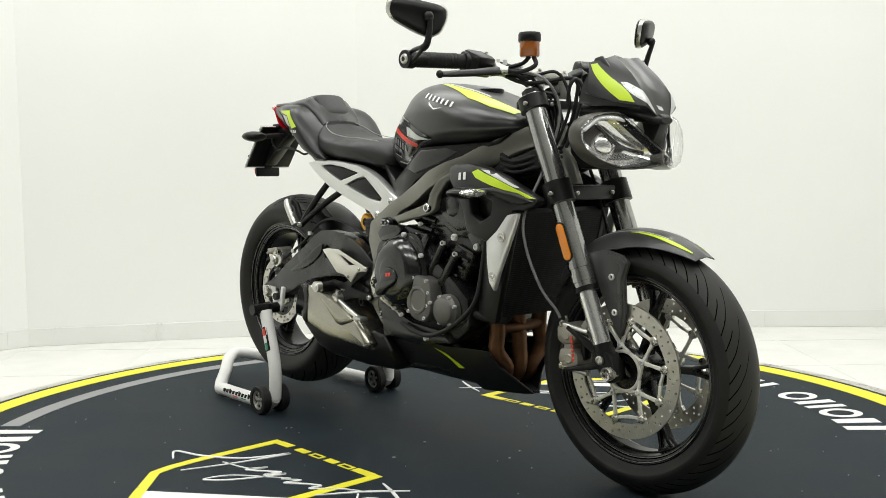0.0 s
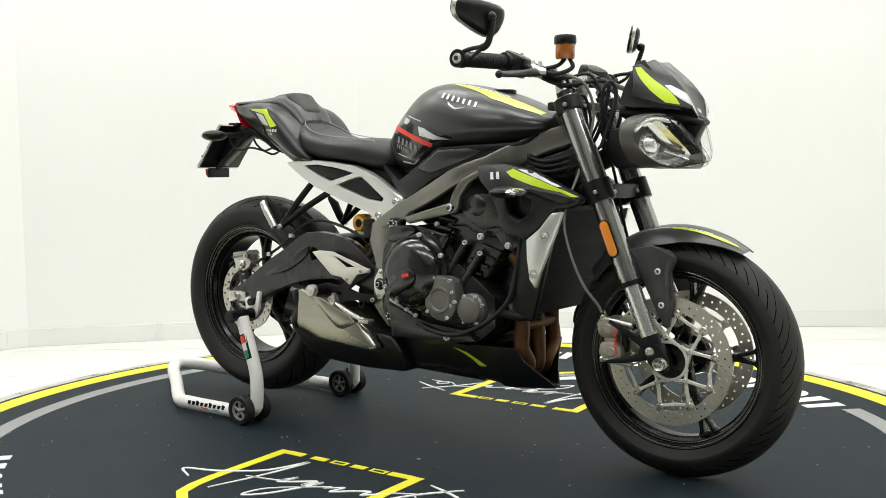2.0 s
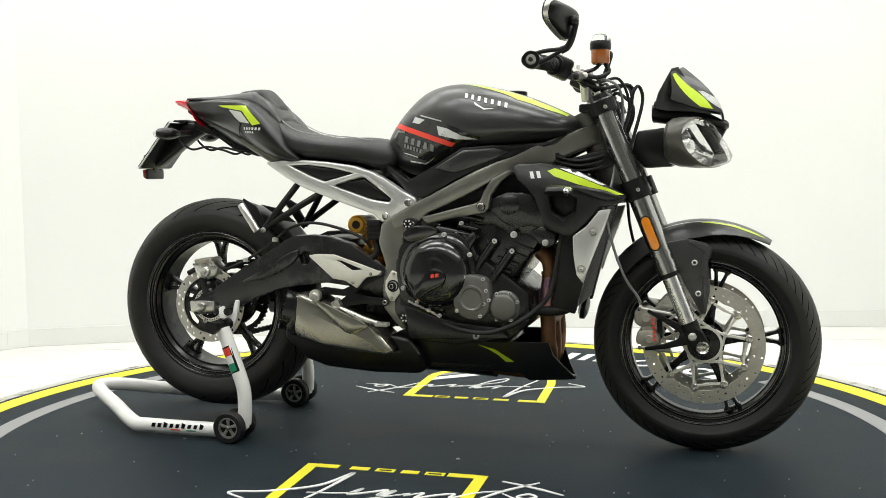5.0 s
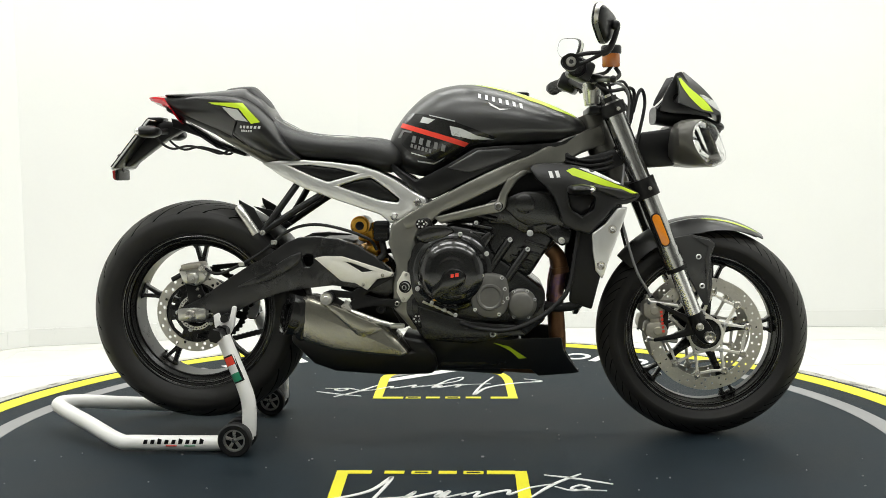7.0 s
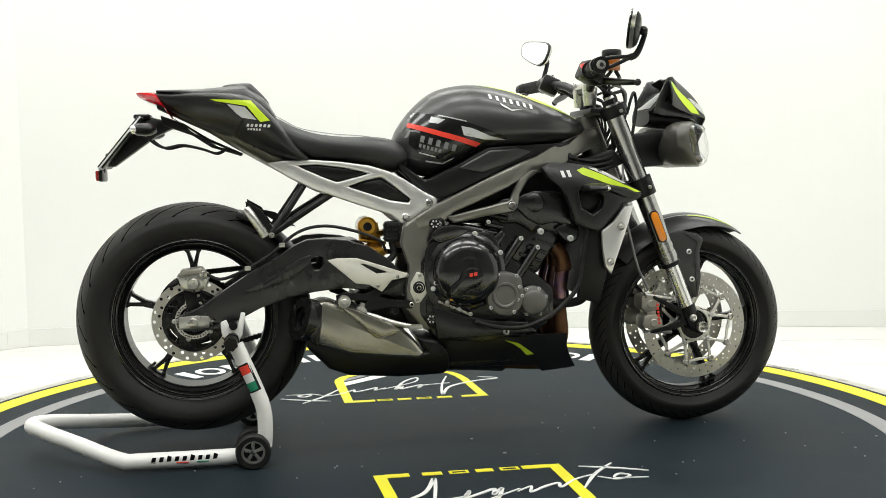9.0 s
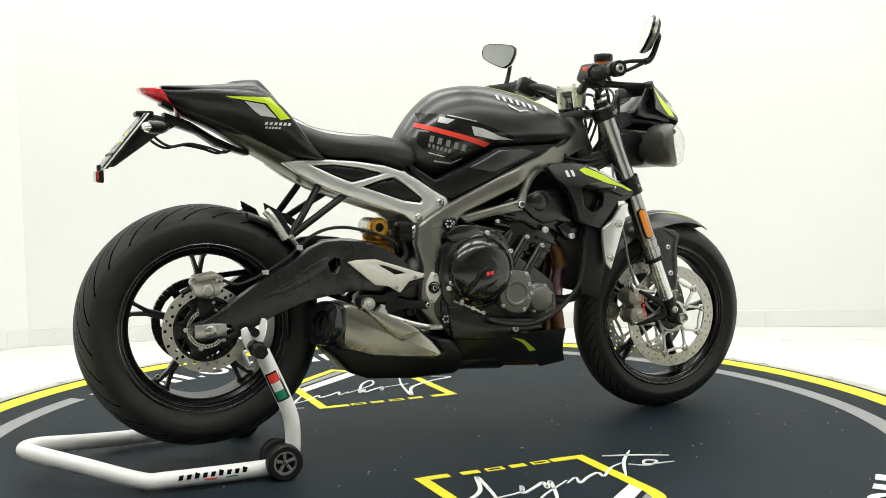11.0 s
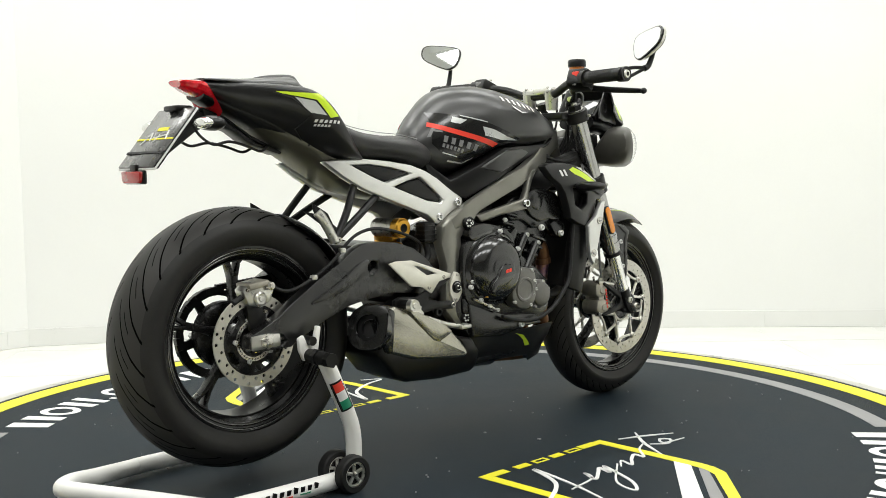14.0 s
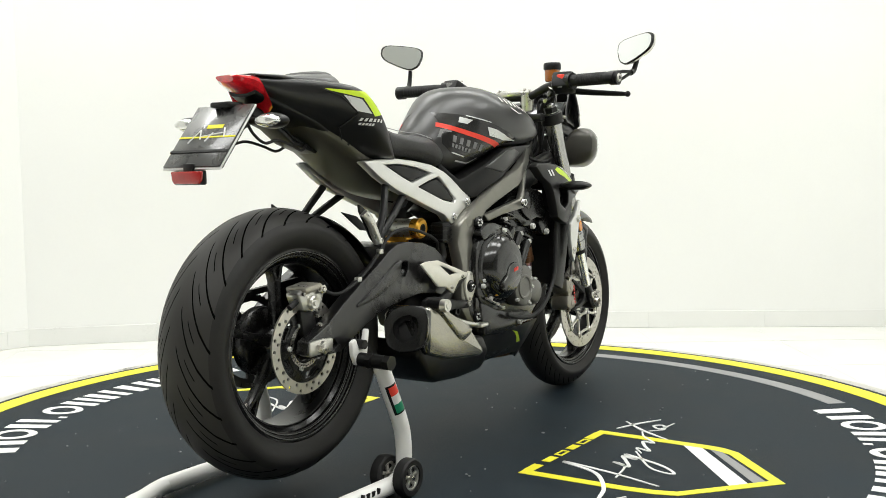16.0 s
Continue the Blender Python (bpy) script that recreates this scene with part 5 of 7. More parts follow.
for s in (-1, 1):
    up = [(0.462, 0.868), (0.40, 0.848), (0.345, 0.826), (0.30, 0.806), (0.254, 0.782), (0.21, 0.767), (0.163, 0.747), (0.1, 0.718), (0.03, 0.682), (-0.025, 0.656), (-0.09, 0.615), (-0.075, 0.585), (-0.008, 0.605), (0.02, 0.632), (0.07, 0.652), (0.117, 0.674), (0.17, 0.700), (0.20, 0.716), (0.25, 0.735), (0.30, 0.742), (0.345, 0.758), (0.40, 0.788), (0.472, 0.816)]
    spar = part("frame_spar", slab(up, 0.072, 0.1, 0.007, shape=spar_bend(s)), FRAME_PAINT, bike, "bronze-grey twin-spar frame beam")
    brace = [(0.0, 0.622), (0.02, 0.625), (0.10, 0.645), (0.17, 0.662), (0.182, 0.69), (0.20, 0.722), (0.24, 0.745), (0.262, 0.742), (0.225, 0.716), (0.2, 0.68), (0.194, 0.645), (0.18, 0.634), (0.10, 0.62), (0.02, 0.602)]
    part("frame_brace", slab(brace, 0.084, 0.106, 0.005, shape=spar_bend(s)), FRAME_PAINT, spar)
    plate = [(-0.115, 0.602), (-0.06, 0.636), (-0.018, 0.655), (-0.004, 0.618), (-0.028, 0.59), (-0.05, 0.562), (-0.044, 0.52), (-0.046, 0.445), (-0.036, 0.40), (-0.034, 0.318), (-0.06, 0.312), (-0.112, 0.372), (-0.112, 0.43), (-0.104, 0.49), (-0.124, 0.552)]
    piv = part("pivot_plate", slab(plate, s * 0.108, s * 0.146, 0.008), FRAME_PAINT, bike, "bronze-grey cast swingarm pivot plate")
    bm = slab([(-0.083, 0.475), (-0.068, 0.47), (-0.055, 0.44), (-0.058, 0.415), (-0.075, 0.392), (-0.088, 0.39), (-0.102, 0.42), (-0.101, 0.445)], s * 0.146 - 0.003 * s, s * 0.153, 0.002)
    part("pivot_cover", bm, HEEL_ALU, piv, "satin aluminium eye-shaped pivot cover")
    for r0, r1, d, mt in ((0.0, 0.0085, 0.004, PLASTIC), (0.0085, 0.0125, 0.003, ZINC), (0.0125, 0.0165, 0.002, PLASTIC)):
        part("pivot_ring", aim_mesh(lathe([(r0, d), (r1, d), (r1, -0.004)] if r0 == 0 else [(r0, -0.004), (r0, d), (r1, d), (r1, -0.004)], 24), (-0.0785, s * 0.153, 0.433), (0, s, 0)), mt, piv)
    # star-socket frame bolts
    for bx, bz, by in ((-0.034, 0.603, 0.152), (-0.046, 0.346, 0.150)):
        fb = part("frame_bolt", aim_mesh(lathe([(0, 0.003), (0.004, 0.003), (0.0045, 0.006), (0.0125, 0.006), (0.0145, 0.003), (0.0145, -0.012)], 24), (bx, s * by, bz), (0, s, 0)), PLASTIC, piv)
        for k in range(6):
            q = polar(0.0085, 60 * k)
            part("bolt_lobe", aim_mesh(lathe([(0, 0.002), (0.0024, 0.002), (0.0028, 0.0), (0.0028, -0.003)], 8), (bx + q[0], s * (by + 0.0062), bz + q[1]), (0, s, 0)), ZINC, fb)
    # a dark disc on the uncut plate stands in for a hole's shade
    part("plate_hole", aim_mesh(lathe([(0, 0.0012), (0.0085, 0.0012), (0.0085, -0.006)], 16), (-0.054, s * 0.146, 0.497), (0, s, 0)), RUBBER, piv)
    part("pivot_nut", aim_mesh(lathe([(0.0, 0.004), (0.006, 0.004), (0.007, 0.007), (0.0115, 0.007), (0.0125, 0.0), (0.0125, -0.004)], 20), (-0.08, s * 0.153, 0.432), (0, s, 0)), PLASTIC, piv)
    bolt(piv, (-0.08, s * 0.158, 0.432), (0, s, 0), 0.009, 0.008, CHROME)
    bolt(piv, (-0.076, s * 0.154, 0.466), (0, s, 0), 0.005, 0.003, STEEL)
    bolt(piv, (-0.084, s * 0.154, 0.40), (0, s, 0), 0.005, 0.003, STEEL)
    part("engine_bolt", aim_mesh(lathe([(0, 0.002), (0.007, 0.002), (0.008, 0.008), (0.013, 0.009), (0.017, 0.004), (0.017, -0.015)], 20), (-0.021, s * 0.145, 0.603), (0, s, 0)), PLASTIC, piv)
    bolt(piv, (-0.021, s * 0.15, 0.603), (0, s, 0), 0.009, 0.007, CHROME)
    bolt(piv, (-0.038, s * 0.146, 0.33), (0, s, 0), 0.012, 0.006, PLASTIC)
    bolt(piv, (0.175, s * 0.175, 0.65), (0, s, 0), 0.0145, 0.008, CHROME)
    # second dark disc drawn as a shaded hole, the plate is not cut
    part("plate_hole", aim_mesh(lathe([(0, 0.0012), (0.0075, 0.0012), (0.008, -0.003)], 16), (-0.052, s * 0.1455, 0.508), (0, s, 0)), RUBBER, piv)
    # silver subframe with two dark panels
    so = [(-0.475, 0.772), (-0.42, 0.778), (-0.355, 0.779), (-0.28, 0.773), (-0.203, 0.762), (-0.15, 0.745), (-0.112, 0.726), (-0.06, 0.692), (-0.022, 0.672), (-0.018, 0.658), (-0.03, 0.644), (-0.055, 0.638), (-0.085, 0.62), (-0.104, 0.602), (-0.12, 0.604), (-0.148, 0.628), (-0.20, 0.645), (-0.266, 0.668), (-0.357, 0.701), (-0.417, 0.733)]
    h1 = [(-0.395, 0.763), (-0.34, 0.764), (-0.27, 0.755), (-0.205, 0.74), (-0.24, 0.731), (-0.29, 0.718), (-0.33, 0.733)]
    h2 = [(-0.262, 0.706), (-0.215, 0.721), (-0.173, 0.729), (-0.13, 0.698), (-0.092, 0.668), (-0.10, 0.660), (-0.15, 0.668), (-0.20, 0.685)]
    sub = part("subframe", slab(so, s * 0.092, s * 0.122, 0.006, (h1, h2), shape=lambda v, s=s: Vector((v.x, v.y - s * 0.05 * max(0, -0.30 - v.x), v.z))), SILVER_PAINT, bike, "silver cast rear subframe")
    for h in (h1, h2):
        cx, cz = sum(p[0] for p in h) / len(h), sum(p[1] for p in h) / len(h)
        part("subframe_panel", slab([(cx + (x - cx) * 0.93, cz + (z - cz) * 0.9) for x, z in h], s * 0.09, s * 0.117, 0.004), PLASTIC, sub)
        part("subframe_backing", slab([(cx + (x - cx) * 1.02, cz + (z - cz) * 1.04) for x, z in h], s * 0.088, s * 0.108, 0.0), PLASTIC, sub)
    bolt(sub, (-0.044, s * 0.124, 0.66), (0, s, 0), 0.0125, 0.006, CHROME)
    bolt(sub, (-0.108, s * 0.122, 0.622), (0, s, 0), 0.0125, 0.006, CHROME)
    # pillion footrest hangers
    hg = part("pillion_hanger", tube([(-0.378, s * 0.10, 0.712), (-0.42, s * 0.125, 0.65), (-0.466, s * 0.14, 0.585)], 0.0095, 10, 3), PLASTIC, bike, "black pillion footrest hanger")
    part("hanger_strut", tube([(-0.30, s * 0.10, 0.69), (-0.38, s * 0.125, 0.64), (-0.466, s * 0.14, 0.584)], 0.0095, 10, 3), PLASTIC, hg)
    part("hanger_plate", slab([(-0.532, 0.672), (-0.49, 0.648), (-0.475, 0.62), (-0.455, 0.59), (-0.468, 0.57), (-0.49, 0.59), (-0.53, 0.655)], s * 0.138 - 0.004, s * 0.138 + 0.004, 0.002), PLASTIC, hg)
    pg = tube([(-0.53, s * 0.152, 0.652), (-0.515, s * 0.158, 0.632), (-0.482, s * 0.155, 0.58)], 0.0115, 10, 3)
    part("pillion_peg", pg, ALU, hg, "folded silver pillion peg")
    bolt(hg, (-0.466, s * 0.15, 0.582), (0, s, 0), 0.009, 0.005, ALU)

# ---- swingarm, rear brake, shock ----
for s in (-1, 1):
    arm = [(-0.712, 0.372), (-0.716, 0.345), (-0.69, 0.333), (-0.64, 0.335), (-0.60, 0.335), (-0.585, 0.345), (-0.50, 0.388), (-0.424, 0.415), (-0.355, 0.427), (-0.28, 0.435), (-0.20, 0.425), (-0.13, 0.40), (-0.10, 0.43), (-0.12, 0.475), (-0.165, 0.515), (-0.21, 0.545), (-0.267, 0.563), (-0.328, 0.569), (-0.375, 0.566), (-0.41, 0.551), (-0.452, 0.522), (-0.52, 0.485), (-0.59, 0.44), (-0.64, 0.405), (-0.68, 0.385)]
    hole = [(-0.366, 0.512), (-0.348, 0.524), (-0.332, 0.519), (-0.330, 0.500), (-0.342, 0.484), (-0.358, 0.484)]
    slot = [(-0.705, 0.365), (-0.622, 0.368), (-0.61, 0.352), (-0.628, 0.342), (-0.70, 0.342)]
    arm_y = 0.098 if s < 0 else 0.100
    sw = part("swingarm", slab(arm, s * arm_y, s * (arm_y + 0.034), 0.011, (hole, slot), shape=lambda v, s=s: Vector((v.x, v.y + s * 0.0 - s * 0.08 * max(0, v.x + 0.22), v.z)), segments=3), CAST_BLACK, bike, "matt black cast aluminium swingarm")
    groove = [(-0.56, 0.425), (-0.46, 0.475), (-0.40, 0.515), (-0.36, 0.53), (-0.37, 0.50), (-0.40, 0.475), (-0.46, 0.445)]
    part("swingarm_rib", slab(groove, s * (arm_y + 0.02), s * (arm_y + 0.040), 0.005, round_n=1), CAST_BLACK, sw)
    part("axle_block", slab([(-0.712, 0.372), (-0.665, 0.375), (-0.632, 0.372), (-0.632, 0.342), (-0.71, 0.338)], s * (arm_y + 0.008), s * (arm_y + 0.039), 0.004), ALU, sw, "silver chain adjuster block")
    bm = lathe([(0, 0.012), (0.012, 0.012), (0.0155, 0.010), (0.0155, -0.01)], 6)
    part("axle_nut", aim_mesh(bm, (RW.x, s * (arm_y + 0.040), RW.z), (0, s, 0)), STEEL, sw)
    part("adjuster_bolt", tube([(-0.635, s * (arm_y + 0.02), 0.355), (-0.61, s * (arm_y + 0.02), 0.357)], 0.004, 8, 1), STEEL, sw)
part("swingarm_bridge", box(-0.34, -0.22, -0.105, 0.105, 0.47, 0.56, 0.02), PLASTIC, bike)
rc = part("rear_caliper", slab([(-0.716, 0.478), (-0.69, 0.497), (-0.645, 0.492), (-0.628, 0.475), (-0.64, 0.445), (-0.665, 0.432), (-0.70, 0.44)], -0.112, -0.068, 0.007), ALU, bike, "silver single-piston rear caliper")
part("piston_cap", aim_mesh(lathe([(0, 0.006), (0.006, 0.006), (0.007, 0.003), (0.013, 0.004), (0.0165, 0.0), (0.0165, -0.02)], 24), (-0.672, -0.118, 0.456), (0, -1, 0)), ALU, rc)
part("caliper_bridge", slab([(-0.706, 0.492), (-0.65, 0.50), (-0.64, 0.486), (-0.70, 0.476)], -0.122, -0.06, 0.005), CALIPER, rc)
part("slide_pin", tube([(-0.712, -0.10, 0.462), (-0.735, -0.10, 0.45)], 0.007, 12, 1), RUBBER, rc)
part("banjo", aim_mesh(lathe([(0, 0.01), (0.005, 0.01), (0.006, 0.006), (0.010, 0.005), (0.010, -0.004)], 14), (-0.645, -0.118, 0.484), (0, -1, 0)), STEEL, rc)
part("caliper_hanger", slab([(-0.70, 0.44), (-0.66, 0.44), (-0.645, 0.405), (-0.66, 0.375), (-0.69, 0.38)], -0.10, -0.085, 0.003), PLASTIC, rc)
for p in ((-0.705, 0.478), (-0.645, 0.482), (-0.66, 0.425), (-0.655, 0.405)):
    bolt(rc, (p[0], -0.117, p[1]), (0, -1, 0), 0.005, 0.004, STEEL)
part("rear_brake_hose", tube([(-0.645, -0.11, 0.485), (-0.60, -0.125, 0.468), (-0.54, -0.132, 0.49), (-0.47, -0.128, 0.53), (-0.40, -0.122, 0.585), (-0.33, -0.12, 0.602), (-0.25, -0.12, 0.588), (-0.18, -0.115, 0.56), (-0.16, -0.10, 0.53)], 0.0042, 8, 6), RUBBER, bike, "black rear brake hose")
for p in ((-0.53, -0.131, 0.494), (-0.44, -0.127, 0.553)):
    part("hose_clip", box(p[0] - 0.008, p[0] + 0.008, p[1] - 0.006, p[1] + 0.006, p[2] - 0.005, p[2] + 0.007, 0.002), ALU, bike)
sh = part("shock_absorber", tube([(-0.19, 0, 0.60), (-0.15, 0, 0.36)], 0.02, 20, 1), GOLD, bike, "gold piggyback rear shock absorber")
bm = bmesh.new()
tube([(-0.19 + 0.033 * k / 100 + 0.032 * math.cos(k * 0.42), 0.032 * math.sin(k * 0.42), 0.57 - 0.17 * k / 100) for k in range(101)], 0.006, 8, 1, bm)
part("spring", bm, GOLD, sh)
part("shock_reservoir", tube([(-0.208, -0.066, 0.596), (-0.208, 0.02, 0.596)], 0.025, 24, 1), ALU, sh, "silver shock reservoir")
part("reservoir_band", tube([(-0.208, -0.086, 0.596), (-0.208, -0.064, 0.596)], 0.0265, 28, 1), GOLD, sh, "gold reservoir end")
# a dark ring on the flat end draws the shade of a recess
part("reservoir_recess", aim_mesh(lathe([(0.009, 0.0), (0.0105, 0.001), (0.012, 0.0)], 24), (-0.208, -0.0912, 0.596), (0, -1, 0)), RUBBER, sh)
part("spring_seat", tube([(-0.186, 0, 0.578), (-0.184, 0, 0.566)], 0.040, 28, 1), GOLD, sh)
part("reservoir_cap", tube([(-0.208, -0.091, 0.596), (-0.208, -0.085, 0.596)], (0.021, 0.0255), 24, 1), GOLD, sh)
part("adjuster_collar", tube([(-0.185, -0.03, 0.53), (-0.176, -0.08, 0.522)], 0.017, 16, 1), GOLD, sh)
part("rear_master_cylinder", box(-0.165, -0.125, -0.125, -0.085, 0.555, 0.61, 0.006), PLASTIC, bike, "black rear brake fluid reservoir")
part("master_hose", tube([(-0.145, -0.105, 0.555), (-0.14, -0.108, 0.52), (-0.16, -0.112, 0.50)], 0.009, 10, 4), RUBBER, bike)


def hugger_fn(u, v):
    a = radians(30 + 38 * v)
    r = 0.330 - 0.02 * abs(u) ** 3
    return Vector((RW.x + r * math.cos(a), 0.085 * u, RW.z + r * math.sin(a) * (1 - 0.05 * v)))


part("hugger", sheet(hugger_fn, 14, 14, 0.003, RW), PLASTIC, bike, "black rear hugger over the tyre")
part("hugger_fin", slab([(-0.51, 0.652), (-0.455, 0.64), (-0.40, 0.60), (-0.44, 0.605)], -0.07, -0.064, 0.001), PLASTIC, bike)

# ---- engine ----
case = [(-0.075, 0.50), (-0.03, 0.575), (0.05, 0.60), (0.13, 0.585), (0.16, 0.52), (0.25, 0.46), (0.30, 0.42), (0.30, 0.34), (0.25, 0.30), (0.10, 0.275), (-0.03, 0.285), (-0.08, 0.36)]
engine = part("engine", slab(case, -0.15, 0.15, 0.012), ENGINE_BLACK, bike, "black three-cylinder engine with bronze covers")
barrel = [(0.10, 0.56), (0.16, 0.44), (0.26, 0.46), (0.35, 0.60), (0.28, 0.66), (0.15, 0.645)]
part("cylinder_block", slab(barrel, -0.128, 0.128, 0.01), ENGINE_BLACK, engine)
headp = [(0.118, 0.643), (0.16, 0.668), (0.21, 0.672), (0.24, 0.69), (0.30, 0.688), (0.347, 0.675), (0.372, 0.62), (0.374, 0.56), (0.33, 0.552), (0.29, 0.575), (0.24, 0.575), (0.20, 0.60), (0.15, 0.60)]
part("cylinder_head", slab(headp, -0.14, 0.14, 0.008), ENGINE_BLACK, engine)
part("cam_cover", slab([(0.196, 0.672), (0.24, 0.688), (0.30, 0.685), (0.335, 0.672), (0.36, 0.62), (0.345, 0.588), (0.30, 0.60), (0.26, 0.592), (0.225, 0.61), (0.19, 0.645)], -0.152, -0.13, 0.006), ENGINE_BLACK, engine)
part("cam_boss", aim_mesh(lathe([(0, 0.004), (0.02, 0.004), (0.027, 0.0), (0.029, -0.01)], 28), (0.245, -0.152, 0.655), (0, -1, 0)), ENGINE_BLACK, engine)
for (x0, z0), (x1, z1) in (((0.205, 0.558), (0.142, 0.468)), ((0.252, 0.532), (0.196, 0.452))):
    part("coolant_pipe", tube([(x0, -0.142, z0), (x1, -0.146, z1)], 0.0125, 12, 1), ENGINE_BLACK, engine)
    bolt(engine, (x0, -0.15, z0), (0.3, -1, 0.3), 0.008, 0.005, ZINC)
for k in range(5):
    z = 0.47 + 0.02 * k
    part("cylinder_fin", slab([(0.165 + 0.02 * k, z), (0.225 + 0.02 * k, z - 0.02), (0.228 + 0.02 * k, z - 0.012), (0.168 + 0.02 * k, z + 0.008)], -0.137, -0.125, 0.002), ENGINE_BLACK, engine)
cl = part("clutch_cover", lathe([(0.0, -0.054), (0.034, -0.054), (0.040, -0.0525), (0.046, -0.0505), (0.060, -0.050), (0.072, -0.0455), (0.084, -0.036), (0.091, -0.025), (0.094, -0.015), (0.100, -0.013), (0.106, -0.009), (0.106, 0.02)], 64, at=(0.051, -0.155, 0.474)), ENGINE_GLOSS, engine, "glossy black round clutch cover")
part("filler_boss", slab([(0.02, 0.455), (0.028, 0.475), (0.05, 0.49), (0.078, 0.485), (0.09, 0.465), (0.08, 0.445), (0.04, 0.425), (0.01, 0.405), (-0.005, 0.415), (0.0, 0.44)], -0.216, -0.16, 0.008, round_n=1), ENGINE_GLOSS, engine)
part("filler_mark", slab([(0.048, 0.463), (0.057, 0.4645), (0.057, 0.474), (0.048, 0.4725)], -0.2175, -0.215, 0), RED_DECAL, engine)
part("filler_mark", slab([(0.060, 0.465), (0.069, 0.4665), (0.069, 0.476), (0.060, 0.4745)], -0.2175, -0.215, 0), RED_DECAL, engine)
for a in (78, 28, 110, 205, 150, 330):
    p = polar(0.104, a)
    if a in (110, 150):
        continue
    bolt(engine, (0.051 + p[0], -0.172, 0.474 + p[1]), (0, -1, 0), 0.0075, 0.006, ZINC)
part("case_bump", slab([(-0.05, 0.575), (-0.02, 0.598), (0.03, 0.60), (0.06, 0.585), (0.03, 0.565), (-0.03, 0.55)], -0.17, -0.13, 0.008, round_n=1), ENGINE_GLOSS, engine)
part("case_flange", slab([(-0.055, 0.56), (0.10, 0.585), (0.135, 0.56), (0.15, 0.50), (0.12, 0.40), (0.02, 0.36), (-0.05, 0.38), (-0.068, 0.47)], -0.163, -0.14, 0.004, round_n=2), ENGINE_BLACK, engine)
c2 = [(0.095, 0.452), (0.115, 0.472), (0.15, 0.470), (0.182, 0.46), (0.19, 0.42), (0.185, 0.375), (0.16, 0.35), (0.115, 0.355), (0.088, 0.385), (0.088, 0.42)]
part("sprag_cover", slab([(x + 0.013, z) for x, z in c2], -0.19, -0.145, 0.007, round_n=1), ENGINE_GREY, engine, "bronze-grey engine side cover")
part("sprag_cap", aim_mesh(lathe([(0, 0.0), (0.026, 0.0), (0.029, 0.003), (0.034, 0.003), (0.036, 0.0), (0.036, -0.01)], 32), (0.151, -0.1905, 0.408), (0, -1, 0)), ENGINE_GREY, engine)
for p in ((0.118, 0.466), (0.17, 0.46), (0.092, 0.425), (0.178, 0.43), (0.172, 0.395), (0.162, 0.362), (0.098, 0.375), (0.185, 0.405)):
    bolt(engine, (p[0] + 0.013, -0.188, p[1]), (0, -1, 0), 0.006, 0.005, ZINC)
part("water_pump", aim_mesh(lathe([(0, 0.006), (0.028, 0.006), (0.034, 0.002), (0.037, -0.008), (0.042, -0.012), (0.042, -0.04)], 40), (0.234, -0.178, 0.386), (0, -1, 0)), ENGINE_GREY, engine, "bronze-grey water pump cover")
for a in (65, 20, 180, 120, 300, 240):
    p = polar(0.039, a)
    bolt(engine, (0.234 + p[0], -0.168, 0.386 + p[1]), (0, -1, 0), 0.0055, 0.006, ZINC)
part("ignition_cover", slab([(0.12, 0.56), (0.15, 0.585), (0.16, 0.57), (0.13, 0.52), (0.11, 0.535)], -0.16, -0.13, 0.006), ENGINE_BLACK, engine)
for p in ((0.343, 0.556), (0.259, 0.5765), (0.10, 0.575), (0.13, 0.535), (0.115, 0.605), (0.16, 0.645)):
    bolt(engine, (p[0], -0.158 if p[0] > 0.2 else -0.15, p[1]), (0, -1, 0), 0.0105 if p[0] > 0.2 else 0.007, 0.006, ZINC)
for x, z, dx in ((0.105, 0.60, 0.05), (0.10, 0.58, 0.06), (0.12, 0.625, 0.05)):
    part("engine_stud", tube([(x, -0.145, z), (x + dx, -0.14, z - 0.012)], 0.007, 10, 1), ENGINE_BLACK, engine)
part("engine_mount", slab([(0.30, 0.585), (0.335, 0.60), (0.372, 0.58), (0.366, 0.55), (0.345, 0.54), (0.325, 0.552)], -0.155, -0.12, 0.005), ENGINE_BLACK, engine)
part("sump", slab([(-0.03, 0.30), (0.20, 0.30), (0.24, 0.28), (0.20, 0.21), (0.02, 0.20), (-0.03, 0.24)], -0.11, 0.11, 0.012), ENGINE_BLACK, engine)
part("lower_case", slab([(-0.045, 0.385), (0.03, 0.36), (0.10, 0.34), (0.22, 0.33), (0.25, 0.30), (-0.03, 0.29)], -0.165, -0.12, 0.006), ENGINE_BLACK, engine)
bolt(engine, (0.158, -0.166, 0.306), (0, -1, 0), 0.0105, 0.007, ZINC)
part("gear_line", tube([(-0.03, -0.172, 0.395), (0.03, -0.172, 0.37), (0.06, -0.17, 0.355)], 0.0035, 8, 3), STEEL, engine)
part("overflow_hose", tube([(0.07, -0.178, 0.338), (0.13, -0.185, 0.322), (0.20, -0.19, 0.32), (0.27, -0.188, 0.345), (0.325, -0.18, 0.385), (0.36, -0.175, 0.43), (0.378, -0.17, 0.52), (0.39, -0.168, 0.60)], 0.0062, 10, 6), RUBBER, bike, "long black breather hose")

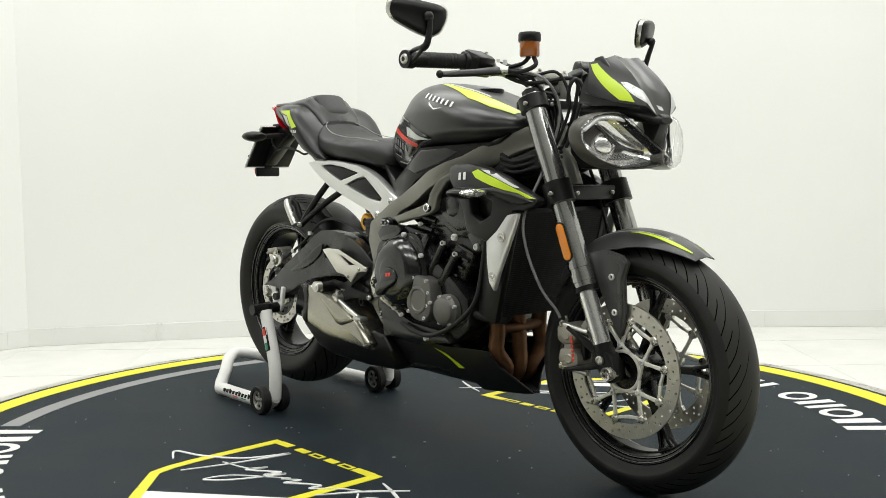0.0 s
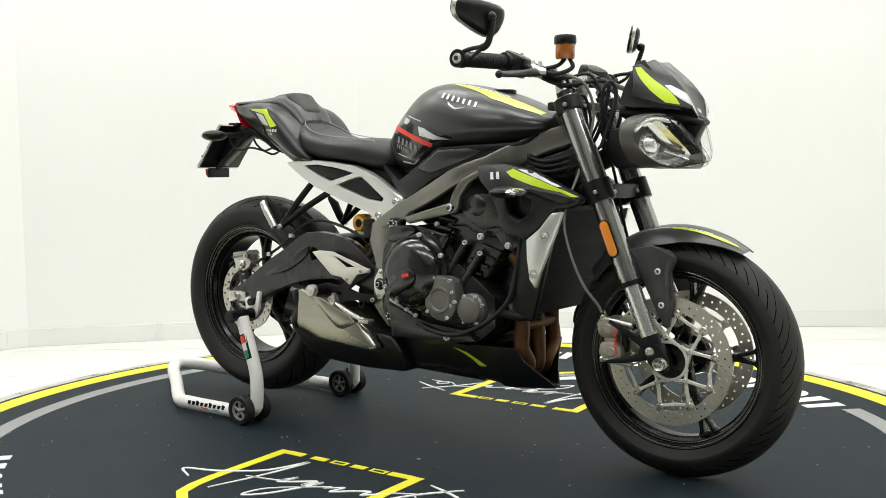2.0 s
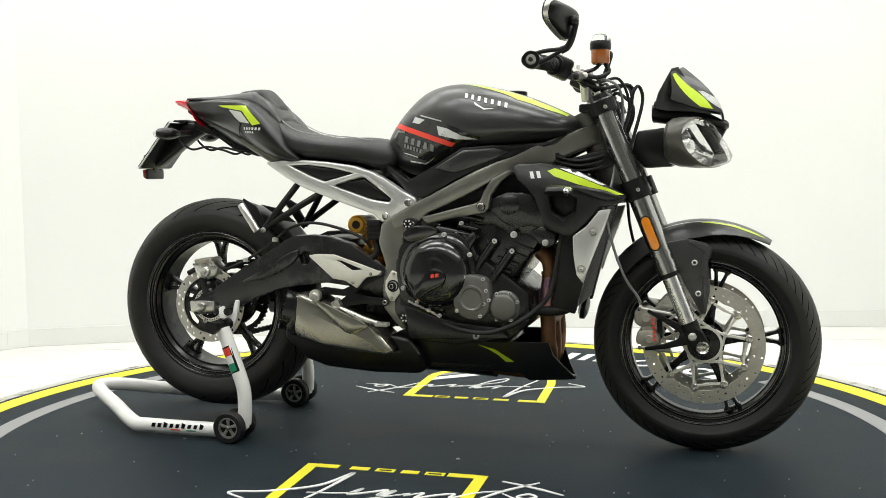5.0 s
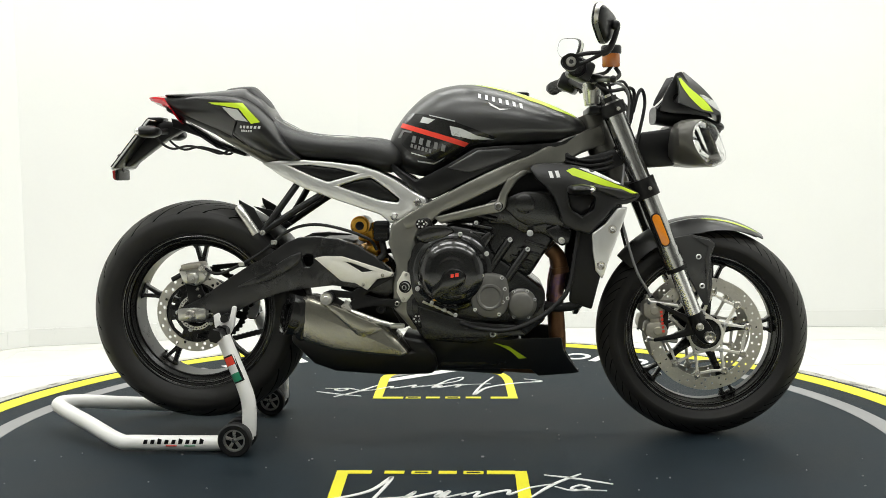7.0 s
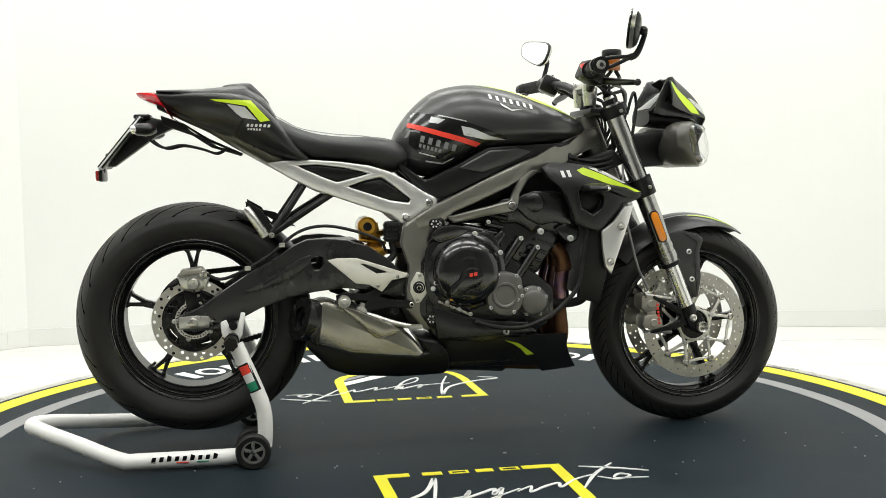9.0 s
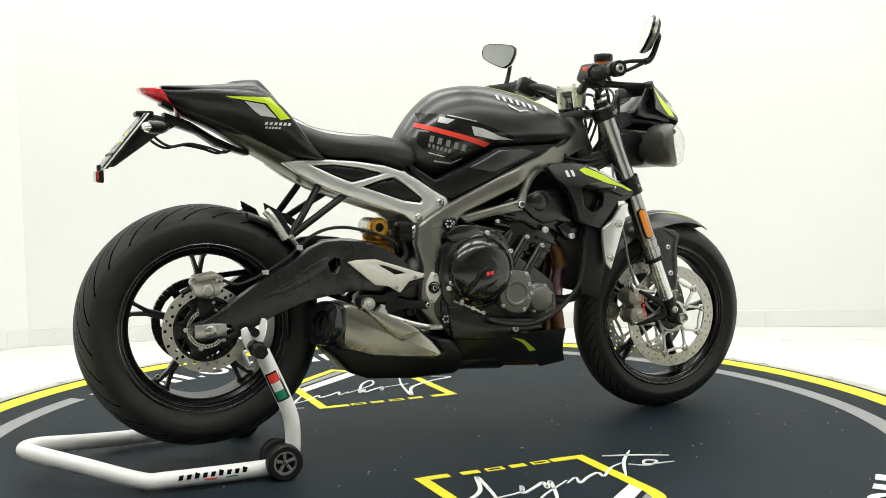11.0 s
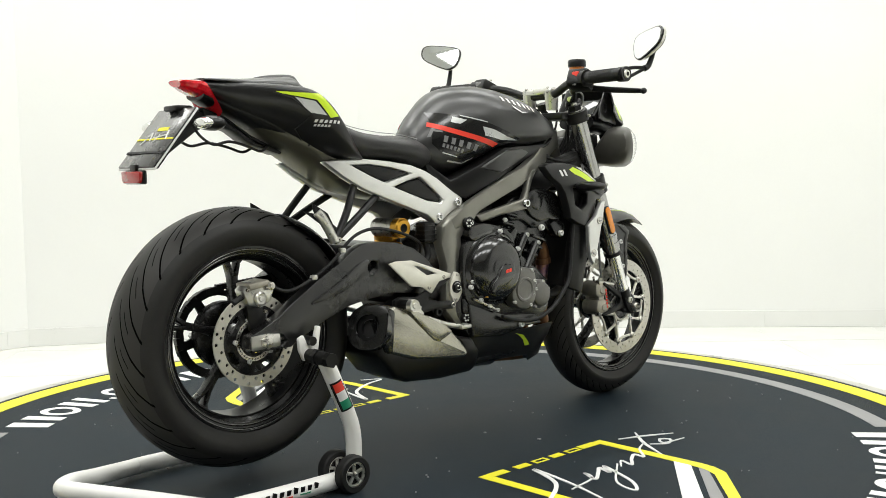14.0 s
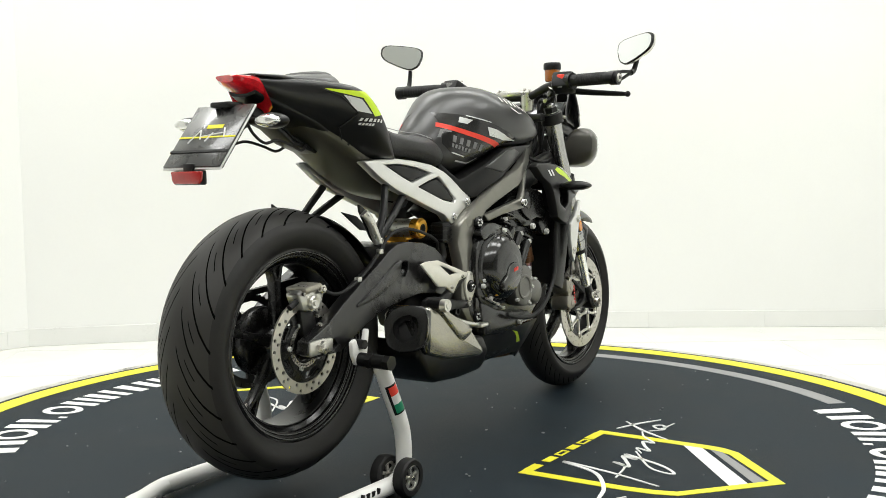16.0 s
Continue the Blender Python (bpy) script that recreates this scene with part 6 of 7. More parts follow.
part("airbox", slab([(-0.03, 0.63), (0.03, 0.60), (0.14, 0.60), (0.25, 0.65), (0.34, 0.66), (0.43, 0.73), (0.36, 0.80), (0.1, 0.74)], -0.092, 0.092, 0.01), PLASTIC, bike, "black airbox under the tank")
part("rear_linkage", slab([(-0.25, 0.40), (-0.20, 0.43), (-0.08, 0.42), (-0.06, 0.33), (-0.12, 0.30), (-0.22, 0.33)], -0.055, 0.055, 0.01), PLASTIC, bike, "black suspension linkage")
part("side_stand_bracket", slab([(-0.14, 0.40), (-0.10, 0.41), (-0.05, 0.33), (-0.09, 0.31)], -0.10, 0.12, 0.006), PLASTIC, bike)

# ---- exhaust ----
for k, y in enumerate((-0.085, 0.0, 0.085)):
    e = -0.05 if k == 0 else (0.0 if k == 1 else 0.045)
    part("header_pipe", tube([(0.315, y, 0.53), (0.338, y, 0.505), (0.345, y, 0.47)], 0.021, 18, 4), HEADER, bike, "heat-browned exhaust header")
    part("header_bend", tube([(0.345, y, 0.475), (0.336, y, 0.43), (0.332, y * 0.97, 0.38)], 0.0195, 18, 4), HEADER_BLUE, bike)
    part("header_lower", tube([(0.332, y * 0.97, 0.385), (0.335, y * 0.9, 0.34), (0.338, y * 0.8 + e * 0.3, 0.285), (0.338, e, 0.24), (0.322, e, 0.21), (0.29, e * 0.9, 0.195), (0.18, e * 0.7, 0.20)], 0.0205, 18, 6), HEADER, bike)
part("header_link", tube([(0.338, -0.08, 0.345), (0.343, 0.0, 0.34), (0.338, 0.08, 0.345)], 0.0145, 14, 3), HEADER, bike)
part("header_collar", tube([(0.342, -0.085, 0.478), (0.345, -0.085, 0.462)], 0.0245, 18, 1), HEADER, bike)
def can_bend(v):
    return Vector((v.x, v.y + 0.07 * max(0, v.x + 0.36) - 0.12 * max(0, 0.30 - v.z) * (v.y < -0.12), v.z))


steel_o = [(-0.377, 0.392), (-0.365, 0.402), (-0.335, 0.413), (-0.25, 0.378), (-0.131, 0.328), (-0.098, 0.298), (-0.064, 0.256), (-0.086, 0.246), (-0.18, 0.255), (-0.269, 0.266), (-0.352, 0.292), (-0.378, 0.33)]
can = part("silencer", slab(steel_o, -0.206, -0.08, 0.016, shape=can_bend, segments=3), EXH_STEEL, bike, "brushed steel stub silencer with black outlet", angle=28)
base_o = [(-0.38, 0.335), (-0.35, 0.30), (-0.26, 0.275), (-0.08, 0.252), (-0.062, 0.258), (-0.09, 0.30), (-0.03, 0.29), (0.0, 0.25), (0.008, 0.205), (-0.01, 0.189), (-0.135, 0.189), (-0.27, 0.203), (-0.325, 0.226), (-0.385, 0.29)]
part("silencer_base", slab(base_o, -0.196, -0.02, 0.016, shape=lambda v: Vector((v.x, v.y + 0.10 * max(0, v.x + 0.36) + 0.45 * max(0, 0.25 - v.z) * (v.y < -0.1), v.z)), segments=3), PLASTIC, can, "black silencer base", angle=28)
part("outlet_collar", slab([(-0.378, 0.397), (-0.36, 0.408), (-0.338, 0.404), (-0.348, 0.29), (-0.37, 0.297), (-0.381, 0.33)], -0.210, -0.09, 0.012, segments=2), GLOSS_BLACK, can)
ring_o = [(-0.044, 0.04), (-0.02, 0.05), (0.03, 0.042), (0.045, 0.02), (0.04, -0.03), (0.02, -0.046), (-0.03, -0.042), (-0.046, -0.015)]


def outlet(scale, inner, d0, d1, name, mat):
    o = soften([(a * scale, b * scale) for a, b in ring_o], 2)
    h = [soften([(a * inner, b * inner) for a, b in ring_o], 2)] if inner else []
    bm = slab(o, 0, 1, 0, h)
    for v in bm.verts:
        v.co = Vector((-(d0 + (d1 - d0) * v.co.y), v.co.x, v.co.z))
    bevelled(bm, 0.003 if inner else 0)
    bmesh.ops.transform(bm, matrix=Matrix.Translation((-0.378, -0.160, 0.354)) @ Matrix.Rotation(radians(24), 4, "Z") @ Matrix.Rotation(radians(16), 4, "Y"), verts=bm.verts)
    return part(name, bm, mat, can)


outlet(1.22, 0.72, -0.012, 0.026, "outlet_cap", GLOSS_BLACK)
outlet(0.84, 0.5, -0.01, 0.014, "outlet_sleeve", PLASTIC)
# solid dark plug that stands in for the shade deep in the bore
outlet(0.62, 0, -0.01, 0.004, "outlet_bore", RUBBER)
part("heat_shield", slab([(-0.30, 0.402), (-0.25, 0.384), (-0.16, 0.342), (-0.135, 0.325), (-0.15, 0.315), (-0.185, 0.302), (-0.205, 0.308), (-0.26, 0.36)], -0.213, -0.155, 0.005, shape=can_bend), EXH_STEEL, can)
part("collector", tube([(-0.03, -0.06, 0.235), (0.08, -0.04, 0.225), (0.18, 0.0, 0.21)], 0.045, 20, 4), PLASTIC, bike, "dark exhaust collector box")

# ---- belly pan ----
pan = [(-0.028, 0.300), (0.05, 0.298), (0.114, 0.290), (0.20, 0.287), (0.262, 0.290), (0.345, 0.288), (0.352, 0.25), (0.372, 0.215), (0.402, 0.172), (0.38, 0.170), (0.283, 0.174), (0.262, 0.195), (0.15, 0.200), (0.005, 0.196), (-0.015, 0.22), (-0.02, 0.26)]


def pan_bend(s):
    def f(v):
        k = (v.z - 0.17) / 0.12
        w = max(0.014, 0.085 + 0.062 * min(1, max(0, k)) - 0.22 * max(0, v.x - 0.235) - 0.9 * max(0, v.x - 0.345))
        return Vector((v.x, s * (w + abs(v.y) - 0.1), v.z))
    return f


pans = []
for s in (-1, 1):
    pans.append(part("belly_pan", slab(pan, 0.092, 0.1, 0.003, shape=pan_bend(s)), PANEL_BLACK, bike, "matt black belly pan with lime flash", angle=30))
part("belly_floor", slab([(0.0, 0.197), (0.262, 0.197), (0.285, 0.178), (0.40, 0.174), (0.40, 0.18), (0.29, 0.186), (0.265, 0.206), (0.0, 0.206)], -0.088, 0.088, 0.001, shape=lambda v: Vector((v.x, v.y * max(0.1, 1 - 2.6 * max(0, v.x - 0.235) - 9 * max(0, v.x - 0.345)), v.z))), PLASTIC, bike)

# ---- radiator and shrouds ----
fins = material("radiator_core", (0.010, 0.010, 0.010), 0.6, spec=0.3, vary=0.4, scale=60)
rad = part("radiator", slab([(0.455, 0.655), (0.487, 0.645), (0.418, 0.385), (0.388, 0.392)], -0.165, 0.165, 0.004), fins, bike, "black finned radiator")
bm = bmesh.new()
for k in range(52):
    t = (k + 0.5) / 52
    x, z = 0.487 - 0.069 * t + 0.0015, 0.645 - 0.26 * t
    box(x - 0.004, x + 0.0015, -0.15, 0.15, z - 0.0012, z + 0.0012, 0, bm)
tagged(part("radiator_core", bm, fins, rad), kind="stuff")
for s in (-1, 1):
    part("radiator_tank", slab([(0.424, 0.662), (0.494, 0.65), (0.422, 0.372), (0.362, 0.392), (0.372, 0.52), (0.40, 0.60)], s * 0.15, s * 0.172, 0.005), PLASTIC, rad)
    sh_o = [(0.257, 0.752), (0.275, 0.762), (0.339, 0.763), (0.40, 0.752), (0.45, 0.732), (0.545, 0.682), (0.552, 0.674), (0.54, 0.662), (0.515, 0.652), (0.487, 0.65), (0.455, 0.61), (0.414, 0.574), (0.375, 0.585), (0.345, 0.60), (0.335, 0.64), (0.32, 0.675), (0.30, 0.70), (0.275, 0.72)]
    hole = [(0.355, 0.69), (0.40, 0.685), (0.43, 0.672), (0.425, 0.64), (0.395, 0.622), (0.365, 0.64)]

    def shroud_bend(v, s=s):
        k = max(0.0, v.x - 0.40)
        top = max(0.0, v.z - 0.70)
        return Vector((v.x, s * (abs(v.y) - 0.25 * k - 0.35 * top - 0.10 * max(0, 0.30 - v.x)), v.z))
    shr = part("radiator_shroud", slab(sh_o, s * 0.165, s * 0.198, 0.006, (hole,), shape=shroud_bend), PANEL_BLACK, bike, "matt black radiator shroud with lime stripe", angle=30)
    part("shroud_duct", slab([(0.345, 0.70), (0.44, 0.685), (0.44, 0.63), (0.395, 0.61), (0.35, 0.63)], s * 0.14, s * 0.165, 0.003), PLASTIC, shr)
    part("shroud_lip", slab([(0.36, 0.700), (0.43, 0.690), (0.50, 0.664), (0.545, 0.672), (0.50, 0.692), (0.43, 0.706)], s * 0.172, s * 0.206, 0.006, shape=shroud_bend), PANEL_BLACK, shr)
    wh = [(0.515, 0.646), (0.487, 0.642), (0.455, 0.602), (0.42, 0.576), (0.422, 0.53), (0.430, 0.478), (0.447, 0.456), (0.462, 0.50), (0.482, 0.551), (0.50, 0.598)]
    wp = part("radiator_guard", slab(wh, s * 0.186, s * 0.201, 0.004, shape=lambda v, s=s: Vector((v.x, v.y - s * 0.28 * max(0, v.x - 0.47), v.z))), SILVER_PAINT, bike, "silver radiator side guard")
    for x, z in ((0.473, 0.588), (0.443, 0.492)):
        part("guard_washer", aim_mesh(lathe([(0.004, 0.0005), (0.0065, 0.0015), (0.0115, 0.0012), (0.0115, -0.002)], 20), (x, s * 0.2015, z), (0, s, 0)), STEEL, wp)
        bolt(wp, (x, s * 0.2015, z), (0, s, 0), 0.0065, 0.004, ZINC)
    # indicator on the shroud
    ind = part("front_indicator", loft_c([(0.355, 0.685, 0.70, 0.02, 0.6925, 2, 2, s * 0.235), (0.365, 0.68, 0.705, 0.042, 0.6925, 2, 2, s * 0.238), (0.39, 0.678, 0.707, 0.05, 0.6925, 2, 2, s * 0.236), (0.41, 0.681, 0.704, 0.045, 0.6925, 2, 2, s * 0.234)], 24, 4), PLASTIC, bike, "black front indicator with clear lens")
    part("indicator_lens", loft_c([(0.4095, 0.6815, 0.7035, 0.0445, 0.6925, 2, 2, s * 0.234), (0.42, 0.683, 0.702, 0.038, 0.6925, 2, 2, s * 0.233), (0.425, 0.687, 0.698, 0.022, 0.6925, 2, 2, s * 0.232)], 24, 3), REFLECTOR, ind, "clear indicator lens")
    part("indicator_stem", tube([(0.39, s * 0.15, 0.692), (0.388, s * 0.2, 0.6925)], 0.009, 12, 1), RUBBER, ind)
    # intake duct beside the steering head
    part("air_duct", slab([(0.345, 0.745), (0.40, 0.775), (0.49, 0.80), (0.52, 0.76), (0.46, 0.735)], s * 0.07, s * 0.10, 0.006), PLASTIC, bike)
part("lower_hose", tube([(0.41, -0.11, 0.40), (0.385, -0.10, 0.375), (0.33, -0.105, 0.37), (0.27, -0.13, 0.385)], 0.0125, 14, 5), RUBBER, bike)
part("horn", aim_mesh(lathe([(0, 0.012), (0.02, 0.012), (0.034, 0.006), (0.036, -0.006), (0.02, -0.014)], 28), (0.405, 0.12, 0.355), (1, 0, -0.2)), PLASTIC, bike, "black round horn")

# ---- footrests ----
part("dipstick", box(0.0, 0.012, -0.188, -0.17, 0.398, 0.41, 0.002), GOLD, engine)
part("gear_cover", slab([(-0.06, 0.40), (-0.02, 0.405), (0.02, 0.385), (0.06, 0.362), (0.05, 0.345), (-0.03, 0.345), (-0.06, 0.36)], -0.158, -0.13, 0.005), ENGINE_BLACK, engine)
for x, z in ((0.028, 0.372), (0.058, 0.358), (-0.005, 0.392), (-0.036, 0.445)):
    bolt(engine, (x, -0.172, z), (0, -1, 0), 0.0065, 0.005, ZINC)
for k in range(4):
    part("reservoir_rib", box(-0.167, -0.123, -0.127, -0.083, 0.562 + 0.012 * k, 0.565 + 0.012 * k, 0.001), PLASTIC, bike)
for s in (-1, 1):
    heel_o = [(-0.335, 0.513), (-0.31, 0.518), (-0.258, 0.517), (-0.19, 0.495), (-0.122, 0.472), (-0.128, 0.462), (-0.165, 0.455), (-0.192, 0.425), (-0.225, 0.445), (-0.262, 0.45)]
    heel_h = [(-0.25, 0.502), (-0.235, 0.50), (-0.175, 0.477), (-0.205, 0.474)]
    hl = part("heel_guard", slab([(x + 0.012, z) for x, z in heel_o], s * 0.158, s * 0.166, 0.0025, ([(x + 0.012, z) for x, z in heel_h],)), HEEL_ALU, bike, "satin aluminium heel guard")
    for p in ((-0.138, 0.466), (-0.19, 0.442)):
        bolt(hl, (p[0], s * 0.167, p[1]), (0, s, 0), 0.0055, 0.003, STEEL)
    hang = [(-0.118, 0.476), (-0.106, 0.472), (-0.108, 0.458), (-0.17, 0.425), (-0.188, 0.412), (-0.15, 0.402), (-0.10, 0.398), (-0.092, 0.386), (-0.10, 0.376), (-0.16, 0.382), (-0.205, 0.375), (-0.235, 0.362), (-0.26, 0.38), (-0.30, 0.395), (-0.302, 0.418), (-0.28, 0.426), (-0.225, 0.42), (-0.18, 0.44)]
    win = [(-0.265, 0.405), (-0.215, 0.402), (-0.235, 0.386)]
    fh = part("footrest_hanger", slab(hang, s * 0.148, s * 0.160, 0.003, (win,)), PLASTIC, bike, "black rider footrest hanger")
    bolt(fh, (-0.114, s * 0.161, 0.468), (0, s, 0), 0.008, 0.004, STEEL)
    bolt(fh, (-0.10, s * 0.161, 0.388), (0, s, 0), 0.008, 0.004, STEEL)
    peg = part("footrest", tube([(-0.282, s * 0.15, 0.407), (-0.284, s * 0.215, 0.408)], 0.0135, 16, 1), PLASTIC, fh)
    part("footrest_end", aim_mesh(lathe([(0, 0.006), (0.006, 0.006), (0.008, 0.004), (0.0155, 0.005), (0.0165, 0.0), (0.0165, -0.012)], 20), (-0.284, s * 0.213, 0.408), (0, s, 0)), ALU, fh, "silver footrest end")
    lev = part("foot_lever", tube([(-0.24, s * 0.172, 0.372), (-0.20, s * 0.178, 0.36), (-0.15, s * 0.184, 0.343), (-0.105, s * 0.192, 0.333)], (0.0085, 0.0065), 10, 5), ALU, bike, "polished aluminium foot lever")
    part("lever_pivot", tube([(-0.238, s * 0.145, 0.375), (-0.238, s * 0.182, 0.375)], 0.0155, 14, 1), ALU, lev)
    part("lever_link", tube([(-0.24, s * 0.175, 0.375), (-0.232, s * 0.172, 0.398)], 0.008, 10, 1), ALU, lev)
    part("lever_tip", box(-0.115, -0.078, s * 0.195 - 0.014, s * 0.195 + 0.014, 0.327, 0.338, 0.003), ALU, lev)
    bolt(fh, (-0.145, s * 0.15, 0.372), (0, s, 0), 0.015, 0.006, PLASTIC)

# ---- hoses and cables ----
part("brake_hose", tube([(0.45, -0.13, 0.985), (0.52, -0.10, 0.96), (0.53, -0.06, 0.88), (0.515, -0.10, 0.75), (0.50, -0.15, 0.64), (0.515, -0.158, 0.56), (0.545, -0.14, 0.47), (0.575, -0.12, 0.42), (0.585, -0.115, 0.40)], 0.0035, 8, 7), GREY_DECAL, bike, "grey front brake hose looping past the fork")
part("brake_hose", tube([(0.53, -0.03, 0.86), (0.53, 0.05, 0.75), (0.53, 0.12, 0.60), (0.56, 0.13, 0.48), (0.585, 0.115, 0.41)], 0.0042, 8, 7), RUBBER, bike)
for k, (dx, dy, top) in enumerate(((0.52, -0.06, 1.0), (0.545, -0.03, 0.985), (0.53, 0.04, 0.99), (0.50, 0.09, 0.975))):
    part("cable", tube([(0.41, -0.16 if k < 2 else 0.16, 0.985), (0.47, -0.11 if k < 2 else 0.11, top - 0.03), (dx, dy, top - 0.02), (0.545, dy * 0.7, 0.91), (0.52, dy * 0.8, 0.83), (0.47, dy * 0.6, 0.77)], 0.005 if k % 2 else 0.0038, 8, 7), RUBBER, bike, "black control cable")
# short loom between the switches and the steering head
for s in (-1, 1):
    for k in range(4):
        part("switch_cable", tube([(0.395 + 0.008 * k, s * 0.185, 0.992 - 0.006 * k), (0.43 + 0.012 * k, s * (0.15 - 0.01 * k), 0.975 + 0.008 * (k % 2)), (0.455 + 0.01 * k, s * (0.11 - 0.012 * k), 0.955 - 0.006 * k), (0.478 + 0.008 * k, s * (0.075 - 0.008 * k), 0.925), (0.495 + 0.006 * k, s * (0.06 - 0.006 * k), 0.86), (0.50, s * 0.055, 0.80)], 0.0032 + 0.0008 * (k % 2), 8, 6), RUBBER, bike)
    part("cable_clip", tube([(0.47, s * 0.088, 0.948), (0.482, s * 0.075, 0.938)], 0.011, 10, 1), PLASTIC, bike)
    part("lever_adjuster", tube([(0.432, s * 0.165, 0.984), (0.446, s * 0.152, 0.984)], 0.009, 12, 1), ALU, bike)
part("clutch_cable", tube([(0.545, -0.05, 0.90), (0.556, -0.055, 0.945), (0.568, -0.045, 0.962), (0.578, -0.035, 0.94), (0.575, -0.04, 0.90), (0.55, -0.06, 0.80)], 0.0045, 8, 7), RUBBER, bike)
for k in range(3):
    part("wiring_tube", tube([(0.36, -0.09, 0.755 + 0.012 * k), (0.42, -0.105, 0.742 + 0.013 * k), (0.48, -0.10, 0.752 + 0.014 * k), (0.53, -0.05, 0.78 + 0.012 * k)], 0.0045, 8, 5), RUBBER, bike)
part("ignition_switch", tube([(0.452, 0, 0.93), (0.445, 0, 0.948)], 0.018, 16, 1), PLASTIC, bike)

# ---- decals: plain shapes in their colours ----
tt = tree_of([tank])


def decal(pts, mat, tree, parent, side=-1, top=False, lift=0.0012, name="decal"):
    return part(name, drape(pts, tree, lift, side, top), mat, parent, angle=80)


def bars(x0, z0, x1, z1, n, h, fill, mat, tree, parent, side=-1, slant=0.25, lift=0.0024):
    """A row of short bars that stands in for lettering."""
    for k in range(n):
        a, b = (k + 0.5 - fill / 2) / n, (k + 0.5 + fill / 2) / n
        xa, za, xb, zb = x0 + (x1 - x0) * a, z0 + (z1 - z0) * a, x0 + (x1 - x0) * b, z0 + (z1 - z0) * b
        o = [(xa, za), (xb, zb), (xb + slant * h, zb + h), (xa + slant * h, za + h)]
        decal(o, mat, tree, parent, side, lift=lift, name="printed_bar")


for s in (-1, 1):
    decal([(-0.078, 0.905), (-0.02, 0.898), (0.06, 0.876), (0.17, 0.832), (0.16, 0.826), (0.10, 0.812), (0.06, 0.785), (0.02, 0.77), (-0.06, 0.79), (-0.09, 0.82)], GLOSS_BLACK, tt, tank, s)
    decal([(-0.087, 0.877), (0.02, 0.844), (0.098, 0.819), (0.085, 0.809), (0.0, 0.836), (-0.093, 0.865)], RED_DECAL, tt, tank, s, lift=0.002)
    decal([(0.046, 0.865), (0.075, 0.858), (0.12, 0.838), (0.165, 0.8285), (0.105, 0.829), (0.052, 0.840)], SILVER_DECAL, tt, tank, s, lift=0.0027)
    decal([(-0.028, 0.892), (0.006, 0.883), (-0.012, 0.872), (-0.036, 0.877)], SILVER_DECAL, tt, tank, s, lift=0.0027)
    decal([(-0.01, 0.897), (0.06, 0.8785), (0.06, 0.8755), (-0.01, 0.894)], SILVER_DECAL, tt, tank, s, lift=0.002)
    decal([(-0.062, 0.797), (-0.02, 0.785), (-0.02, 0.782), (-0.062, 0.794)], SILVER_DECAL, tt, tank, s, lift=0.002)
    decal([(-0.045, 0.775), (0.0, 0.768), (0.03, 0.782), (0.025, 0.777), (0.0, 0.764), (-0.045, 0.771)], SILVER_DECAL, tt, tank, s, lift=0.002)
    bars(-0.066, 0.826, 0.036, 0.796, 5, 0.017, 0.5, GREY_DECAL, tt, tank, s)
    decal([(-0.10, 0.836), (-0.086, 0.858), (-0.06, 0.854), (-0.06, 0.849), (-0.082, 0.852), (-0.092, 0.836)], GREY_DECAL, tt, tank, s, lift=0.0024)
    bars(-0.066, 0.811, -0.005, 0.793, 6, 0.010, 0.62, GREY_DECAL, tt, tank, s)
    bars(0.118, 0.938, 0.246, 0.905, 7, 0.013, 0.42, WHITE_DECAL, tt, tank, s, slant=-0.1)
    decal([(0.15, 0.925), (0.18, 0.907), (0.21, 0.906), (0.18, 0.903), (0.155, 0.916)], WHITE_DECAL, tt, tank, s, lift=0.0024)
    decal([(0.085, s * 0.058), (0.20, s * 0.076), (0.30, s * 0.066), (0.388, s * 0.042), (0.385, s * 0.07), (0.33, s * 0.10), (0.26, s * 0.112), (0.16, s * 0.085)], LIME, tt, tank, s, top=True)
    decal([(0.075, s * 0.05), (0.20, s * 0.063), (0.29, s * 0.055), (0.29, s * 0.063), (0.20, s * 0.073), (0.085, s * 0.056)], SILVER_DECAL, tt, tank, s, top=True)
    tl = tree_of([tail])
    decal([(-0.615, 0.938), (-0.512, 0.932), (-0.464, 0.880), (-0.488, 0.876), (-0.522, 0.918), (-0.60, 0.932)], LIME, tl, tail, s)
    decal([(-0.572, 0.924), (-0.526, 0.915), (-0.497, 0.882), (-0.538, 0.889)], SILVER_DECAL, tl, tail, s)
    bars(-0.525, 0.867, -0.462, 0.862, 6, 0.007, 0.6, WHITE_DECAL, tl, tail, s)
    bars(-0.522, 0.858, -0.486, 0.855, 5, 0.005, 0.7, WHITE_DECAL, tl, tail, s)
    sr = [o for o in bike.children if o.name.startswith("radiator_shroud")]
    shr = [o for o in sr if (sum(v.co.y for v in o.data.vertices) < 0) == (s < 0)][0]
    ts = tree_of([shr])
    decal([(0.353, 0.742), (0.372, 0.7495), (0.43, 0.728), (0.545, 0.680), (0.53, 0.680), (0.43, 0.708), (0.37, 0.729)], LIME, ts, shr, s)
    decal([(0.385, 0.7485), (0.42, 0.744), (0.50, 0.704), (0.49, 0.7045), (0.43, 0.7295)], SILVER_DECAL, ts, shr, s, lift=0.0016)
    bars(0.308, 0.722, 0.342, 0.724, 2, 0.018, 0.55, WHITE_DECAL, ts, shr, s, slant=-0.3)
    pan_ob = pans[0 if s < 0 else 1]
    tp = tree_of([pan_ob])
    decal([(0.158, 0.279), (0.20, 0.268), (0.235, 0.243), (0.25, 0.231), (0.228, 0.230), (0.208, 0.251), (0.185, 0.266)], LIME, tp, pan_ob, s)


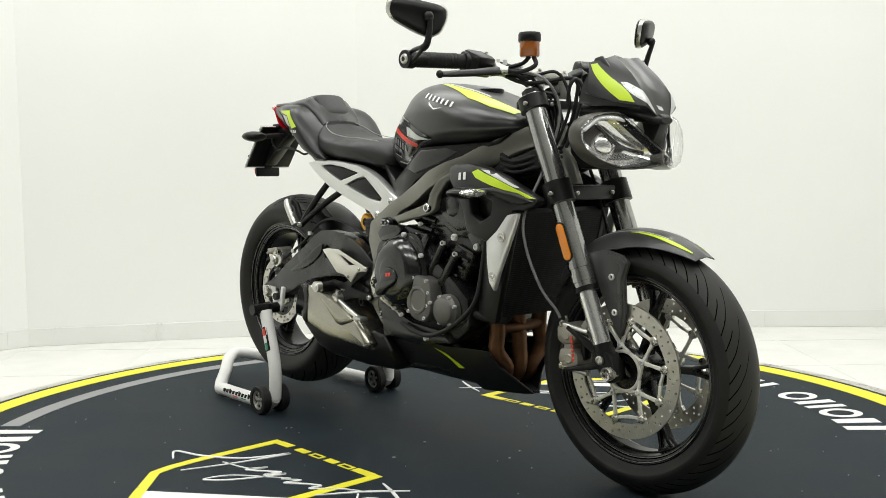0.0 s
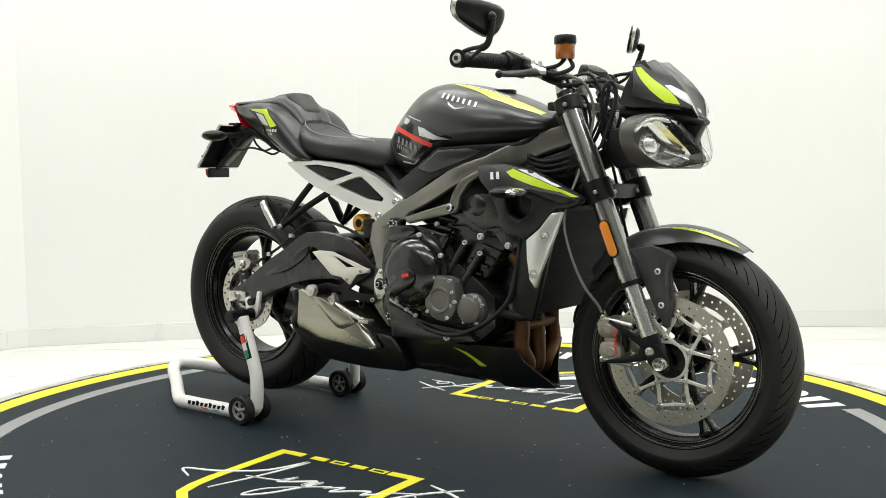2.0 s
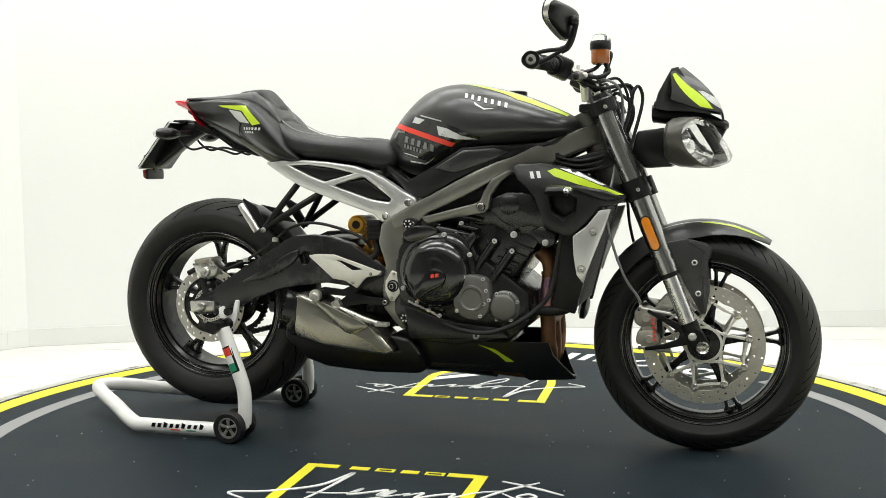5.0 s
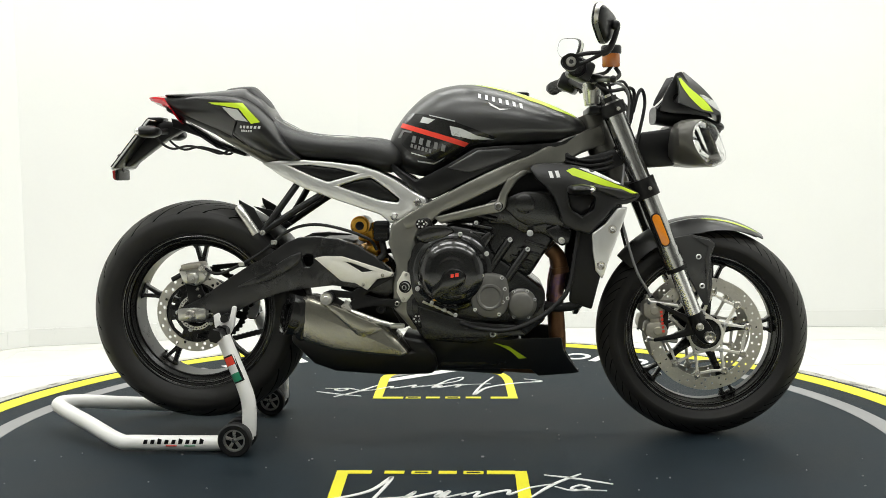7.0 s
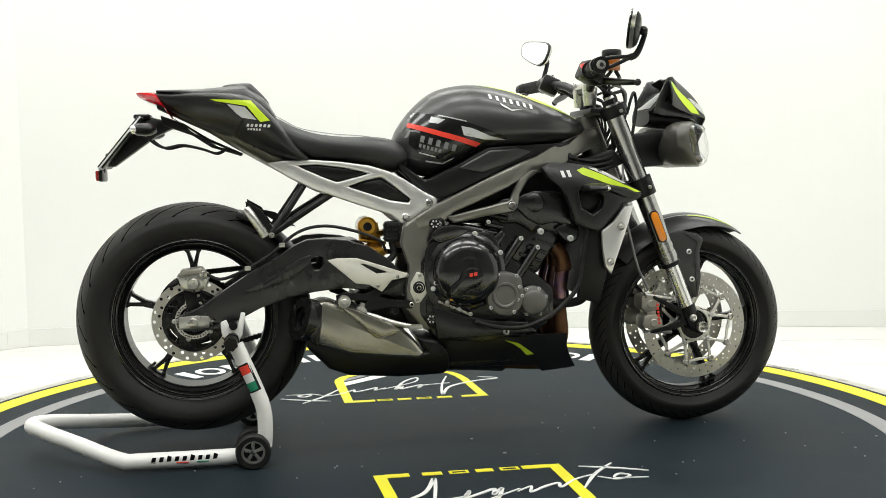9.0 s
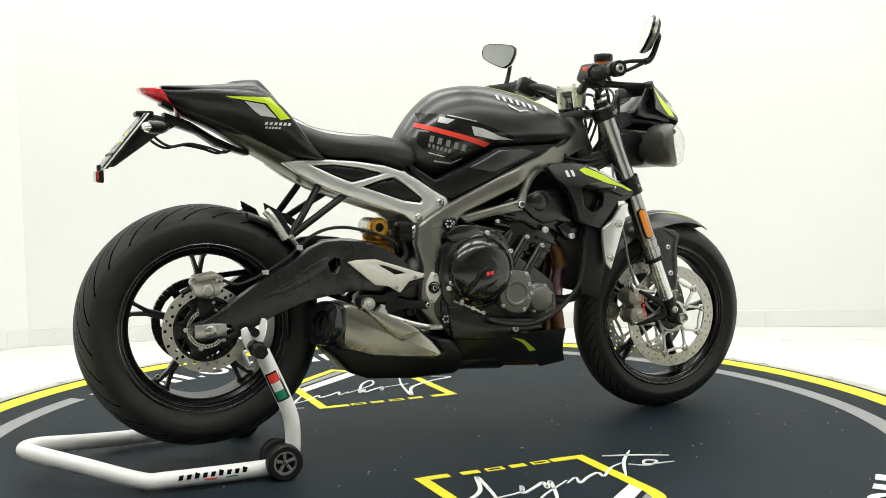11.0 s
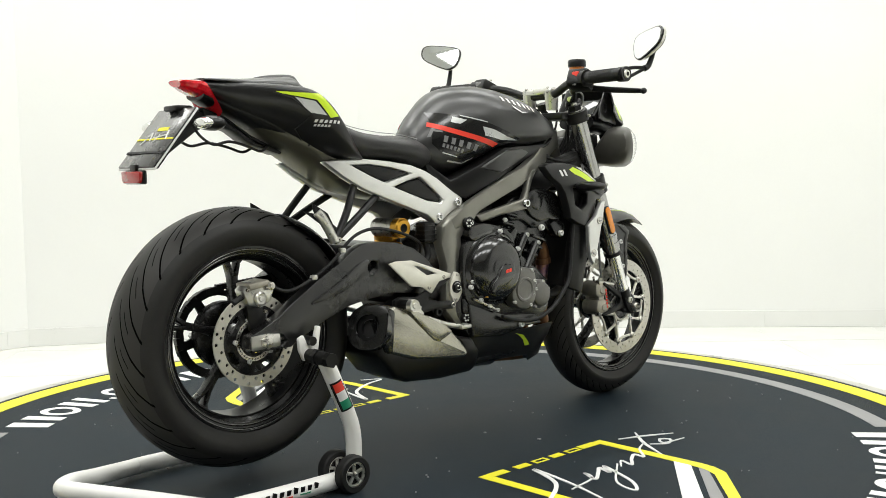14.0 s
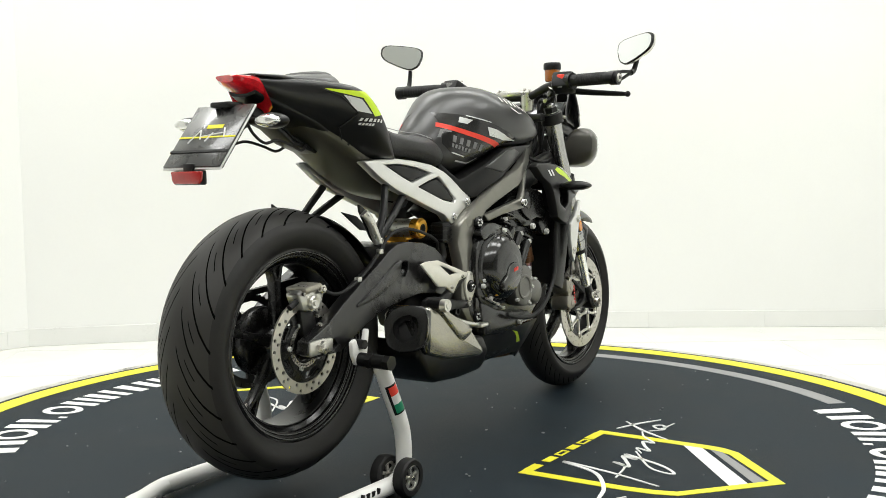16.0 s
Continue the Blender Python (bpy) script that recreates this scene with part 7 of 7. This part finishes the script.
def on_sheet(fn, pts, lift, mat, parent, n=10):
    """A decal on a curved panel, given as a strip of (u0, u1, v)."""
    bm = bmesh.new()
    rows = smooth_rows(pts, 4)
    grid = []
    for u0, u1, v in rows:
        row = []
        for k in range(n + 1):
            u = u0 + (u1 - u0) * k / n
            e = 0.004
            p = fn(u, v)
            nr = (fn(u + e, v) - fn(u - e, v)).cross(fn(u, v + e) - fn(u, v - e)).normalized()
            if nr.x + nr.z < 0:
                nr = -nr
            row.append(bm.verts.new(p + nr * lift))
        grid.append(row)
    for a, b in zip(grid, grid[1:]):
        for k in range(n):
            bm.faces.new((a[k], a[k + 1], b[k + 1], b[k]))
    return part("decal", bm, mat, parent, angle=80)


for s in (-1, 1):
    on_sheet(screen, [(s * 0.84, s * 0.97, 0.08), (s * 0.73, s * 0.92, 0.38), (s * 0.59, s * 0.81, 0.7), (s * 0.53, s * 0.66, 0.96)], 0.0012, LIME, fly)
    on_sheet(screen, [(s * 0.55, s * 0.62, 0.55), (s * 0.38, s * 0.56, 0.76), (s * 0.25, s * 0.44, 0.92), (s * 0.20, s * 0.30, 0.99)], 0.0012, SILVER_DECAL, fly)
    on_sheet(guard, [(s * 0.50, s * 0.54, 0.58), (s * 0.50, s * 0.62, 0.73), (s * 0.50, s * 0.70, 0.87), (s * 0.54, s * 0.64, 0.955)], 0.0012, LIME, mudguard)
    on_sheet(guard, [(s * 0.42, s * 0.46, 0.3), (s * 0.42, s * 0.47, 0.56), (s * 0.43, s * 0.47, 0.8)], 0.0012, SILVER_DECAL, mudguard)
on_sheet(screen, [(-0.12, 0.02, 0.80), (-0.09, 0.05, 0.86)], 0.0012, WHITE_DECAL, fly)

# ---- paddock stand ----
stand = thing("paddock_stand", "white tubular rear paddock stand on small wheels", "stand")
part("base_tube", tube([(-0.50, -0.225, 0.05), (-0.53, -0.226, 0.028), (-0.58, -0.226, 0.024), (-0.80, -0.222, 0.024), (-0.86, -0.21, 0.026), (-0.98, -0.12, 0.052), (-1.07, -0.055, 0.072), (-1.11, 0.0, 0.078), (-1.07, 0.055, 0.072), (-0.98, 0.12, 0.052), (-0.86, 0.21, 0.026), (-0.80, 0.222, 0.024), (-0.58, 0.226, 0.024), (-0.53, 0.226, 0.028), (-0.50, 0.225, 0.05)], 0.0205, 20, 7), STAND_WHITE, stand, "white powder-coated tube")
for s in (-1, 1):
    up = part("upright", tube([(-0.50, s * 0.225, 0.045), (-0.497, s * 0.224, 0.09), (-0.50, s * 0.222, 0.14), (-0.516, s * 0.219, 0.19), (-0.545, s * 0.214, 0.26), (-0.566, s * 0.21, 0.31)], 0.0195, 20, 5), STAND_WHITE, stand)
    part("pin_clamp", tube([(-0.575, s * 0.16, 0.317), (-0.578, s * 0.236, 0.317)], 0.0165, 18, 1), PLASTIC, stand)
    part("pin_nut", tube([(-0.578, s * 0.236, 0.317), (-0.578, s * 0.252, 0.317)], 0.0185, 6, 1), PLASTIC, stand)
    part("pin_nut", tube([(-0.576, s * 0.188, 0.317), (-0.576, s * 0.202, 0.317)], 0.021, 6, 1), PLASTIC, stand)
    part("support_fork", slab([(-0.605, 0.36), (-0.59, 0.367), (-0.578, 0.34), (-0.562, 0.345), (-0.552, 0.385), (-0.54, 0.383), (-0.548, 0.33), (-0.56, 0.305), (-0.59, 0.305), (-0.602, 0.33)], s * 0.155 - 0.006, s * 0.155 + 0.006, 0.003), STAND_WHITE, stand, "white lifting fork")
    part("lift_bobbin", tube([(-0.572, s * 0.13, 0.352), (-0.572, s * 0.172, 0.352)], 0.011, 14, 1), PLASTIC, stand)
    p0, p1 = Vector((-0.547, s * 0.2135, 0.262)), Vector((-0.5165, s * 0.219, 0.191))

    def patch(t0, t1, r, half, mat, name):
        # a curved piece on the outer face of the upright
        ax = (p1 - p0).normalized()
        outw = Vector((-0.25, s, 0))
        outw = (outw - ax * outw.dot(ax)).normalized()
        side = ax.cross(outw)
        bm = bmesh.new()
        rows = []
        for t in (t0, t1):
            c = p0.lerp(p1, t)
            rows.append([bm.verts.new(c + q * (outw * math.cos(a) + side * math.sin(a))) for q in (r, r - 0.001) for a in [half * (-1 + 2 * k / 8) * (1 if q == r else 1) for k in range(9)]])
        n = 9
        for k in range(n - 1):
            bm.faces.new((rows[0][k], rows[0][k + 1], rows[1][k + 1], rows[1][k]))
        return part(name, bm, mat, stand)
    patch(0.0, 1.0, 0.0202, 0.95, PLASTIC, "sticker")
    for k, mt in enumerate((RED_DECAL, WHITE_DECAL, GREEN_DECAL)):
        patch(0.06 + 0.295 * k, 0.355 + 0.295 * k, 0.0207, 0.62, mt, "sticker_band")
    for yy in (0.192, 0.258):
        at = (-0.529, s * yy, 0.042)
        hw = 0.0145
        wl = part("stand_wheel", lathe([(0.030, -hw), (0.041, -hw), (0.0445, -hw + 0.004), (0.045, 0), (0.0445, hw - 0.004), (0.041, hw), (0.030, hw)], 40, closed=True), RUBBER, stand, "black rubber stand wheel", at=at)
        part("wheel_rim", slab(circle(0, 0, 0.0305, 40), -0.011, 0.011, 0.0015, (circle(0, 0, 0.0245, 40),)), ALU, wl, at=at)
        for k in range(5):
            a = 72 * k + 20
            p, q, e = polar(0.006, a), polar(0.026, a), polar(0.0035, a + 90)
            part("wheel_spoke", slab([(p[0] - e[0], p[1] - e[1]), (q[0] - 1.3 * e[0], q[1] - 1.3 * e[1]), (q[0] + 1.3 * e[0], q[1] + 1.3 * e[1]), (p[0] + e[0], p[1] + e[1])], -0.009, 0.009, 0.001), ALU, wl, at=at)
        part("wheel_disc", slab(circle(0, 0, 0.026, 24), -0.004, 0.004, 0), PLASTIC, wl, at=at)
        part("wheel_bolt", aim_mesh(lathe([(0, 0.017), (0.005, 0.017), (0.007, 0.014), (0.007, -0.014)], 6), (0, 0, 0), (0, s, 0)), STEEL, wl, at=at)
    part("wheel_axle", tube([(-0.529, s * 0.18, 0.042), (-0.529, s * 0.27, 0.042)], 0.006, 10, 1), STEEL, stand)
    # printed mark on the base tube
    for k in range(9):
        x = -0.62 - 0.019 * k
        part("printed_bar", slab([(x, 0.026), (x - 0.010, 0.026), (x - 0.010 + 0.003, 0.037 if k % 3 else 0.041), (x + 0.003, 0.037)], s * 0.2445 - 0.0012, s * 0.2445 + 0.0022, 0), PLASTIC, stand)
    for x, mt in ((-0.69, RED_DECAL), (-0.64, GREEN_DECAL)):
        part("printed_bar", slab([(x, 0.020), (x - 0.03, 0.020), (x - 0.03, 0.0225), (x, 0.0225)], s * 0.2452 - 0.0012, s * 0.2452 + 0.0015, 0), mt, stand)

# the machine leans a little to its left on the stand
riders = [(bike, pose(0, -0.0145, 0, -0.65, 0, -0.6)), (stand, pose(0, -0.011, 0))]


def motions():
    """All turns with the platform, at its steady pace."""
    times = [float(k) for k in range(17)]
    walk(table, [(t, pose(0, 0, 0, 0, 0, turn(t))) for t in times])
    for ob, seat_of in riders:
        walk(ob, [(t, pose(0, 0, 0, 0, 0, turn(t)) @ seat_of) for t in times])


motions()
